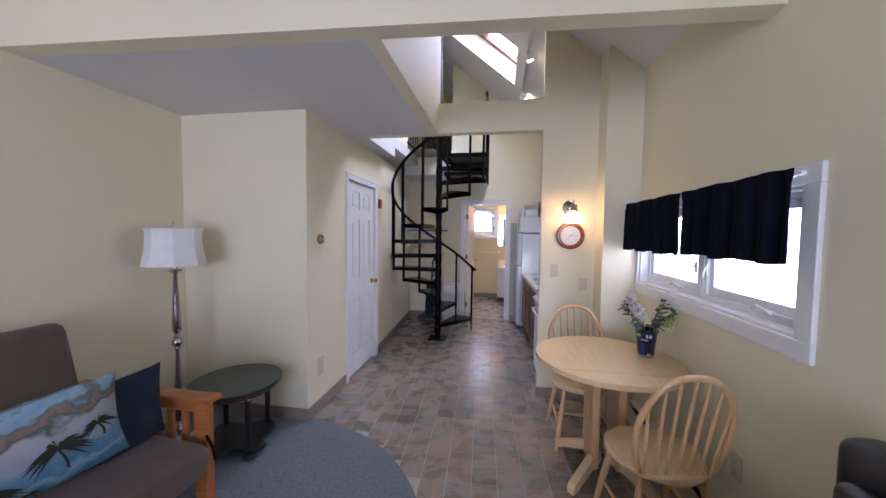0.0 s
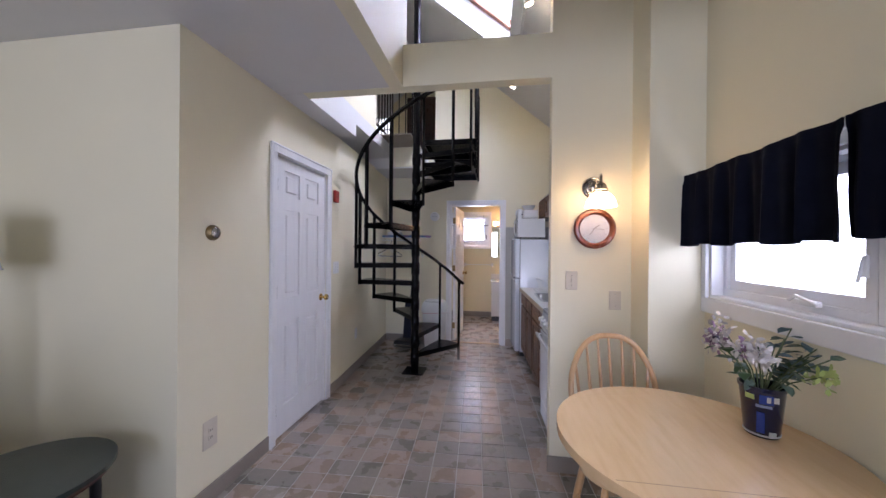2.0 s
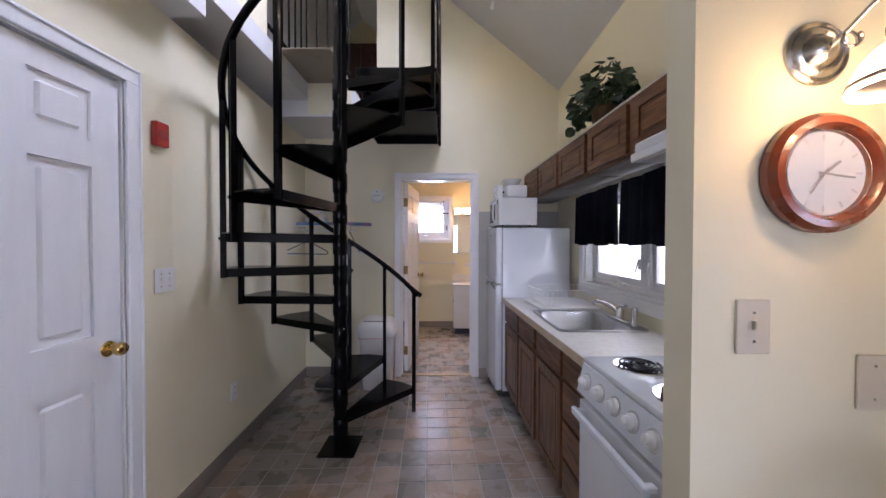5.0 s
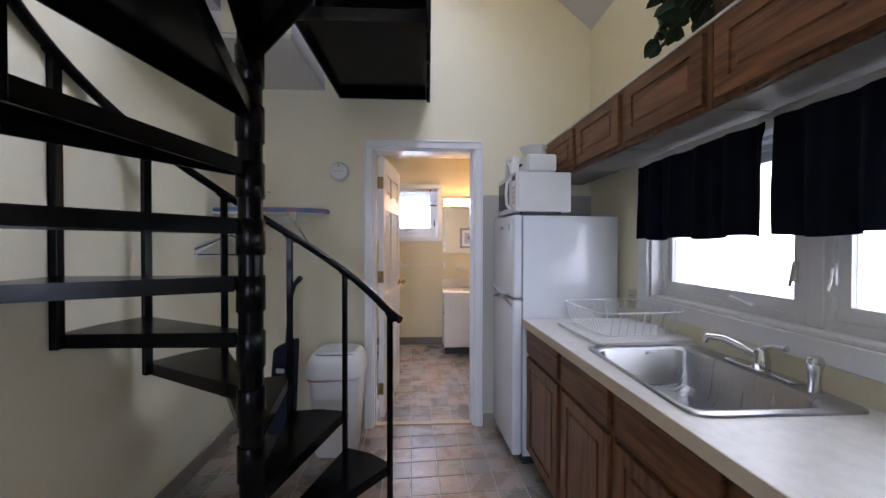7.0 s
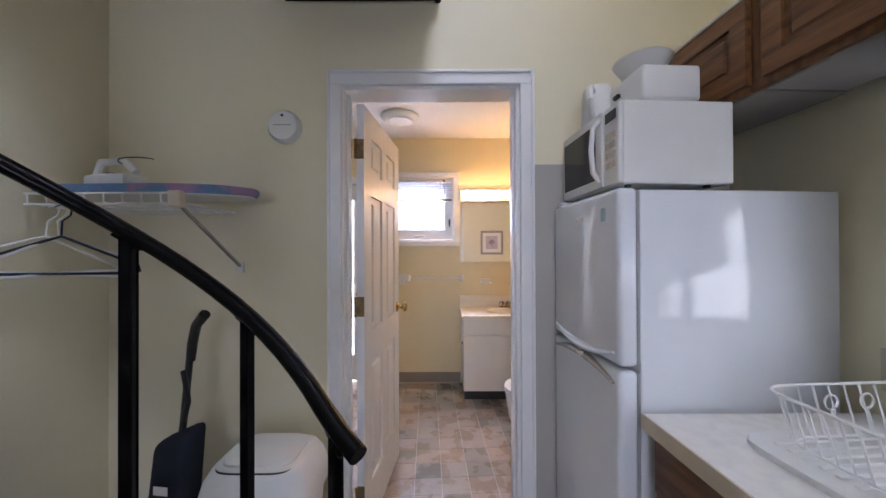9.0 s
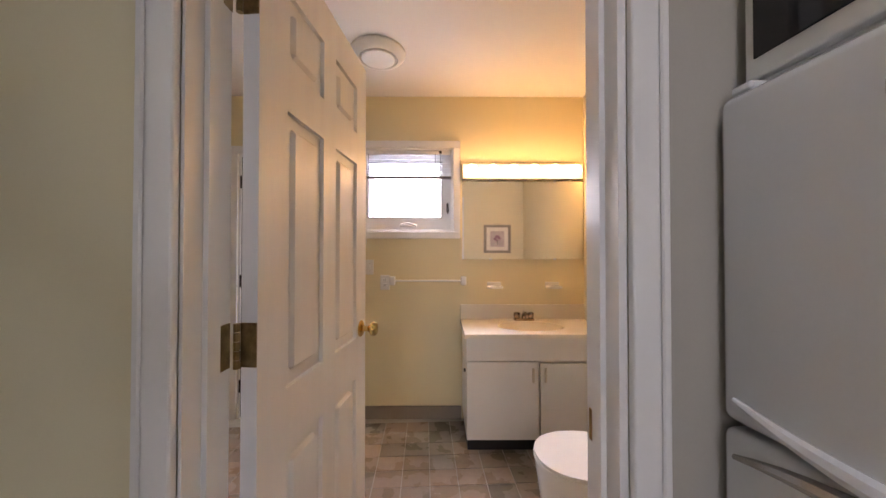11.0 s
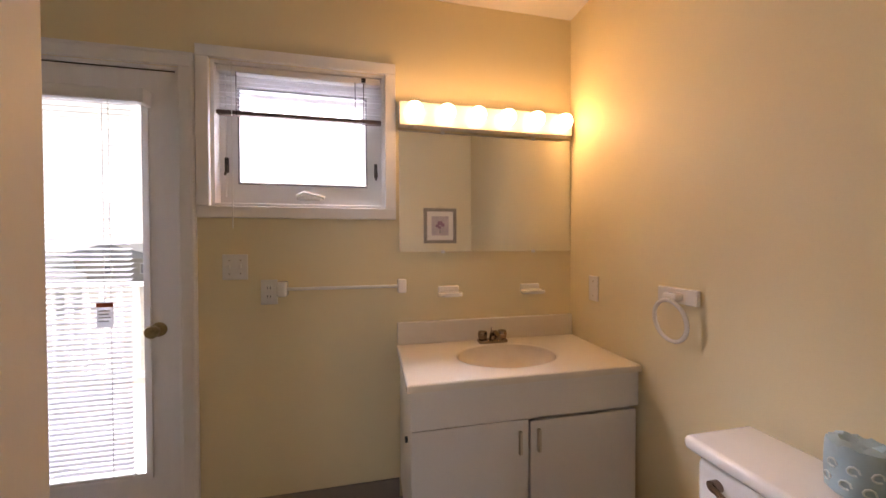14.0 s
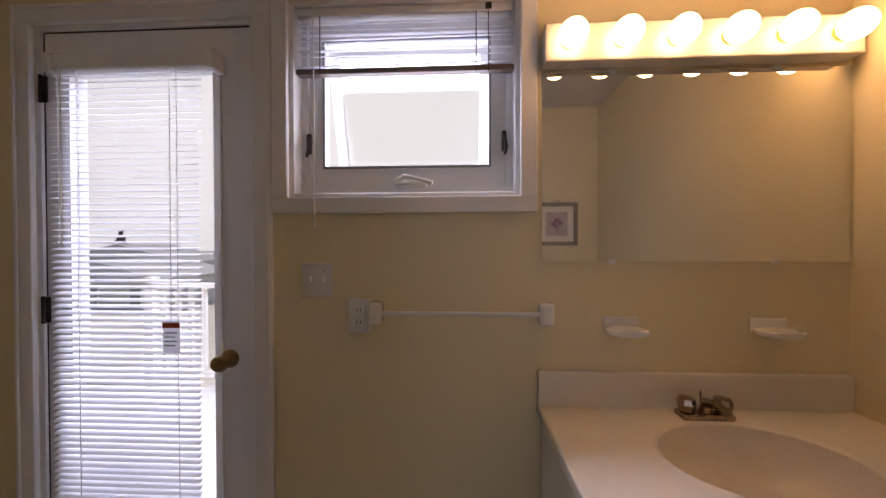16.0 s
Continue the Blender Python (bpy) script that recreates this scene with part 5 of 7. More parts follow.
def dish_rack():
    r = thing("dish_rack", "white wire dish rack on its plastic drainboard", "dish rack", (1.812, 6.30, 0.894), 4)
    W, D = 0.215, 0.19
    bm = prism(bmesh.new(), ellipse(W + 0.03, D + 0.03, 48, 9), 0.0, 0.014, 0.005)
    db = part("drainboard", bm, PLASW, r)
    for i in range(13):
        y = -D + 0.02 + i * (2 * D - 0.04) / 12
        part("ridge", bx(-W + 0.02, W - 0.02, y - 0.005, y + 0.005, 0.0115, 0.017, 0.002), PLASW, db)
    wire = surface("white_coated_wire", (0.76, 0.76, 0.75), 0.35, vary=0.02)

    def loop(w, d, z):
        return [(x, y, z) for x, y in ellipse(w, d, 40, 8)]
    for w, d, z, q in ((W - 0.035, D - 0.025, 0.028, 0.003), (W, D, 0.135, 0.0035)):
        part("rim_wire", tube(bmesh.new(), loop(w, d, z), q, 6, True), wire, r)
    for i in range(12):
        y = -D + 0.045 + i * (2 * D - 0.09) / 11
        part("cross_wire", tube(bmesh.new(), [(-W + 0.002, y, 0.135), (-W + 0.035, y, 0.03), (W - 0.035, y, 0.03), (W - 0.002, y, 0.135)], 0.0024, 5), wire, r)
    for i in range(9):
        x = -W + 0.06 + i * (2 * W - 0.12) / 8
        for s in (-1, 1):
            part("side_wire", tube(bmesh.new(), [(x, s * (D - 0.026), 0.028), (x, s * (D - 0.001), 0.135)], 0.0024, 5), wire, r)
    for x in (-0.045, 0.045, 0.125):
        y = D - 0.012
        part("plate_loop", tube(bmesh.new(), [(x + 0.016 * math.cos(a), y, 0.098 + 0.017 * math.sin(a)) for a in [i * 0.524 for i in range(12)]], 0.0026, 6, True), wire, r)
        part("loop_stem", tube(bmesh.new(), [(x, D - 0.026, 0.028), (x, y, 0.082)], 0.0026, 6), wire, r)
    return r


dish_rack()


def stove():
    s = kitchen("stove", "white electric stove with coil burners and front knobs", "stove")
    y0, y1 = -2.11, -1.585
    part("body", bx(0.03, 0.58, y0, y1, 0.03, 0.88, 0.006), APPL, s)
    part("plinth", bx(0.08, 0.57, y0 + 0.01, y1 - 0.01, 0.0, 0.03), BLACKP, s)
    part("cooktop", bx(0.005, 0.585, y0 - 0.002, y1 + 0.002, 0.88, 0.905, 0.008, 2), APPL, s, smooth=True)
    pan = bmesh.new()
    prism(pan, [(0.03, 0.75), (-0.022, 0.765), (0.005, 0.879), (0.03, 0.879)], y0, y1, m=Matrix(((1, 0, 0, 0), (0, 0, 1, 0), (0, 1, 0, 0), (0, 0, 0, 1))))
    part("control_panel", pan, APPL, s)
    for i in range(5):
        y = y1 - 0.06 - i * 0.10
        kb = part("control_knob", lathe(bmesh.new(), [(0.026, 0), (0.024, 0.012), (0.016, 0.016), (0.014, 0.030), (0.006, 0.033)], 20, Matrix.Translation((-0.009, y, 0.822)) @ Matrix.Rotation(radians(-76), 4, "Y")), PLASW, s, smooth=True)
        part("dial_ring", lathe(bmesh.new(), [(0.034, -0.001), (0.034, 0.001)], 24, Matrix.Translation((-0.009, y, 0.822)) @ Matrix.Rotation(radians(-76), 4, "Y")), surface("grey_dial_print", (0.5, 0.5, 0.5), 0.5) if i == 0 else bpy.data.materials["grey_dial_print"], kb)
    part("oven_door", bx(-0.015, 0.029, y0 + 0.005, y1 - 0.005, 0.19, 0.735, 0.008, 2), APPL, s)
    hb = bmesh.new()
    box(hb, -0.06, -0.04, y0 + 0.03, y1 - 0.03, 0.685, 0.715, 0.006, 2)
    for y in (y0 + 0.05, y1 - 0.05):
        box(hb, -0.045, -0.014, y - 0.012, y + 0.012, 0.69, 0.71, 0.003)
    part("oven_handle", hb, APPL, s)
    part("drawer", bx(-0.01, 0.029, y0 + 0.005, y1 - 0.005, 0.04, 0.18, 0.006, 2), APPL, s)
    for x, y, r in ((0.16, -1.71, 0.075), (0.43, -1.71, 0.095), (0.16, -1.98, 0.095), (0.43, -1.98, 0.075)):
        bn = part("drip_pan", lathe(bmesh.new(), [(r + 0.015, 0.905), (r + 0.013, 0.909), (r, 0.907), (0.02, 0.906)], 28, Matrix.Translation((x, y, 0))), CHROME, s, smooth=True)
        pts = [((0.012 + (r - 0.012) * i / 70) * math.cos(i * 0.36), (0.012 + (r - 0.012) * i / 70) * math.sin(i * 0.36), 0) for i in range(71)]
        part("coil", tube(bmesh.new(), [(x + p[0], y + p[1], 0.916) for p in pts], 0.0045, 6), BLACKP, bn)


stove()
# pale underside board, its colour darkened for the shade below the cabinets
UNDER = surface("shaded_cabinet_underside", (0.25, 0.235, 0.21), 0.5, vary=0.06, scale=5, fine=60)
for y1, y0 in ((0.42, -0.028), (-0.03, -0.478), (-0.48, -0.938), (-0.94, -1.378), (-1.38, -1.83)):
    c = kitchen("wall_cabinet", "dark stained oak wall cabinet with a framed door", "cabinet", "kitchen wall cabinets")
    part("body", bx(0.33, 0.60 - 0.045 * max(0, -y0), y0, y1, 1.787, 2.065), OAK, c)
    part("bottom_board", bx(0.345, 0.595 - 0.045 * max(0, -y0), y0 + 0.004, y1 - 0.004, 1.781, 1.786), UNDER, c, "underside board with its shade in the colour")
    panel_front(c, "door", y0 + 0.022, y1 - 0.022, 1.805, 2.043, 0.33, OAKH)
c = kitchen("cabinet_top", "pale board on top of the wall cabinets", "trim")
part("board", bx(0.325, 0.55, -1.83, 0.42, 2.065, 2.075), LAMIN, c)
hd = kitchen("range_hood", "white metal range hood under the cabinet", "range hood")
part("hood", bx(0.20, 0.53, -2.10, -1.60, 1.70, 1.780, 0.01, 2), APPL, hd)
part("lip", bx(0.185, 0.20, -2.10, -1.60, 1.70, 1.735, 0.004), APPL, hd)


def refrigerator():
    f = thing("refrigerator", "white two-door refrigerator with a freezer on top", "refrigerator", (1.350, 6.634, 0), 4)
    part("body", bx(0.065, 0.676, 0, 0.437, 0.05, 1.515, 0.008, 2), APPL, f, smooth=True)
    part("kick_grille", bx(0.07, 0.60, 0.01, 0.425, 0.0, 0.05), BLACKP, f)
    for nm, z0, z1 in (("fridge_door", 0.06, 1.005), ("freezer_door", 1.015, 1.52)):
        d = part(nm, bx(0.0, 0.058, -0.003, 0.447, z0, z1, 0.016, 4), APPL, f, smooth=True)
        part("gasket", bx(0.0575, 0.0655, 0.004, 0.43, z0 + 0.01, z1 - 0.01), surface("grey_rubber", (0.35, 0.35, 0.35), 0.7), d)
    # curved grips at the joint of the doors
    for s, z in ((1, 1.035), (-1, 0.985)):
        part("door_grip", tube(bmesh.new(), [(-0.004, 0.02 + 0.40 * i / 12, z + s * 0.03 * (abs(i - 6) / 6) ** 2 - s * 0.012) for i in range(13)], [0.004 + 0.010 * math.sin(math.pi * i / 12) for i in range(13)], 8), NICKEL if s < 0 else APPL, f, smooth=True)
    part("hinge_cap", bx(0.01, 0.10, 0.40, 0.435, 1.52, 1.535, 0.004), APPL, f)
    part("magnet", bx(-0.003, 0.0, 0.06, 0.085, 1.43, 1.47), TEAL, f)
    part("badge", bx(-0.003, 0.0, 0.20, 0.25, 1.44, 1.455), NICKEL, f)
    return f


refrigerator()
mw = thing("microwave", "white countertop microwave on the refrigerator", "microwave", (1.375, 6.685, 1.534), 3)
part("body", bx(0.02, 0.36, 0, 0.385, 0.008, 0.255, 0.005, 2), PLASW, mw)
for x, y in ((0.05, 0.03), (0.05, 0.35), (0.30, 0.03), (0.30, 0.35)):
    part("foot", cyl(bmesh.new(), (x, y, 0), (x, y, 0.009), 0.01, seg=10), BLACKP, mw)
part("door", bx(0.0, 0.019, 0.085, 0.385, 0.010, 0.253, 0.004, 2), PLASW, mw)
part("door_glass", bx(-0.003, 0.001, 0.125, 0.37, 0.04, 0.225, 0.002), DARKG, mw)
part("door_handle", tube(bmesh.new(), [(0.0, 0.10, 0.03), (-0.022, 0.10, 0.06), (-0.028, 0.10, 0.13), (-0.022, 0.10, 0.20), (0.0, 0.10, 0.23)], 0.009, 8), PLASW, mw, smooth=True)
kp = part("keypad", bx(0.004, 0.019, 0.0, 0.083, 0.010, 0.253, 0.003), PLASW, mw)
part("display", bx(0.002, 0.005, 0.012, 0.07, 0.205, 0.235), DARKG, kp)
for i in range(4):
    for j in range(3):
        part("key", bx(0.0015, 0.0045, 0.012 + 0.02 * j, 0.028 + 0.02 * j, 0.06 + 0.03 * i, 0.08 + 0.03 * i, 0.001), IVORY, kp)
ts = thing("toaster", "white two-slot toaster on the microwave", "toaster", (1.46, 6.70, 1.7895), 3)
part("body", bx(0, 0.185, 0, 0.24, 0.006, 0.115, 0.012, 3), PLASW, ts, smooth=True)
for y in (0.07, 0.15):
    part("slot", bx(0.02, 0.165, y, y + 0.025, 0.1145, 0.1165), BLACKP, ts)
part("lever", bx(-0.014, 0.001, 0.11, 0.14, 0.06, 0.075, 0.004), BLACKP, ts)
bw = thing("mixing_bowl", "white plastic bowl standing on the toaster", "bowl", (1.53, 6.82, 1.906))
part("bowl", lathe(bmesh.new(), [(0.045, 0.0), (0.05, 0.004), (0.085, 0.06), (0.09, 0.065), (0.083, 0.065), (0.045, 0.012)], 30), PLASW, bw, smooth=True)
jg = thing("coffee_maker", "small white coffee maker with a looped handle", "coffee maker", (1.425, 6.92, 1.7895))
part("body", lathe(bmesh.new(), [(0.05, 0.0), (0.055, 0.01), (0.05, 0.10), (0.045, 0.14), (0.02, 0.15)], 24), PLASW, jg, smooth=True)
part("handle", tube(bmesh.new(), [(-0.03, -0.04, 0.115), (-0.055, -0.075, 0.115), (-0.06, -0.085, 0.07), (-0.035, -0.045, 0.025)], 0.008, 8), PLASW, jg, smooth=True)


def ivy():
    v = thing("potted_plant", "bushy dark green leafy plant on the wall cabinets", "plant", (1.86, 5.70, 2.076))
    part("pot", lathe(bmesh.new(), [(0.06, 0), (0.075, 0.10), (0.08, 0.11), (0.07, 0.11), (0.06, 0.02)], 20), surface("brown_wicker_pot", (0.14, 0.08, 0.04), 0.8, vary=0.2, fine=120, bump=0.6), v)
    rnd = random.Random(8)
    bm = bmesh.new()
    for k in range(330):
        a, el = rnd.uniform(0, 6.283), rnd.uniform(-0.35, 1.3)
        r = rnd.uniform(0.10, 0.21) * (1 + 0.18 * math.sin(3 * a + 1) + 0.12 * math.sin(7 * a))
        c = Vector((r * math.cos(a) * math.cos(el) * 0.80, r * math.sin(a) * math.cos(el) * 1.25, 0.14 + r * math.sin(el) * 0.95))
        if c.z < 0.01 and c.x > -0.12:
            c.z = 0.02
        q = Matrix.Translation(c) @ Euler((rnd.uniform(-0.9, 0.9), rnd.uniform(-0.2, 1.2), a)).to_matrix().to_4x4()
        s = rnd.uniform(0.022, 0.042)
        mid = bm.verts.new(q @ Vector((s * 0.9, 0, -0.004)))
        rim = [bm.verts.new(q @ Vector((x * s, y * s, z * s))) for x, y, z in ((0, 0, 0), (0.35, -0.75, 0.12), (1.0, -0.85, 0.05), (1.6, -0.45, -0.1), (1.95, 0, -0.25), (1.6, 0.45, -0.1), (1.0, 0.85, 0.05), (0.35, 0.75, 0.12))]
        for i in range(8):
            bm.faces.new((mid, rim[i], rim[(i + 1) % 8]))
    part("foliage", bm, LEAF, v)
    st = bmesh.new()
    for k in range(14):
        a = k * 0.45
        tube(st, [(0, 0, 0.08), (0.06 * math.cos(a), 0.08 * math.sin(a), 0.18), (0.13 * math.cos(a), 0.18 * math.sin(a), 0.17 + 0.06 * math.sin(k))], 0.003, 5)
    part("stems", st, STEM, v)


ivy()


# ---- utility corner behind the stairs ----
sh = thing("wall_shelf", "white wire wall shelf with metal brackets", "shelf", (-0.19, 7.085, 1.50))
wire = bpy.data.materials["white_coated_wire"]
for y in (-0.30, -0.20, -0.10, -0.02):
    part("long_wire", cyl(bmesh.new(), (-0.31, y, 0), (0.20, y, 0), 0.004, seg=6), wire, sh)
part("lip_wire", cyl(bmesh.new(), (-0.31, -0.30, 0.035), (0.20, -0.30, 0.035), 0.004, seg=6), wire, sh)
for i in range(9):
    x = -0.30 + i * 0.062
    part("cross_wire", tube(bmesh.new(), [(x, -0.01, 0.004), (x, -0.30, 0.004), (x, -0.302, 0.035)], 0.003, 6), wire, sh)
part("bracket", tube(bmesh.new(), [(0.185, -0.29, 0.0), (0.215, -0.01, -0.215)], 0.007, 8), NICKEL, sh)
part("bracket_foot", bx(0.20, 0.23, -0.01, 0.0, -0.245, -0.20, 0.003), PLASW, sh)
part("end_clip", bx(0.165, 0.205, -0.315, -0.285, -0.012, 0.042, 0.004), IVORY, sh)
ib = thing("ironing_board", "blue patterned tabletop ironing board on the shelf", "ironing board", (-0.19, 6.93, 1.539))
poly = [(-0.32, -0.12), (-0.32, 0.12), (0.05, 0.12)] + [(0.05 + 0.32 * math.sin(radians(a)), 0.12 * math.cos(radians(a))) for a in range(10, 171, 10)] + [(0.05, -0.12)]
part("padded_top", prism(bmesh.new(), poly, 0.004, 0.034, 0.012, 3), BOARDC, ib, smooth=True)
part("board_base", prism(bmesh.new(), [(x * 0.96, y * 0.9) for x, y in poly], 0.0, 0.005), PLASW, ib)
ir = thing("clothes_iron", "white clothes iron with a coiled cord", "iron", (-0.36, 6.93, 1.5735), 175)
sole = [(0.12, 0.0), (0.08, 0.035), (0.0, 0.055), (-0.11, 0.055), (-0.11, -0.055), (0.0, -0.055), (0.08, -0.035)]
part("soleplate", prism(bmesh.new(), sole, 0.0, 0.006), STEEL, ir)
bm = prism(bmesh.new(), [(x * 0.92, y * 0.9) for x, y in sole], 0.006, 0.05, 0.012, 3)
part("body", bm, PLASW, ir, smooth=True)
part("handle", tube(bmesh.new(), [(0.06, 0, 0.045), (0.04, 0, 0.10), (-0.05, 0, 0.105), (-0.10, 0, 0.06)], 0.014, 8), PLASW, ir, smooth=True)
part("dial", cyl(bmesh.new(), (0.0, 0, 0.048), (0.0, 0, 0.06), 0.02, seg=14), BLACKP, ir)
part("cord", tube(bmesh.new(), [(-0.10 + 0.05 * math.cos(i * 0.6), 0.05 * math.sin(i * 0.6), 0.09 + 0.004 * i) for i in range(7)], 0.0025, 5), BLACKP, ir)


def hanger(label, mat, x, y, tilt, yaw):
    h = thing("clothes_hanger", label, "hanger", group="hangers on the shelf")
    h.matrix_basis = pose(x, y, 1.495, 0, 0, yaw) @ pose(0, 0, 0, 0, tilt, 0)
    pts = [(0, 0, -0.10), (0.03, 0, -0.115), (0.19, 0, -0.195), (0.195, 0, -0.215), (0.18, 0, -0.222), (-0.18, 0, -0.222), (-0.195, 0, -0.215), (-0.19, 0, -0.195), (-0.03, 0, -0.115)]
    part("bar", tube(bmesh.new(), pts, 0.0045, 7, True), mat, h, smooth=True)
    part("hook", tube(bmesh.new(), [(0, 0, -0.105), (0, 0, -0.05), (0.018, 0, -0.03), (0.02, 0, -0.008), (0, 0, 0.006), (-0.018, 0, -0.006)], 0.003, 6), mat, h)


hanger("white plastic clothes hanger on the wire shelf", PLASW, -0.42, 6.79, 6, 52)
hanger("white plastic clothes hanger on the wire shelf", PLASW, -0.40, 6.79, -3, 62)
hanger("dark blue plastic clothes hanger on the wire shelf", NAVYP, -0.38, 6.79, 2, 44)

tc = thing("trash_can", "white plastic trash can with a domed swing lid", "trash can", (0.255, 6.86, 0))
bm = bmesh.new()
rs = [[bm.verts.new((x, y, z)) for x, y in ellipse(rx, ry, 40, 5)] for rx, ry, z in ((0.125, 0.10, 0.0), (0.13, 0.105, 0.01), (0.165, 0.135, 0.50), (0.172, 0.142, 0.505), (0.172, 0.142, 0.52), (0.16, 0.13, 0.52), (0.12, 0.10, 0.02))]
for a, b in zip(rs, rs[1:]):
    for i in range(40):
        bm.faces.new((a[i], a[(i + 1) % 40], b[(i + 1) % 40], b[i]))
bm.faces.new(rs[0])
part("bin", bm, PLASW, tc, smooth=True)
bm = bmesh.new()
rs = [[bm.verts.new((x, y, z)) for x, y in ellipse(rx, ry, 40, 5)] for rx, ry, z in ((0.178, 0.148, 0.515), (0.178, 0.148, 0.56), (0.165, 0.138, 0.61), (0.145, 0.12, 0.645), (0.13, 0.105, 0.655))]
for a, b in zip(rs, rs[1:]):
    for i in range(40):
        bm.faces.new((a[i], a[(i + 1) % 40], b[(i + 1) % 40], b[i]))
bm.faces.new(rs[-1])
ld = part("lid", bm, PLASW, tc, smooth=True)
part("flap_gap", tube(bmesh.new(), [(0.128 * c, 0.104 * s - 0.01, 0.652 + 0.004 * s) for c, s in [(math.copysign(abs(math.cos(a)) ** 0.4, math.cos(a)), math.copysign(abs(math.sin(a)) ** 0.4, math.sin(a))) for a in [math.pi * (1 + i / 24) for i in range(25)]]], 0.0035, 6), BLACKP, ld)
part("flap", prism(bmesh.new(), ellipse(0.118, 0.094, 40, 5), 0.652, 0.664, 0.008, 3), PLASW, ld, smooth=True)
part("bag_edge", tube(bmesh.new(), [(x, y, 0.497 + 0.006 * math.sin(9 * x)) for x, y in ellipse(0.168, 0.138, 40, 5)], 0.004, 5, True), surface("pink_bag_tie", (0.62, 0.35, 0.36), 0.5), tc)

vc = thing("vacuum_cleaner", "upright vacuum cleaner with a navy fabric bag", "vacuum cleaner", (-0.13, 6.80, 0), -8)
part("base", bx(-0.15, 0.15, -0.14, 0.14, 0.015, 0.11, 0.03, 4), BLACKP, vc, smooth=True)
part("base_trim", bx(-0.152, 0.152, -0.145, -0.135, 0.04, 0.06, 0.003), NICKEL, vc)
for s in (-1, 1):
    part("wheel", cyl(bmesh.new(), (s * 0.12, 0.11, 0.03), (s * 0.15, 0.11, 0.03), 0.03, seg=16), BLACKP, vc)
part("handle_tube", tube(bmesh.new(), [(-0.03, 0.06, 0.08), (0.0, 0.15, 0.70), (0.01, 0.17, 0.97)], 0.012, 8), BLACKP, vc, smooth=True)
part("grip", tube(bmesh.new(), [(0.01, 0.17, 0.93), (0.014, 0.175, 1.00), (0.05, 0.155, 1.07), (0.10, 0.14, 1.115)], [0.015, 0.017, 0.017, 0.019], 10), BLACKP, vc, smooth=True)
bm = bx(-0.085, 0.085, 0.03, 0.125, 0.10, 0.74, 0.03, 3)
for v in bm.verts:
    v.co.y += 0.10 * (v.co.z - 0.1)
    v.co.x *= 1 - 0.25 * max(0, v.co.z - 0.4)
    v.co.z += (0.45 if v.co.z > 0.4 else 0.1) * v.co.x - (0.06 if v.co.z > 0.4 else 0.0)
bag = part("dust_bag", bm, surface("dark_navy_bag_cloth", (0.006, 0.009, 0.022), 0.9, vary=0.15, scale=9, fine=200, bump=0.4), vc, smooth=True)
part("bag_emblem", bx(-0.025, 0.03, 0.058, 0.062, 0.50, 0.53, 0.001), PLASW, bag)
part("cord_hook", tube(bmesh.new(), [(0.02, 0.13, 0.72), (0.05, 0.12, 0.80), (0.04, 0.12, 0.87), (0.01, 0.14, 0.90)], 0.010, 7), BLACKP, vc, smooth=True)

sm = thing("smoke_detector", "round white smoke detector on the wall", "smoke detector", (0.205, 7.099, 1.86))
part("body", lathe(bmesh.new(), [(0.068, 0), (0.068, 0.018), (0.058, 0.034), (0.03, 0.038)], 36, Matrix.Rotation(radians(90), 4, "X")), PLASW, sm, smooth=True)
part("vent_line", bx(-0.035, 0.035, -0.0395, -0.0375, -0.002, 0.002), surface("grey_vent_print", (0.4, 0.4, 0.4), 0.6), sm)
part("lamp_dot", cyl(bmesh.new(), (0, -0.0375, 0.04), (0, -0.032, 0.04), 0.006, seg=10), BLACKP, sm)

# track lights under the sloping ceiling
tl = thing("track_light", "white ceiling track with lit spotlights", "lamp", (1.32, 0, EAVE_Z + SL * (EAVE_X - 1.32)))
part("track", bx(-0.015, 0.015, 4.60, 6.75, -0.03, -0.005, 0.003), WHITE, tl)
for y, aim in ((5.0, (0.3, 0.2, -1)), (6.10, (1.0, 0.25, -0.45)), (6.42, (-0.5, 0.3, -1))):
    d = Vector(aim).normalized()
    p = Vector((0, y, -0.07))
    hdp = part("spot_head", cyl(bmesh.new(), p - d * 0.01, p + d * 0.075, 0.022, 0.036, seg=20), PLASW, tl, smooth=True)
    part("neck", cyl(bmesh.new(), (0, y, -0.03), p, 0.007, seg=8), PLASW, hdp)
    part("lens", cyl(bmesh.new(), p + d * 0.072, p + d * 0.079, 0.031, seg=20), SPOT, hdp)

# loft furniture glimpsed through the railing
wd = thing("wardrobe", "tall dark brown wooden wardrobe in the loft", "wardrobe", (-0.42, 8.90, LOFT + 0.012))
part("body", bx(-0.28, 0.32, -0.05, 0.22, 0, 1.72), MAHOG, wd)
for s in (-1, 1):
    dd = part("door", bx(0.02 + s * 0.15 - 0.145, 0.02 + s * 0.15 + 0.145, -0.07, -0.05, 0.06, 1.68, 0.004), MAHOG, wd)
    part("handle", cyl(bmesh.new(), (0.02 + s * 0.03, -0.085, 0.8), (0.02 + s * 0.03, -0.085, 0.95), 0.006, seg=8), BRASS, dd)
lv = thing("lace_valance", "white sheer valance with a dark scalloped edge", "curtain", (-1.335, 9.115, 4.42))
bm = bmesh.new()
rows = []
for j in range(7):
    rows.append([bm.verts.new((-0.26 + 0.52 * i / 60, 0.014 * math.sin(i * 0.9), 0.20 - 0.42 * j / 6 - (0.03 * abs(math.sin(i * 0.31)) if j == 6 else 0))) for i in range(61)])
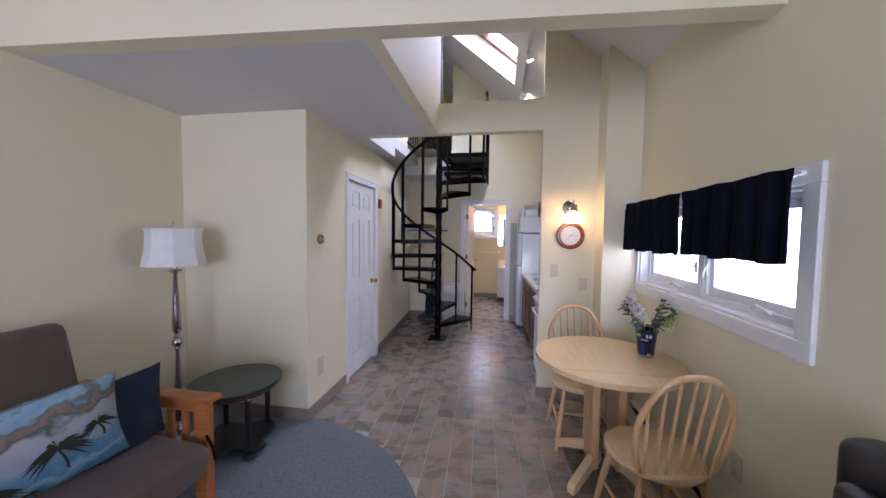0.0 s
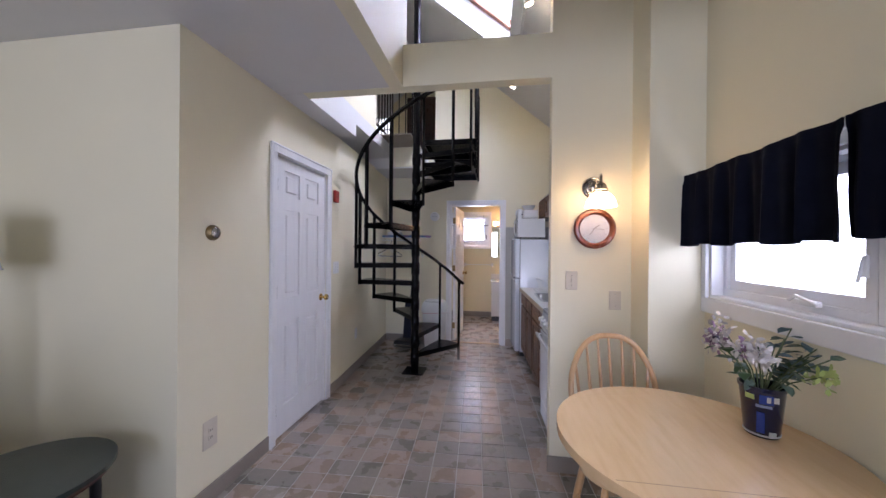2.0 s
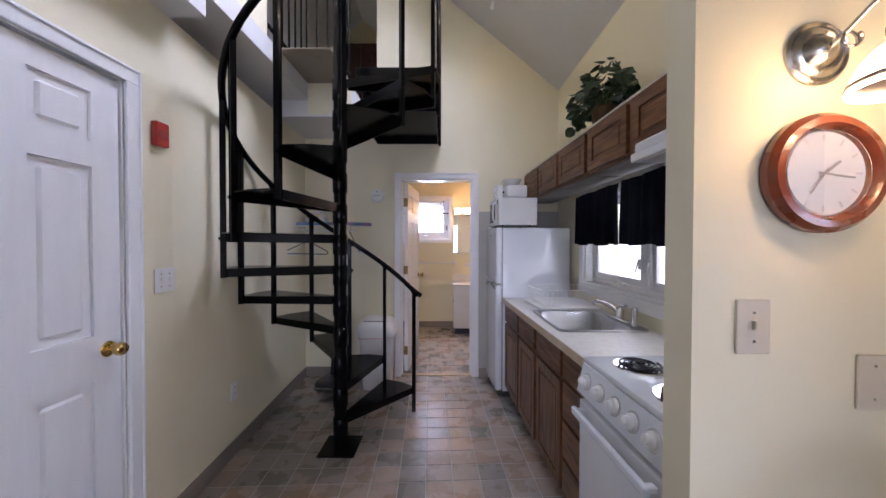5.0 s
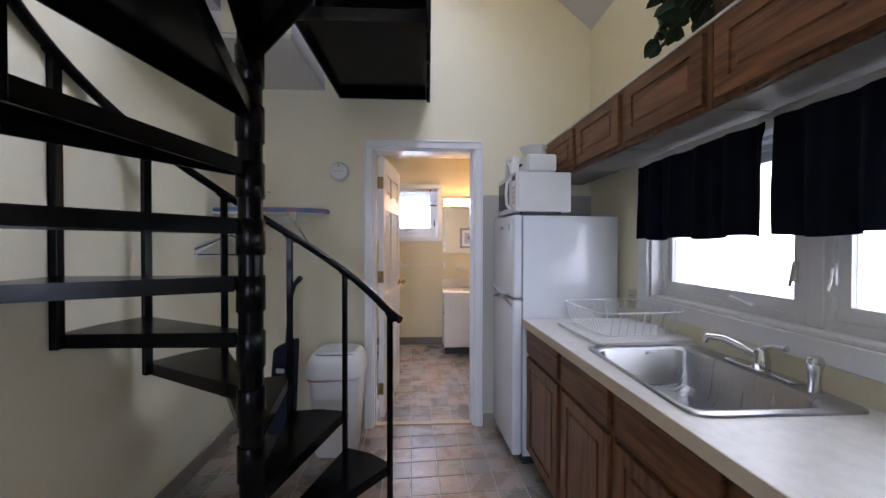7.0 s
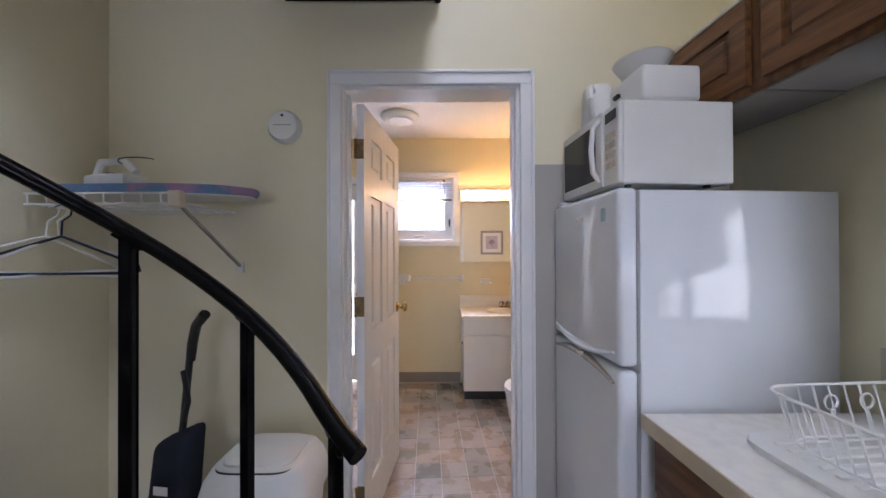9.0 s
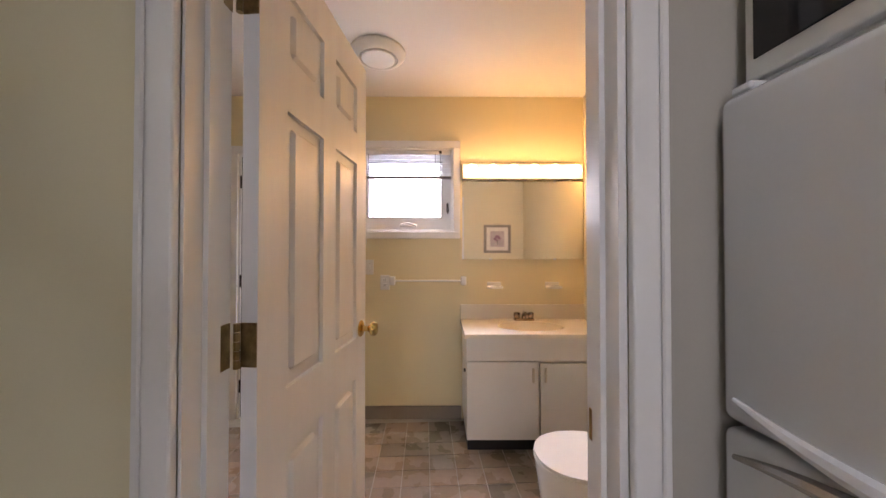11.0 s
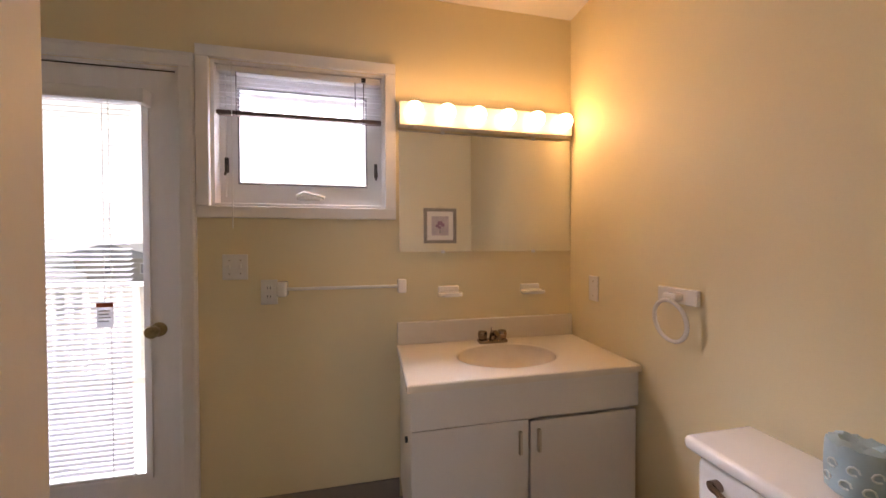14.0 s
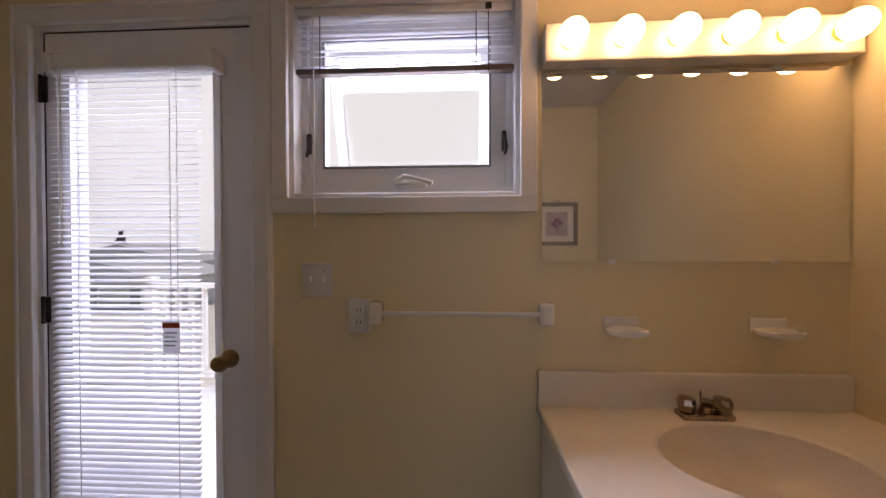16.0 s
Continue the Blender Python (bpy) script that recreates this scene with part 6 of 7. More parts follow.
for a, b in zip(rows, rows[1:]):
    for i in range(60):
        bm.faces.new((a[i], a[i + 1], b[i + 1], b[i]))
part("sheer", bm, SHADE, lv, smooth=True)
part("rod", cyl(bmesh.new(), (-0.28, -0.01, 0.205), (0.28, -0.01, 0.205), 0.01, seg=8), BLACKP, lv)
part("scallop_trim", tube(bmesh.new(), [(-0.26 + 0.52 * i / 60, 0.014 * math.sin(i * 0.9) - 0.004, -0.225 - 0.03 * abs(math.sin(i * 0.31))) for i in range(61)], 0.007, 6), BLACKP, lv)


# ---- bathroom ----
def vanity():
    v = thing("vanity_cabinet", "white melamine bathroom vanity with two doors", "cabinet", (0, 0, 0))
    part("body", bx(1.053, 1.978, 8.70, 9.14, 0.10, 0.625), VANW, v)
    part("side_panel", bx(1.035, 1.053, 8.674, 9.14, 0.10, 0.742), VANW, v)
    part("toe_kick", bx(1.045, 1.975, 8.735, 9.13, 0.0, 0.10), BLACKP, v)
    part("apron", bx(1.032, 1.980, 8.652, 8.672, 0.597, 0.742, 0.003), VANW, v)
    for a, b, hx in ((1.035, 1.487, 1.452), (1.497, 1.970, 1.53)):
        d = part("door", bx(a, b, 8.655, 8.672, 0.105, 0.594 if hx < 1.5 else 0.583, 0.002), VANW, v)
        part("handle", bx(hx - 0.007, hx + 0.007, 8.640, 8.655, 0.465, 0.555, 0.004, 2), IVORY, d)
    part("side_knob", cyl(bmesh.new(), (1.025, 8.78, 0.50), (1.036, 8.78, 0.50), 0.012, seg=12), BLACKP, v)


vanity()


def vanity_top():
    t = thing("bathroom_sink", "cream cultured marble top with a moulded oval basin", "sink", (0, 0, 0))
    x0, x1, y0, y1, zt = 1.020, 1.982, 8.638, 9.147, 0.771
    cx, cy, rx, ry = 1.495, 8.885, 0.225, 0.160
    corners = [math.atan2(y - cy, x - cx) for x in (x0, x1) for y in (y0, y1)]
    turns = sorted([2 * math.pi * i / 80 - math.pi + 0.01 for i in range(80)] + corners)
    n = len(turns)

    def ring(bm, k, z):
        return [bm.verts.new((cx + k * rx * math.cos(a), cy + k * ry * math.sin(a), z)) for a in turns]

    def edge(bm, inset, z):
        out = []
        for a in turns:
            c, s = math.cos(a), math.sin(a)
            f = min(((x1 - cx) if c > 0 else (x0 - cx)) / c if abs(c) > 1e-6 else 9, ((y1 - cy) if s > 0 else (y0 - cy)) / s if abs(s) > 1e-6 else 9)
            out.append(bm.verts.new((min(max(cx + f * c, x0 + inset), x1 - inset), min(max(cy + f * s, y0 + inset), y1 - inset), z)))
        return out

    def skin(bm, rings):
        for p, q in zip(rings, rings[1:]):
            for i in range(n):
                bm.faces.new((p[i], p[(i + 1) % n], q[(i + 1) % n], q[i]))

    bm = bmesh.new()
    skin(bm, [ring(bm, 1.0, zt - 0.006), ring(bm, 1.03, zt - 0.001), ring(bm, 1.06, zt), edge(bm, 0.006, zt), edge(bm, 0.001, zt - 0.004), edge(bm, 0.0, zt - 0.010), edge(bm, 0.0, zt - 0.028)])
    bowl = bmesh.new()
    skin(bowl, [ring(bowl, k, zt - 0.006 - 0.125 * (1 - k ** 3.2) ** 0.7) for k in (1.0, 0.99, 0.97, 0.94, 0.90, 0.84, 0.76, 0.65, 0.5, 0.3, 0.1, 0.01)])
    # basin slightly darker than the top: the bowl's shade is in its colour
    part("basin", bowl, surface("shaded_basin_glaze", (0.77, 0.72, 0.64), 0.22, vary=0.03, scale=14, fine=60, second=(0.73, 0.67, 0.58)), t, "tan basin, its hollow's shade in the colour", smooth=True)
    part("basin_top", bm, CULT, t, smooth=True)
    part("backsplash", bx(x0 + 0.002, x1, 9.127, 9.147, zt - 0.004, 0.882, 0.005, 2), CULT, t)
    part("drain", lathe(bmesh.new(), [(0.028, 0.0), (0.028, 0.004), (0.018, 0.005), (0.016, 0.012), (0.004, 0.014)], 22, Matrix.Translation((cx, cy, zt - 0.131))), AGED, t, smooth=True)


vanity_top()
ft = thing("basin_faucet", "brownish chrome basin faucet with two knob handles", "faucet", (1.497, 9.075, 0.769))
part("base", bx(-0.075, 0.075, -0.025, 0.025, 0, 0.02, 0.008, 3), BROWNCH, ft, smooth=True)
part("spout", tube(bmesh.new(), [(0, 0, 0.015), (0, -0.01, 0.05), (0, -0.05, 0.062), (0, -0.10, 0.05)], [0.018, 0.016, 0.013, 0.011], 12), BROWNCH, ft, smooth=True)
part("pop_up_rod", cyl(bmesh.new(), (0, 0.018, 0.02), (0, 0.018, 0.075), 0.003, seg=8), CHROME, ft)
for s in (-1, 1):
    part("handle", lathe(bmesh.new(), [(0.012, 0.018), (0.022, 0.024), (0.026, 0.045), (0.022, 0.060), (0.010, 0.063)], 8, Matrix.Translation((s * 0.052, 0, 0))), BROWNCH, ft)
mi = thing("wall_mirror", "frameless rectangular bathroom wall mirror", "mirror", (1.507, 9.149, 1.532))
part("glass", bx(-0.471, 0.472, -0.006, -0.001, -0.302, 0.302, 0.001), MIRROR, mi)
for x, z in ((-0.25, -0.302), (0.25, -0.302), (-0.25, 0.302), (0.25, 0.302)):
    part("clip", bx(x - 0.01, x + 0.01, -0.010, 0, z - 0.008, z + 0.008, 0.002), PLASW, mi)
lb = thing("vanity_light_bar", "white vanity light bar with six round lit bulbs", "lamp", (1.495, 9.148, 1.902))
# white housing, its colour toned down against the bulbs' glare
part("housing", bx(-0.462, 0.462, -0.058, 0, -0.058, 0.058, 0.005, 2), surface("dimmed_white_enamel", (0.55, 0.52, 0.49), 0.3, vary=0.02), lb)
for i in range(6):
    x = -0.39 + 0.156 * i
    col = part("socket", cyl(bmesh.new(), (x, -0.068, 0), (x, -0.057, 0), 0.024, seg=18), BRASS, lb)
    part("bulb", ball(bmesh.new(), (x, -0.100, 0.0), 0.040, 1, 1, 1, 20, 14), BULB, lb, smooth=True)
tb = thing("towel_bar", "white ceramic towel bar on the bathroom wall", "towel bar", (0, 9.149, 1.065))
for x in (0.50, 1.045):
    part("bracket", bx(x - 0.022, x + 0.022, -0.05, 0, -0.035, 0.035, 0.010, 3), CHINA, tb, smooth=True)
part("bar", cyl(bmesh.new(), (0.52, -0.035, 0), (1.025, -0.035, 0), 0.008, seg=10), PLASW, tb, smooth=True)
for x in (1.285, 1.735):
    sd = thing("soap_dish", "small white ceramic soap dish on the wall", "soap dish", (x, 9.149, 1.02), 0, "wall soap dishes")
    part("back", bx(-0.055, 0.055, -0.012, 0, -0.012, 0.035, 0.005, 2), CHINA, sd)
    part("tray", prism(bmesh.new(), ellipse(0.062, 0.038, 32, 3.2, 0, -0.045), -0.012, 0.006, 0.005, 2), CHINA, sd, smooth=True)
    part("ridge", prism(bmesh.new(), ellipse(0.045, 0.024, 28, 3, 0, -0.045), 0.006, 0.009, 0.001, 1), CHINA, sd)
plate("light_switch", "white double light switch on the bathroom wall", pose(0.297, 9.149, 1.168), 0.105, 0.115, toggles=2, mat=PLASW)
plate("wall_outlet", "white outlet beside the towel bar", pose(0.438, 9.149, 1.05), 0.072, 0.115, outlets=2, mat=PLASW, category="outlet")
plate("cover_plate", "white cover plate beside the mirror", pose(1.984, 8.945, 1.046, 0, 0, -90), 0.07, 0.125, mat=PLASW, category="wall plate")
tr = thing("towel_ring", "white ceramic towel ring on the wall", "towel ring", (1.984, 8.47, 1.08), -90)
part("plate", bx(-0.08, 0.08, -0.016, 0, -0.028, 0.028, 0.004, 2), CHINA, tr)
part("arm", bx(-0.025, 0.03, -0.05, -0.014, -0.015, 0.012, 0.007, 2), CHINA, tr, smooth=True)
part("ring", tube(bmesh.new(), [(0.0 + 0.066 * math.cos(a), -0.042 - 0.010 * math.sin(a), -0.088 + 0.074 * math.sin(a)) for a in [2 * math.pi * i / 36 for i in range(36)]], 0.0075, 10, True), CHINA, tr, smooth=True)


def toilet():
    t = thing("toilet", "white china toilet with a lidded tank", "toilet", (1.965, 7.985, 0), 90)
    # local: y forward (into the room) is -x in the world, x to world y
    part("tank", bx(-0.215, 0.215, 0.03, 0.225, 0.36, 0.715, 0.03, 4), CHINA, t, smooth=True)
    part("tank_lid", bx(-0.232, 0.232, 0.015, 0.245, 0.716, 0.755, 0.016, 4), CHINA, t, smooth=True)
    lev = bmesh.new()
    cyl(lev, (0.15, 0.224, 0.665), (0.15, 0.245, 0.665), 0.014, seg=14)
    tube(lev, [(0.15, 0.245, 0.665), (0.12, 0.25, 0.66), (0.085, 0.248, 0.648)], [0.008, 0.007, 0.009], 8)
    part("flush_lever", lev, BROWNCH, t, smooth=True)
    bm = bmesh.new()
    prof = [(0.10, 0.26, 0.0), (0.105, 0.27, 0.03), (0.095, 0.24, 0.12), (0.12, 0.24, 0.22), (0.165, 0.255, 0.33), (0.182, 0.262, 0.385), (0.18, 0.26, 0.395)]
    rs = [[bm.verts.new((x, y * 0.92 + 0.445 - (0.05 if z < 0.2 else 0.0), z)) for x, y in ellipse(rx, ry, 40, 2.3)] for rx, ry, z in prof]
    for a, b in zip(rs, rs[1:]):
        for i in range(40):
            bm.faces.new((a[i], a[(i + 1) % 40], b[(i + 1) % 40], b[i]))
    bm.faces.new(rs[0])
    bm.faces.new(rs[-1])
    part("bowl", bm, CHINA, t, smooth=True)
    part("neck", bx(-0.12, 0.12, 0.05, 0.32, 0.20, 0.385, 0.02, 3), CHINA, t, smooth=True)
    part("seat", prism(bmesh.new(), ellipse(0.183, 0.215, 44, 2.2, 0, 0.475), 0.394, 0.406, 0.006, 3), PLASW, t, smooth=True)
    part("seat_lid", prism(bmesh.new(), ellipse(0.181, 0.212, 44, 2.2, 0, 0.475), 0.407, 0.421, 0.008, 3), PLASW, t, smooth=True)
    for s in (-1, 1):
        part("lid_hinge", cyl(bmesh.new(), (s * 0.08 - 0.02, 0.268, 0.41), (s * 0.08 + 0.02, 0.268, 0.41), 0.012, seg=10), PLASW, t)


toilet()
tp = thing("tissue_roll", "wrapped toilet roll in pale teal printed paper", "toilet roll", (1.872, 7.955, 0.7555))
tp.scale = (0.88, 0.88, 0.95)
bm = bmesh.new()
rnd = random.Random(4)
rs = []
for r, z in ((0.050, 0.0), (0.056, 0.006), (0.057, 0.05), (0.057, 0.095), (0.054, 0.106), (0.035, 0.112), (0.018, 0.106)):
    rs.append([bm.verts.new(((r + rnd.uniform(-0.0015, 0.0015)) * math.cos(2 * math.pi * i / 30), (r + rnd.uniform(-0.0015, 0.0015)) * math.sin(2 * math.pi * i / 30), z + (rnd.uniform(-0.004, 0.006) if z > 0.1 else 0))) for i in range(30)])
for a, b in zip(rs, rs[1:]):
    for i in range(30):
        bm.faces.new((a[i], a[(i + 1) % 30], b[(i + 1) % 30], b[i]))
bm.faces.new(rs[0])
bm.faces.new(rs[-1])
part("wrapper", bm, TEAL, tp, smooth=True)
PRINT = surface("pale_print", (0.62, 0.72, 0.72), 0.7)
for a in (150, 185, 220, 255, 290):
    for z in (0.03, 0.065):
        mm = Matrix.Rotation(radians(a + (12 if z > 0.05 else 0)), 4, "Z")
        part("print_swirl", tube(bmesh.new(), [mm @ Vector((0.0585, 0.010 * math.cos(i * 0.75), z + 0.012 * math.sin(i * 0.75) * (1 - i / 16))) for i in range(8)], 0.0022, 5), PRINT, tp)
fn = thing("ceiling_fan_vent", "round white ceiling exhaust fan grille", "vent", (0.49, 8.57, 2.499))
part("housing", lathe(bmesh.new(), [(0.165, 0.0), (0.165, -0.012), (0.15, -0.03), (0.118, -0.042), (0.112, -0.034), (0.10, -0.034)], 44), PLASW, fn, smooth=True)
part("centre_disc", lathe(bmesh.new(), [(0.098, -0.030), (0.098, -0.046), (0.085, -0.052), (0.02, -0.054)], 40), PLASW, fn, smooth=True)
for i in range(30):
    a = 2 * math.pi * i / 30
    part("grille_rib", bx(0.099, 0.114, -0.003, 0.003, -0.044, -0.036, 0, 1, Matrix.Rotation(a, 4, "Z")), PLASW, fn)
pc = thing("framed_picture", "small framed flower picture on the bathroom wall", "picture", (1.63, 7.224, 1.47), 180)
FRM = surface("silver_grey_frame", (0.28, 0.27, 0.25), 0.4, 0.3, vary=0.12, scale=30, fine=120)
part("frame", slab((-0.18, 0.18), (-0.19, 0.19), [(-0.145, 0.145, -0.155, 0.155)], -0.022, -0.001, lambda u, v, q: (u, q, v)), FRM, pc)
part("mat_board", slab((-0.145, 0.145), (-0.155, 0.155), [(-0.095, 0.095, -0.105, 0.105)], -0.012, -0.003, lambda u, v, q: (u, q, v)), PAPER, pc)
art = part("print", bx(-0.095, 0.095, -0.008, -0.003, -0.105, 0.105), surface("soft_grey_violet_print", (0.55, 0.50, 0.55), 0.7, vary=0.1, scale=12, fine=40, second=(0.40, 0.38, 0.45)), pc)
for k, (x, z, r) in enumerate(((0.0, 0.03, 0.03), (-0.03, 0.01, 0.024), (0.028, 0.0, 0.022), (0.005, -0.02, 0.018))):
    part("flower_shape", prism(bmesh.new(), ellipse(r, r * 0.8, 14, 2, x, z), 0.0082, 0.0095, m=Matrix.Rotation(radians(90), 4, "X")), PETALP, art)
part("stem_shape", bx(-0.002, 0.003, -0.0095, -0.0082, -0.09, 0.0), LEAF2, art)
part("hanger_wire", tube(bmesh.new(), [(-0.05, -0.004, 0.19), (0, -0.004, 0.215), (0.05, -0.004, 0.19)], 0.0015, 5), BLACKP, pc)

# glazed outside door
ed = tagged(thing("door_3", "white glazed outside door with a blind", "door", (ED[0], FRONT, 0.0)), kind="structure")
W = ED[1] - ED[0]
casing(ed, 0.0, W, 2.045, 0.062)
for a, b in ((0.0, 0.018), (W - 0.018, W)):
    part("jamb", bx(a, b, 0.001, 0.15, 0, 2.045), WHITE, ed)
part("jamb", bx(0.018, W - 0.018, 0.001, 0.15, 2.03, 2.045), WHITE, ed)
leaf = part("leaf", slab((0.022, W - 0.022), (0.012, 2.025), [(0.115, W - 0.145, 0.27, 1.885)], 0.012, 0.056, lambda u, v, q: (u, q, v)), DOORW, ed)
part("glass_bead", slab((0.095, W - 0.125), (0.25, 1.905), [(0.120, W - 0.15, 0.275, 1.88)], 0.004, 0.0118, lambda u, v, q: (u, q, v)), WHITE, leaf)
g = part("pane", bx(0.115, W - 0.145, 0.032, 0.037, 0.27, 1.885), GLASS, leaf)
g.visible_shadow = False
knob(leaf, W - 0.095 + 0.012, 0.905, 0.030, AGED)
for z in (0.25, 1.06, 1.83):
    hinge(ed, 0.018, z, BRONZE, 0.006)
part("deadbolt_plate", bx(W - 0.004, W + 0.001, -0.002, 0.0005, 0.86, 0.95), NICKEL, ed)

for nm, b in (("weatherstrip", (W - 0.0215, W - 0.0185, 0.012, 2.026)), ("weatherstrip", (0.0185, 0.0215, 0.012, 2.026)), ("weatherstrip", (0.0215, W - 0.0215, 2.0255, 2.0295))):
    part(nm, bx(b[0], b[1], 0.010, 0.05, b[2], b[3]), BRONZE, ed)

bl = thing("door_blind", "white lowered mini blind on the glazed door", "blind", (ED[0], FRONT, 0))
part("head_rail", bx(0.105, 0.668, -0.052, -0.014, 1.865, 1.915, 0.004), WHITE, bl)
for a in (0.108, 0.665):
    part("rail_bracket", bx(a - 0.012, a + 0.012, -0.055, 0.004, 1.86, 1.925, 0.003), WHITE, bl)
me = None
for i in range(72):
    z = 1.855 - 0.0215 * i
    if me is None:
        bm = bmesh.new()
        pr = [(-0.0125, -0.0015), (-0.004, 0.001), (0.004, 0.001), (0.0125, -0.0015), (0.0125, -0.0008), (0.004, 0.0017), (-0.004, 0.0017), (-0.0125, -0.0008)]
        mm = Matrix.Rotation(radians(18), 4, "X") @ Matrix(((0, 0, 1, 0), (1, 0, 0, 0), (0, 1, 0, 0), (0, 0, 0, 1)))
        prism(bm, pr, 0.0, 0.515, m=mm)
        ob = part("slat", bm, SLAT, bl)
        me = ob.data
    else:
        ob = new("slat", me)
        ob.parent = bl
    ob.matrix_basis = pose(0.098, -0.028, z)
part("bottom_rail", bx(0.098, 0.613, -0.04, -0.016, 0.285, 0.30, 0.003), WHITE, bl)
for x in (0.20, 0.545):
    part("ladder_cord", cyl(bmesh.new(), (x, -0.042, 0.29), (x, -0.042, 1.87), 0.0012, seg=5), PLASW, bl)
part("tilt_wand", cyl(bmesh.new(), (0.155, -0.055, 1.28), (0.155, -0.055, 1.87), 0.004, seg=6), FACET, bl)
tg = thing("cord_tag", "small white safety tag with a red band", "tag", (ED[0] + 0.53, FRONT - 0.052, 0.985))
part("card", bx(-0.029, 0.029, -0.001, 0.001, -0.052, 0.052, 0.0005), SLAT, tg)
part("red_band", bx(-0.029, 0.029, -0.0022, -0.0008, 0.030, 0.047), surface("red_orange_print", (0.55, 0.10, 0.04), 0.6), tg)
for i in range(4):
    part("text_bar", bx(-0.022, 0.020 - 0.006 * (i % 2), -0.0022, -0.0008, 0.012 - 0.014 * i, 0.017 - 0.014 * i), surface("grey_print", (0.45, 0.45, 0.45), 0.7) if i == 0 else bpy.data.materials["grey_print"], tg)
part("cord", cyl(bmesh.new(), (0, 0, 0.05), (0, 0, 0.87), 0.0012, seg=5), PLASW, tg)

# raised blind in the bathroom window
wb = thing("window_blind", "white mini blind raised to the window top", "blind", (BW[0], FRONT, BW[2]))
ww, hh = BW[1] - BW[0], BW[3] - BW[2]
part("head_rail", bx(0.02, ww - 0.02, 0.01, 0.045, hh - 0.045, hh - 0.016, 0.003), WHITE, wb)
me = None
for i in range(9):
    z = hh - 0.062 - 0.0178 * i
    if me is None:
        ob = part("slat", bx(0, ww - 0.036, -0.0125, 0.0125, -0.0006, 0.0006), SLAT, wb)
        me = ob.data
    else:
        ob = new("slat", me)
        ob.parent = wb
    ob.matrix_basis = pose(0.018, 0.028, z, 22 + 8 * math.sin(i * 2.1), 0.4 * math.sin(i * 1.3), 0)
part("bottom_rail", bx(0.016, ww - 0.016, 0.012, 0.042, hh - 0.236, hh - 0.217, 0.003), surface("brown_painted_rail", (0.13, 0.09, 0.075), 0.5), wb)
for x in (0.10, ww - 0.14, ww - 0.10):
    part("ladder_cord", cyl(bmesh.new(), (x, 0.012, hh - 0.24), (x, 0.012, hh - 0.02), 0.0018, seg=5), BRONZE, wb)
part("pull_cord", cyl(bmesh.new(), (0.095, -0.026, -0.10), (0.095, -0.026, hh - 0.02), 0.0026, seg=5), PLASW, wb)
part("cord_lock", bx(ww - 0.11, ww - 0.09, 0.005, 0.012, hh - 0.04, hh - 0.02), BLACKP, wb)

# ---- outside ----
DECKW = surface("white_painted_deck_wood", (0.80, 0.80, 0.80), 0.6, vary=0.06, scale=5, fine=40)
# deck boards lightened in colour to carry the outdoor glare
dk = solid("deck", bx(-2.2, 2.5, FRONT + 0.165, 11.2, -0.16, -0.06), surface("glare_pale_deck", (0.70, 0.70, 0.70), 0.8, vary=0.15, scale=6, fine=40, stretch=(1, 12, 1)), "weathered wooden deck outside the door, paled for glare", "deck", "structure")
rl = thing("deck_railing", "white painted wooden deck railing with square balusters", "railing", (0, 11.1, -0.06))
part("top_rail", bx(-2.2, 2.5, -0.045, 0.045, 0.95, 0.99, 0.005), DECKW, rl)
part("bottom_rail", bx(-2.2, 2.5, -0.02, 0.02, 0.10, 0.16, 0.004), DECKW, rl)
me = None
for i in range(36):
    if me is None:
        ob = part("baluster", bx(-0.018, 0.018, -0.018, 0.018, 0.16, 0.95), DECKW, rl)
        me = ob.data
    else:
        ob = new("baluster", me)
        ob.parent = rl
    ob.matrix_basis = pose(-2.15 + 0.13 * i, 0, 0)
for x in (-2.15, 0.4, 2.45):
    part("post", bx(x - 0.045, x + 0.045, -0.045, 0.045, -0.1, 1.05, 0.006), DECKW, rl)
# ground colour whitened to stand for the glare outdoors
solid("ground", bx(-900, 900, -900, 900, -3.3, -3.2), surface("glare_pale_ground", (0.74, 0.73, 0.70), 0.95, vary=0.2, scale=0.05, fine=1.5), "ground below the deck, whitened for outdoor glare", "ground", "structure")


def house(x, y, w, d, h, roof, colr, label):
    hs = thing("house", label, "house", (x, y, -3.2), random.Random(int(x * 7)).uniform(-20, 20), "houses beyond the deck")
    # walls, roof and panes are paled in colour to stand for distant haze
    wm = surface("house_siding", colr, 0.7, vary=0.05, scale=0.4, fine=6)
    part("wall", bx(-w / 2, w / 2, -d / 2, d / 2, 0, h), wm, hs)
    bm = prism(bmesh.new(), [(-w / 2 - 0.4, h), (w / 2 + 0.4, h), (0, h + roof)], -d / 2 - 0.3, d / 2 + 0.3, m=Matrix(((1, 0, 0, 0), (0, 0, 1, 0), (0, 1, 0, 0), (0, 0, 0, 1))))
    part("roof", bm, surface("hazed_roof_shingle", (0.58, 0.61, 0.66), 0.9, vary=0.1, scale=0.6, fine=8), hs)
    for i in range(3):
        wx = -w / 2 + w * (i + 0.5) / 3
        wn = part("window", bx(wx - 0.5, wx + 0.5, -d / 2 - 0.05, -d / 2 + 0.02, h - 1.9, h - 0.6), WHITE, hs)
        part("pane", bx(wx - 0.4, wx + 0.4, -d / 2 - 0.07, -d / 2 - 0.051, h - 1.8, h - 0.7), GASKET, wn)


house(-25, 34, 10, 7, 2.2, 1.3, (0.70, 0.70, 0.69), "grey-white house with a gabled shingle roof")
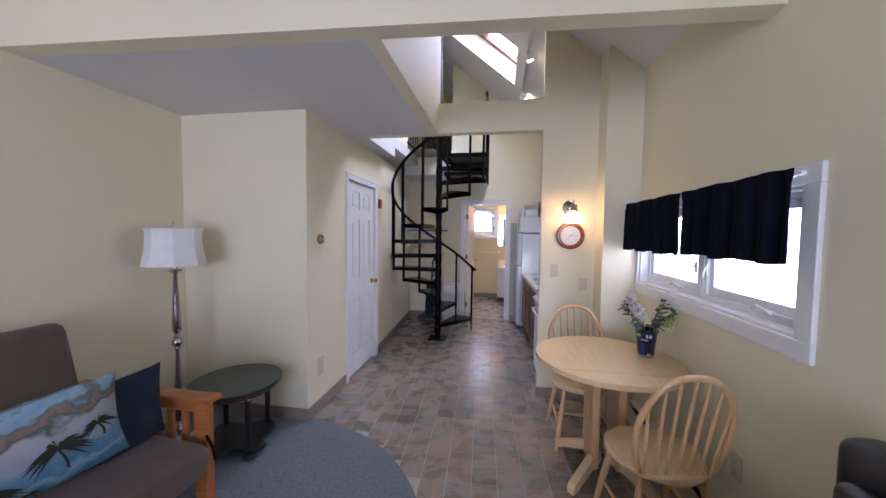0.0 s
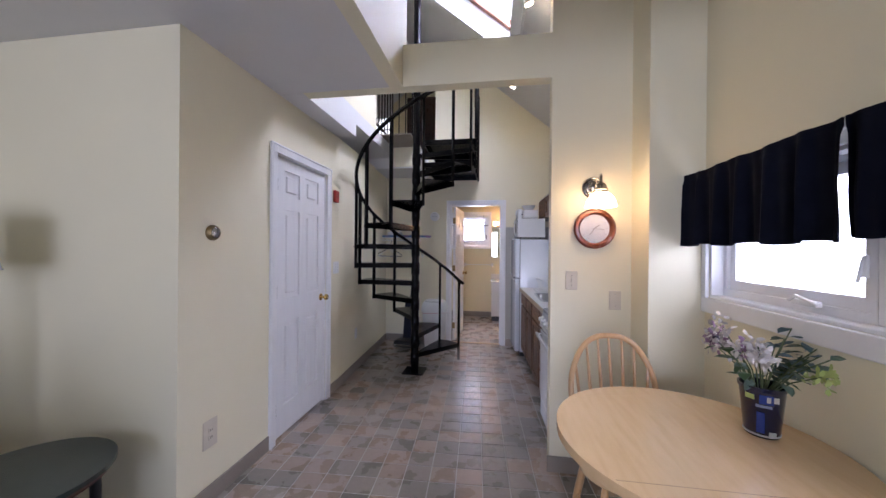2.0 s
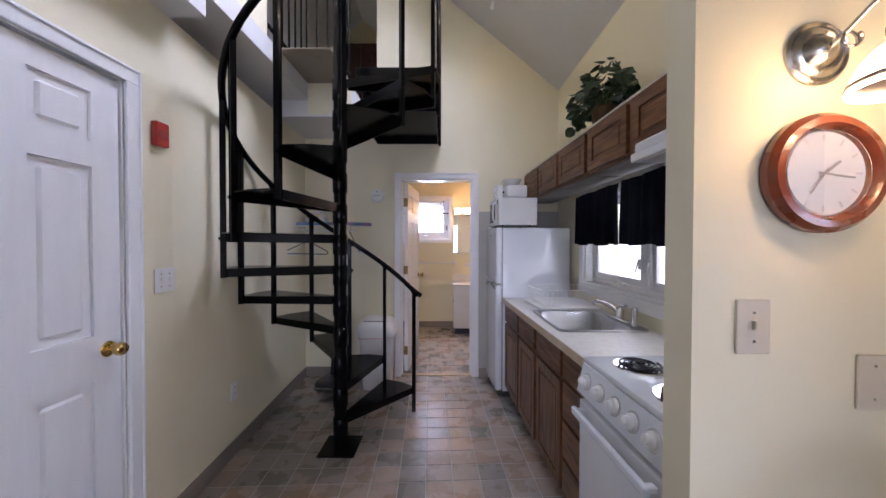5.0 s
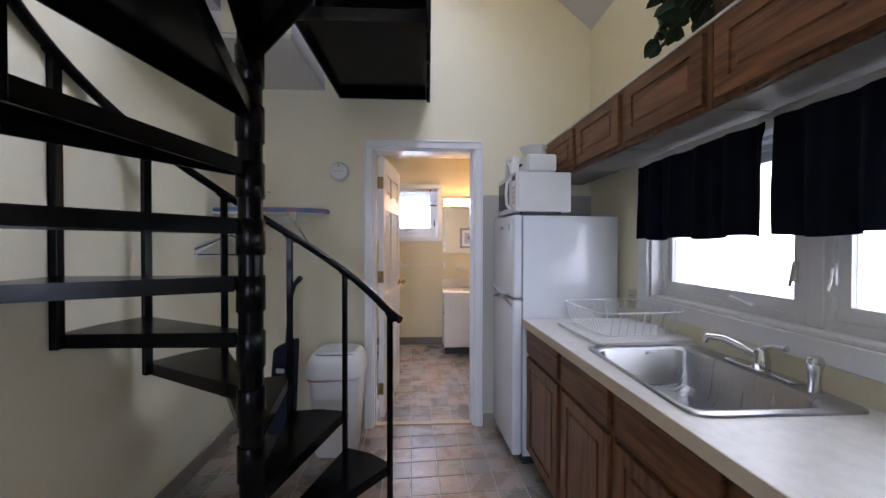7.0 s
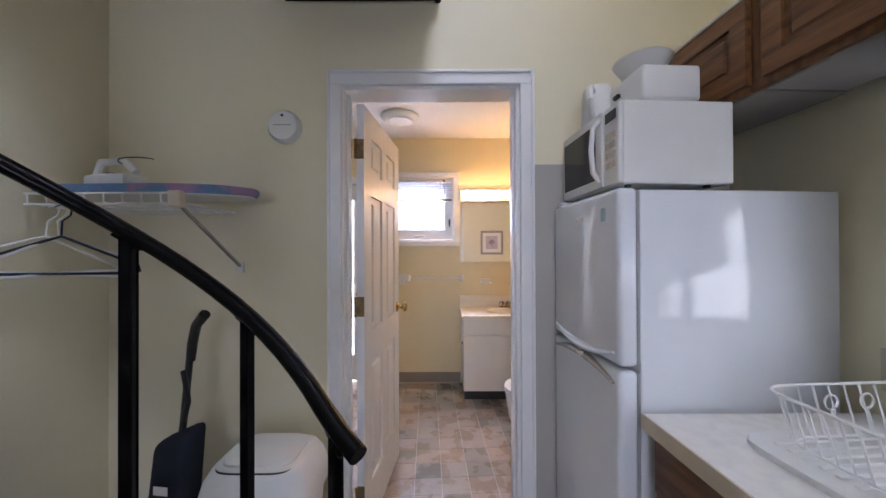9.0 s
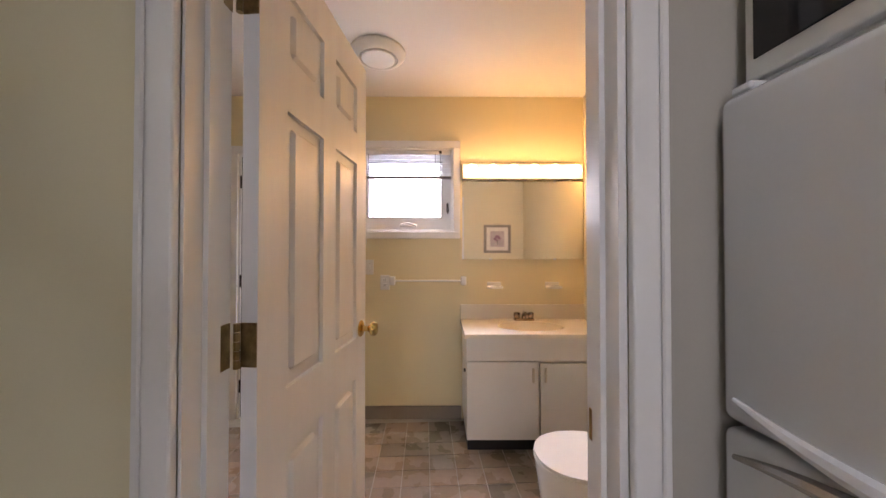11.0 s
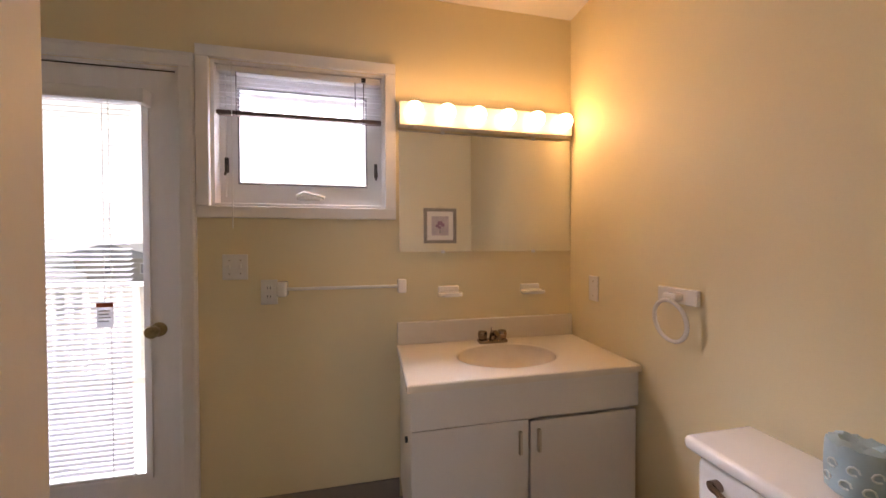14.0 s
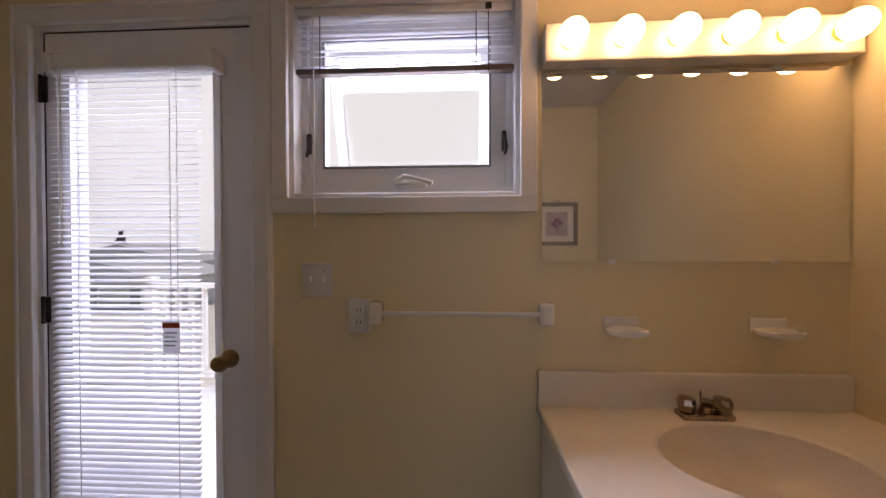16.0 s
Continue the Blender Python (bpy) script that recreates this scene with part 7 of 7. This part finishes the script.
house(-36, 46, 12, 9, 2.8, 1.9, (0.62, 0.65, 0.68), "pale blue house with a gabled roof")
house(-52, 44, 13, 10, 2.9, 2.0, (0.50, 0.46, 0.40), "tan house with a grey gabled roof")
house(-30, 60, 12, 9, 2.9, 1.9, (0.55, 0.52, 0.48), "cream house with a grey gabled roof")


def tree(x, y, h, r):
    rnd = random.Random(int(x * 3 + y))
    t = thing("tree", "tall conifer beyond the houses, its green paled for haze", "tree", (x, y, -3.2), 0, "far trees")
    part("trunk", cyl(bmesh.new(), (0, 0, 0), (0, 0, h * 0.95), 0.22, 0.04, 8), surface("grey_bark", (0.10, 0.08, 0.06), 0.9), t)
    bm = bmesh.new()
    for k in range(900):
        f = rnd.random() ** 0.7
        a = rnd.uniform(0, 6.283)
        rr = r * (1 - f) * rnd.uniform(0.35, 1.05) * (1 + 0.25 * math.sin(5 * a + 9 * f))
        c = Vector((rr * math.cos(a), rr * math.sin(a), h * (0.12 + 0.88 * f)))
        q = Matrix.Translation(c) @ Euler((rnd.uniform(-0.5, 0.5), rnd.uniform(0, 0.7), a)).to_matrix().to_4x4()
        s = rnd.uniform(0.25, 0.5)
        bm.faces.new([bm.verts.new(q @ Vector(p)) for p in ((-s, 0, 0.1), (0, -s * 0.4, 0), (s, 0, -0.15), (0, s * 0.4, 0))])
    part("crown", bm, NEEDLE, t)


tree(-42, 48.5, 6.2, 1.9)
# bright overcast sky beyond the windows
HAZE = glow("bright_overcast_sky", (0.97, 0.97, 1.0), 1.65)
for nm, b in (("backdrop_side", (6.0, 6.05, -4.0, 11.0, -3.1, 7.0)),):
    solid(nm, bx(*b), HAZE, "bright white overcast sky beyond the windows", "backdrop", "structure")
solid("backdrop_far", bx(-900, 900, 300, 301, -3.1, 300), HAZE, "bright white overcast sky over the far houses", "backdrop", "structure")


# ---- floor tiles ----
def tile_material():
    mat = surface("slate_look_vinyl_tile", (0.262, 0.226, 0.192), 0.28, vary=0.16, scale=6.5, fine=34, second=(0.325, 0.278, 0.233), mix_lo=0.3, mix_hi=0.75, bump=0.25, detail=9)
    nt = mat.node_tree
    N, L = nt.nodes, nt.links
    p = N["Principled BSDF"]
    old = p.inputs["Base Color"].links[0].from_socket
    oi = N.new("ShaderNodeObjectInfo")
    geo = N.new("ShaderNodeNewGeometry")
    L.new(geo.outputs["Position"], N["Mapping"].inputs["Vector"])
    add = N.new("ShaderNodeMath")
    add.operation = "ADD"
    L.new(oi.outputs["Random"], add.inputs[0])
    L.new(geo.outputs["Random Per Island"], add.inputs[1])
    fr = N.new("ShaderNodeMath")
    fr.operation = "FRACT"
    L.new(add.outputs[0], fr.inputs[0])
    cr = N.new("ShaderNodeValToRGB")
    cr.color_ramp.interpolation = "CONSTANT"
    els = cr.color_ramp.elements
    els[0].position, els[0].color = 0.0, (0.66, 0.70, 0.71, 1)
    els[1].position, els[1].color = 0.22, (1.05, 0.96, 0.91, 1)
    for pos, col in ((0.42, (0.80, 0.81, 0.81, 1)), (0.6, (1.16, 1.03, 0.94, 1)), (0.78, (0.93, 0.84, 0.78, 1)), (0.9, (0.98, 0.99, 0.99, 1))):
        els.new(pos).color = col
    L.new(fr.outputs[0], cr.inputs["Fac"])
    mx = N.new("ShaderNodeMix")
    mx.data_type, mx.blend_type = "RGBA", "MULTIPLY"
    mx.inputs["Factor"].default_value = 1.0
    L.new(old, mx.inputs["A"])
    L.new(cr.outputs["Color"], mx.inputs["B"])
    L.new(mx.outputs["Result"], p.inputs["Base Color"])
    return mat


TILE = tile_material()
floor_ob = bpy.data.objects["floor"]
PITCH, PITCH_Y, JOINT, LEAN = 0.158, 0.141, 0.005, radians(2.8)
tile_me = {}
rest = bmesh.new()
count = 0


def on_tile_floor(x, y):
    if y > 7.16:
        return -1.13 < x < 1.98
    if y > 3.55:
        return x > -0.52
    return x > 0.70 or math.hypot(x + 0.48, y - 2.38) > 1.26 and y > 2.38 and x > -0.5


rows = []
lay = Matrix.Rotation(LEAN, 4, "Z")
for i in range(-17, 17):
    for j in range(-30, 34):
        q = lay @ Vector(((i + 0.5) * PITCH, (j + 0.5) * PITCH_Y, 0))
        x, y = 0.82 + q.x, 5.006 + q.y
        if on_tile_floor(x, y) and 1.5 < y < 9.08 and x < 2.12:
            rows.append((x, y))
rows.sort(key=lambda p: (abs(p[1] - 5.0) + 0.9 * abs(p[0] - 0.75)))
hw, hh = (PITCH - JOINT) / 2, (PITCH_Y - JOINT) / 2
for k, (x, y) in enumerate(rows):
    if k < 300:
        if "tile" not in tile_me:
            b = bx(-hw, hw, -hh, hh, -0.004, 0.0, 0.0012)
            tile_me["tile"] = part("tile", b, TILE, floor_ob).data
            ob = bpy.data.objects["tile"]
        else:
            ob = new("tile", tile_me["tile"])
            ob.parent = floor_ob
        ob.matrix_basis = pose(x, y, 0.0, 0, 0, 2.8)
    else:
        v = [rest.verts.new(Vector((x, y, z)) + lay @ Vector((sx * (hw + e), sy * (hh + e), 0))) for z, e in ((0, 0), (-0.004, 0.001)) for sx, sy in ((-1, -1), (1, -1), (1, 1), (-1, 1))]
        rest.faces.new(v[:4])
        for i in range(4):
            rest.faces.new((v[i], v[(i + 1) % 4], v[4 + (i + 1) % 4], v[4 + i]))
tagged(part("floor_tiles", rest, TILE, floor_ob), kind="stuff")
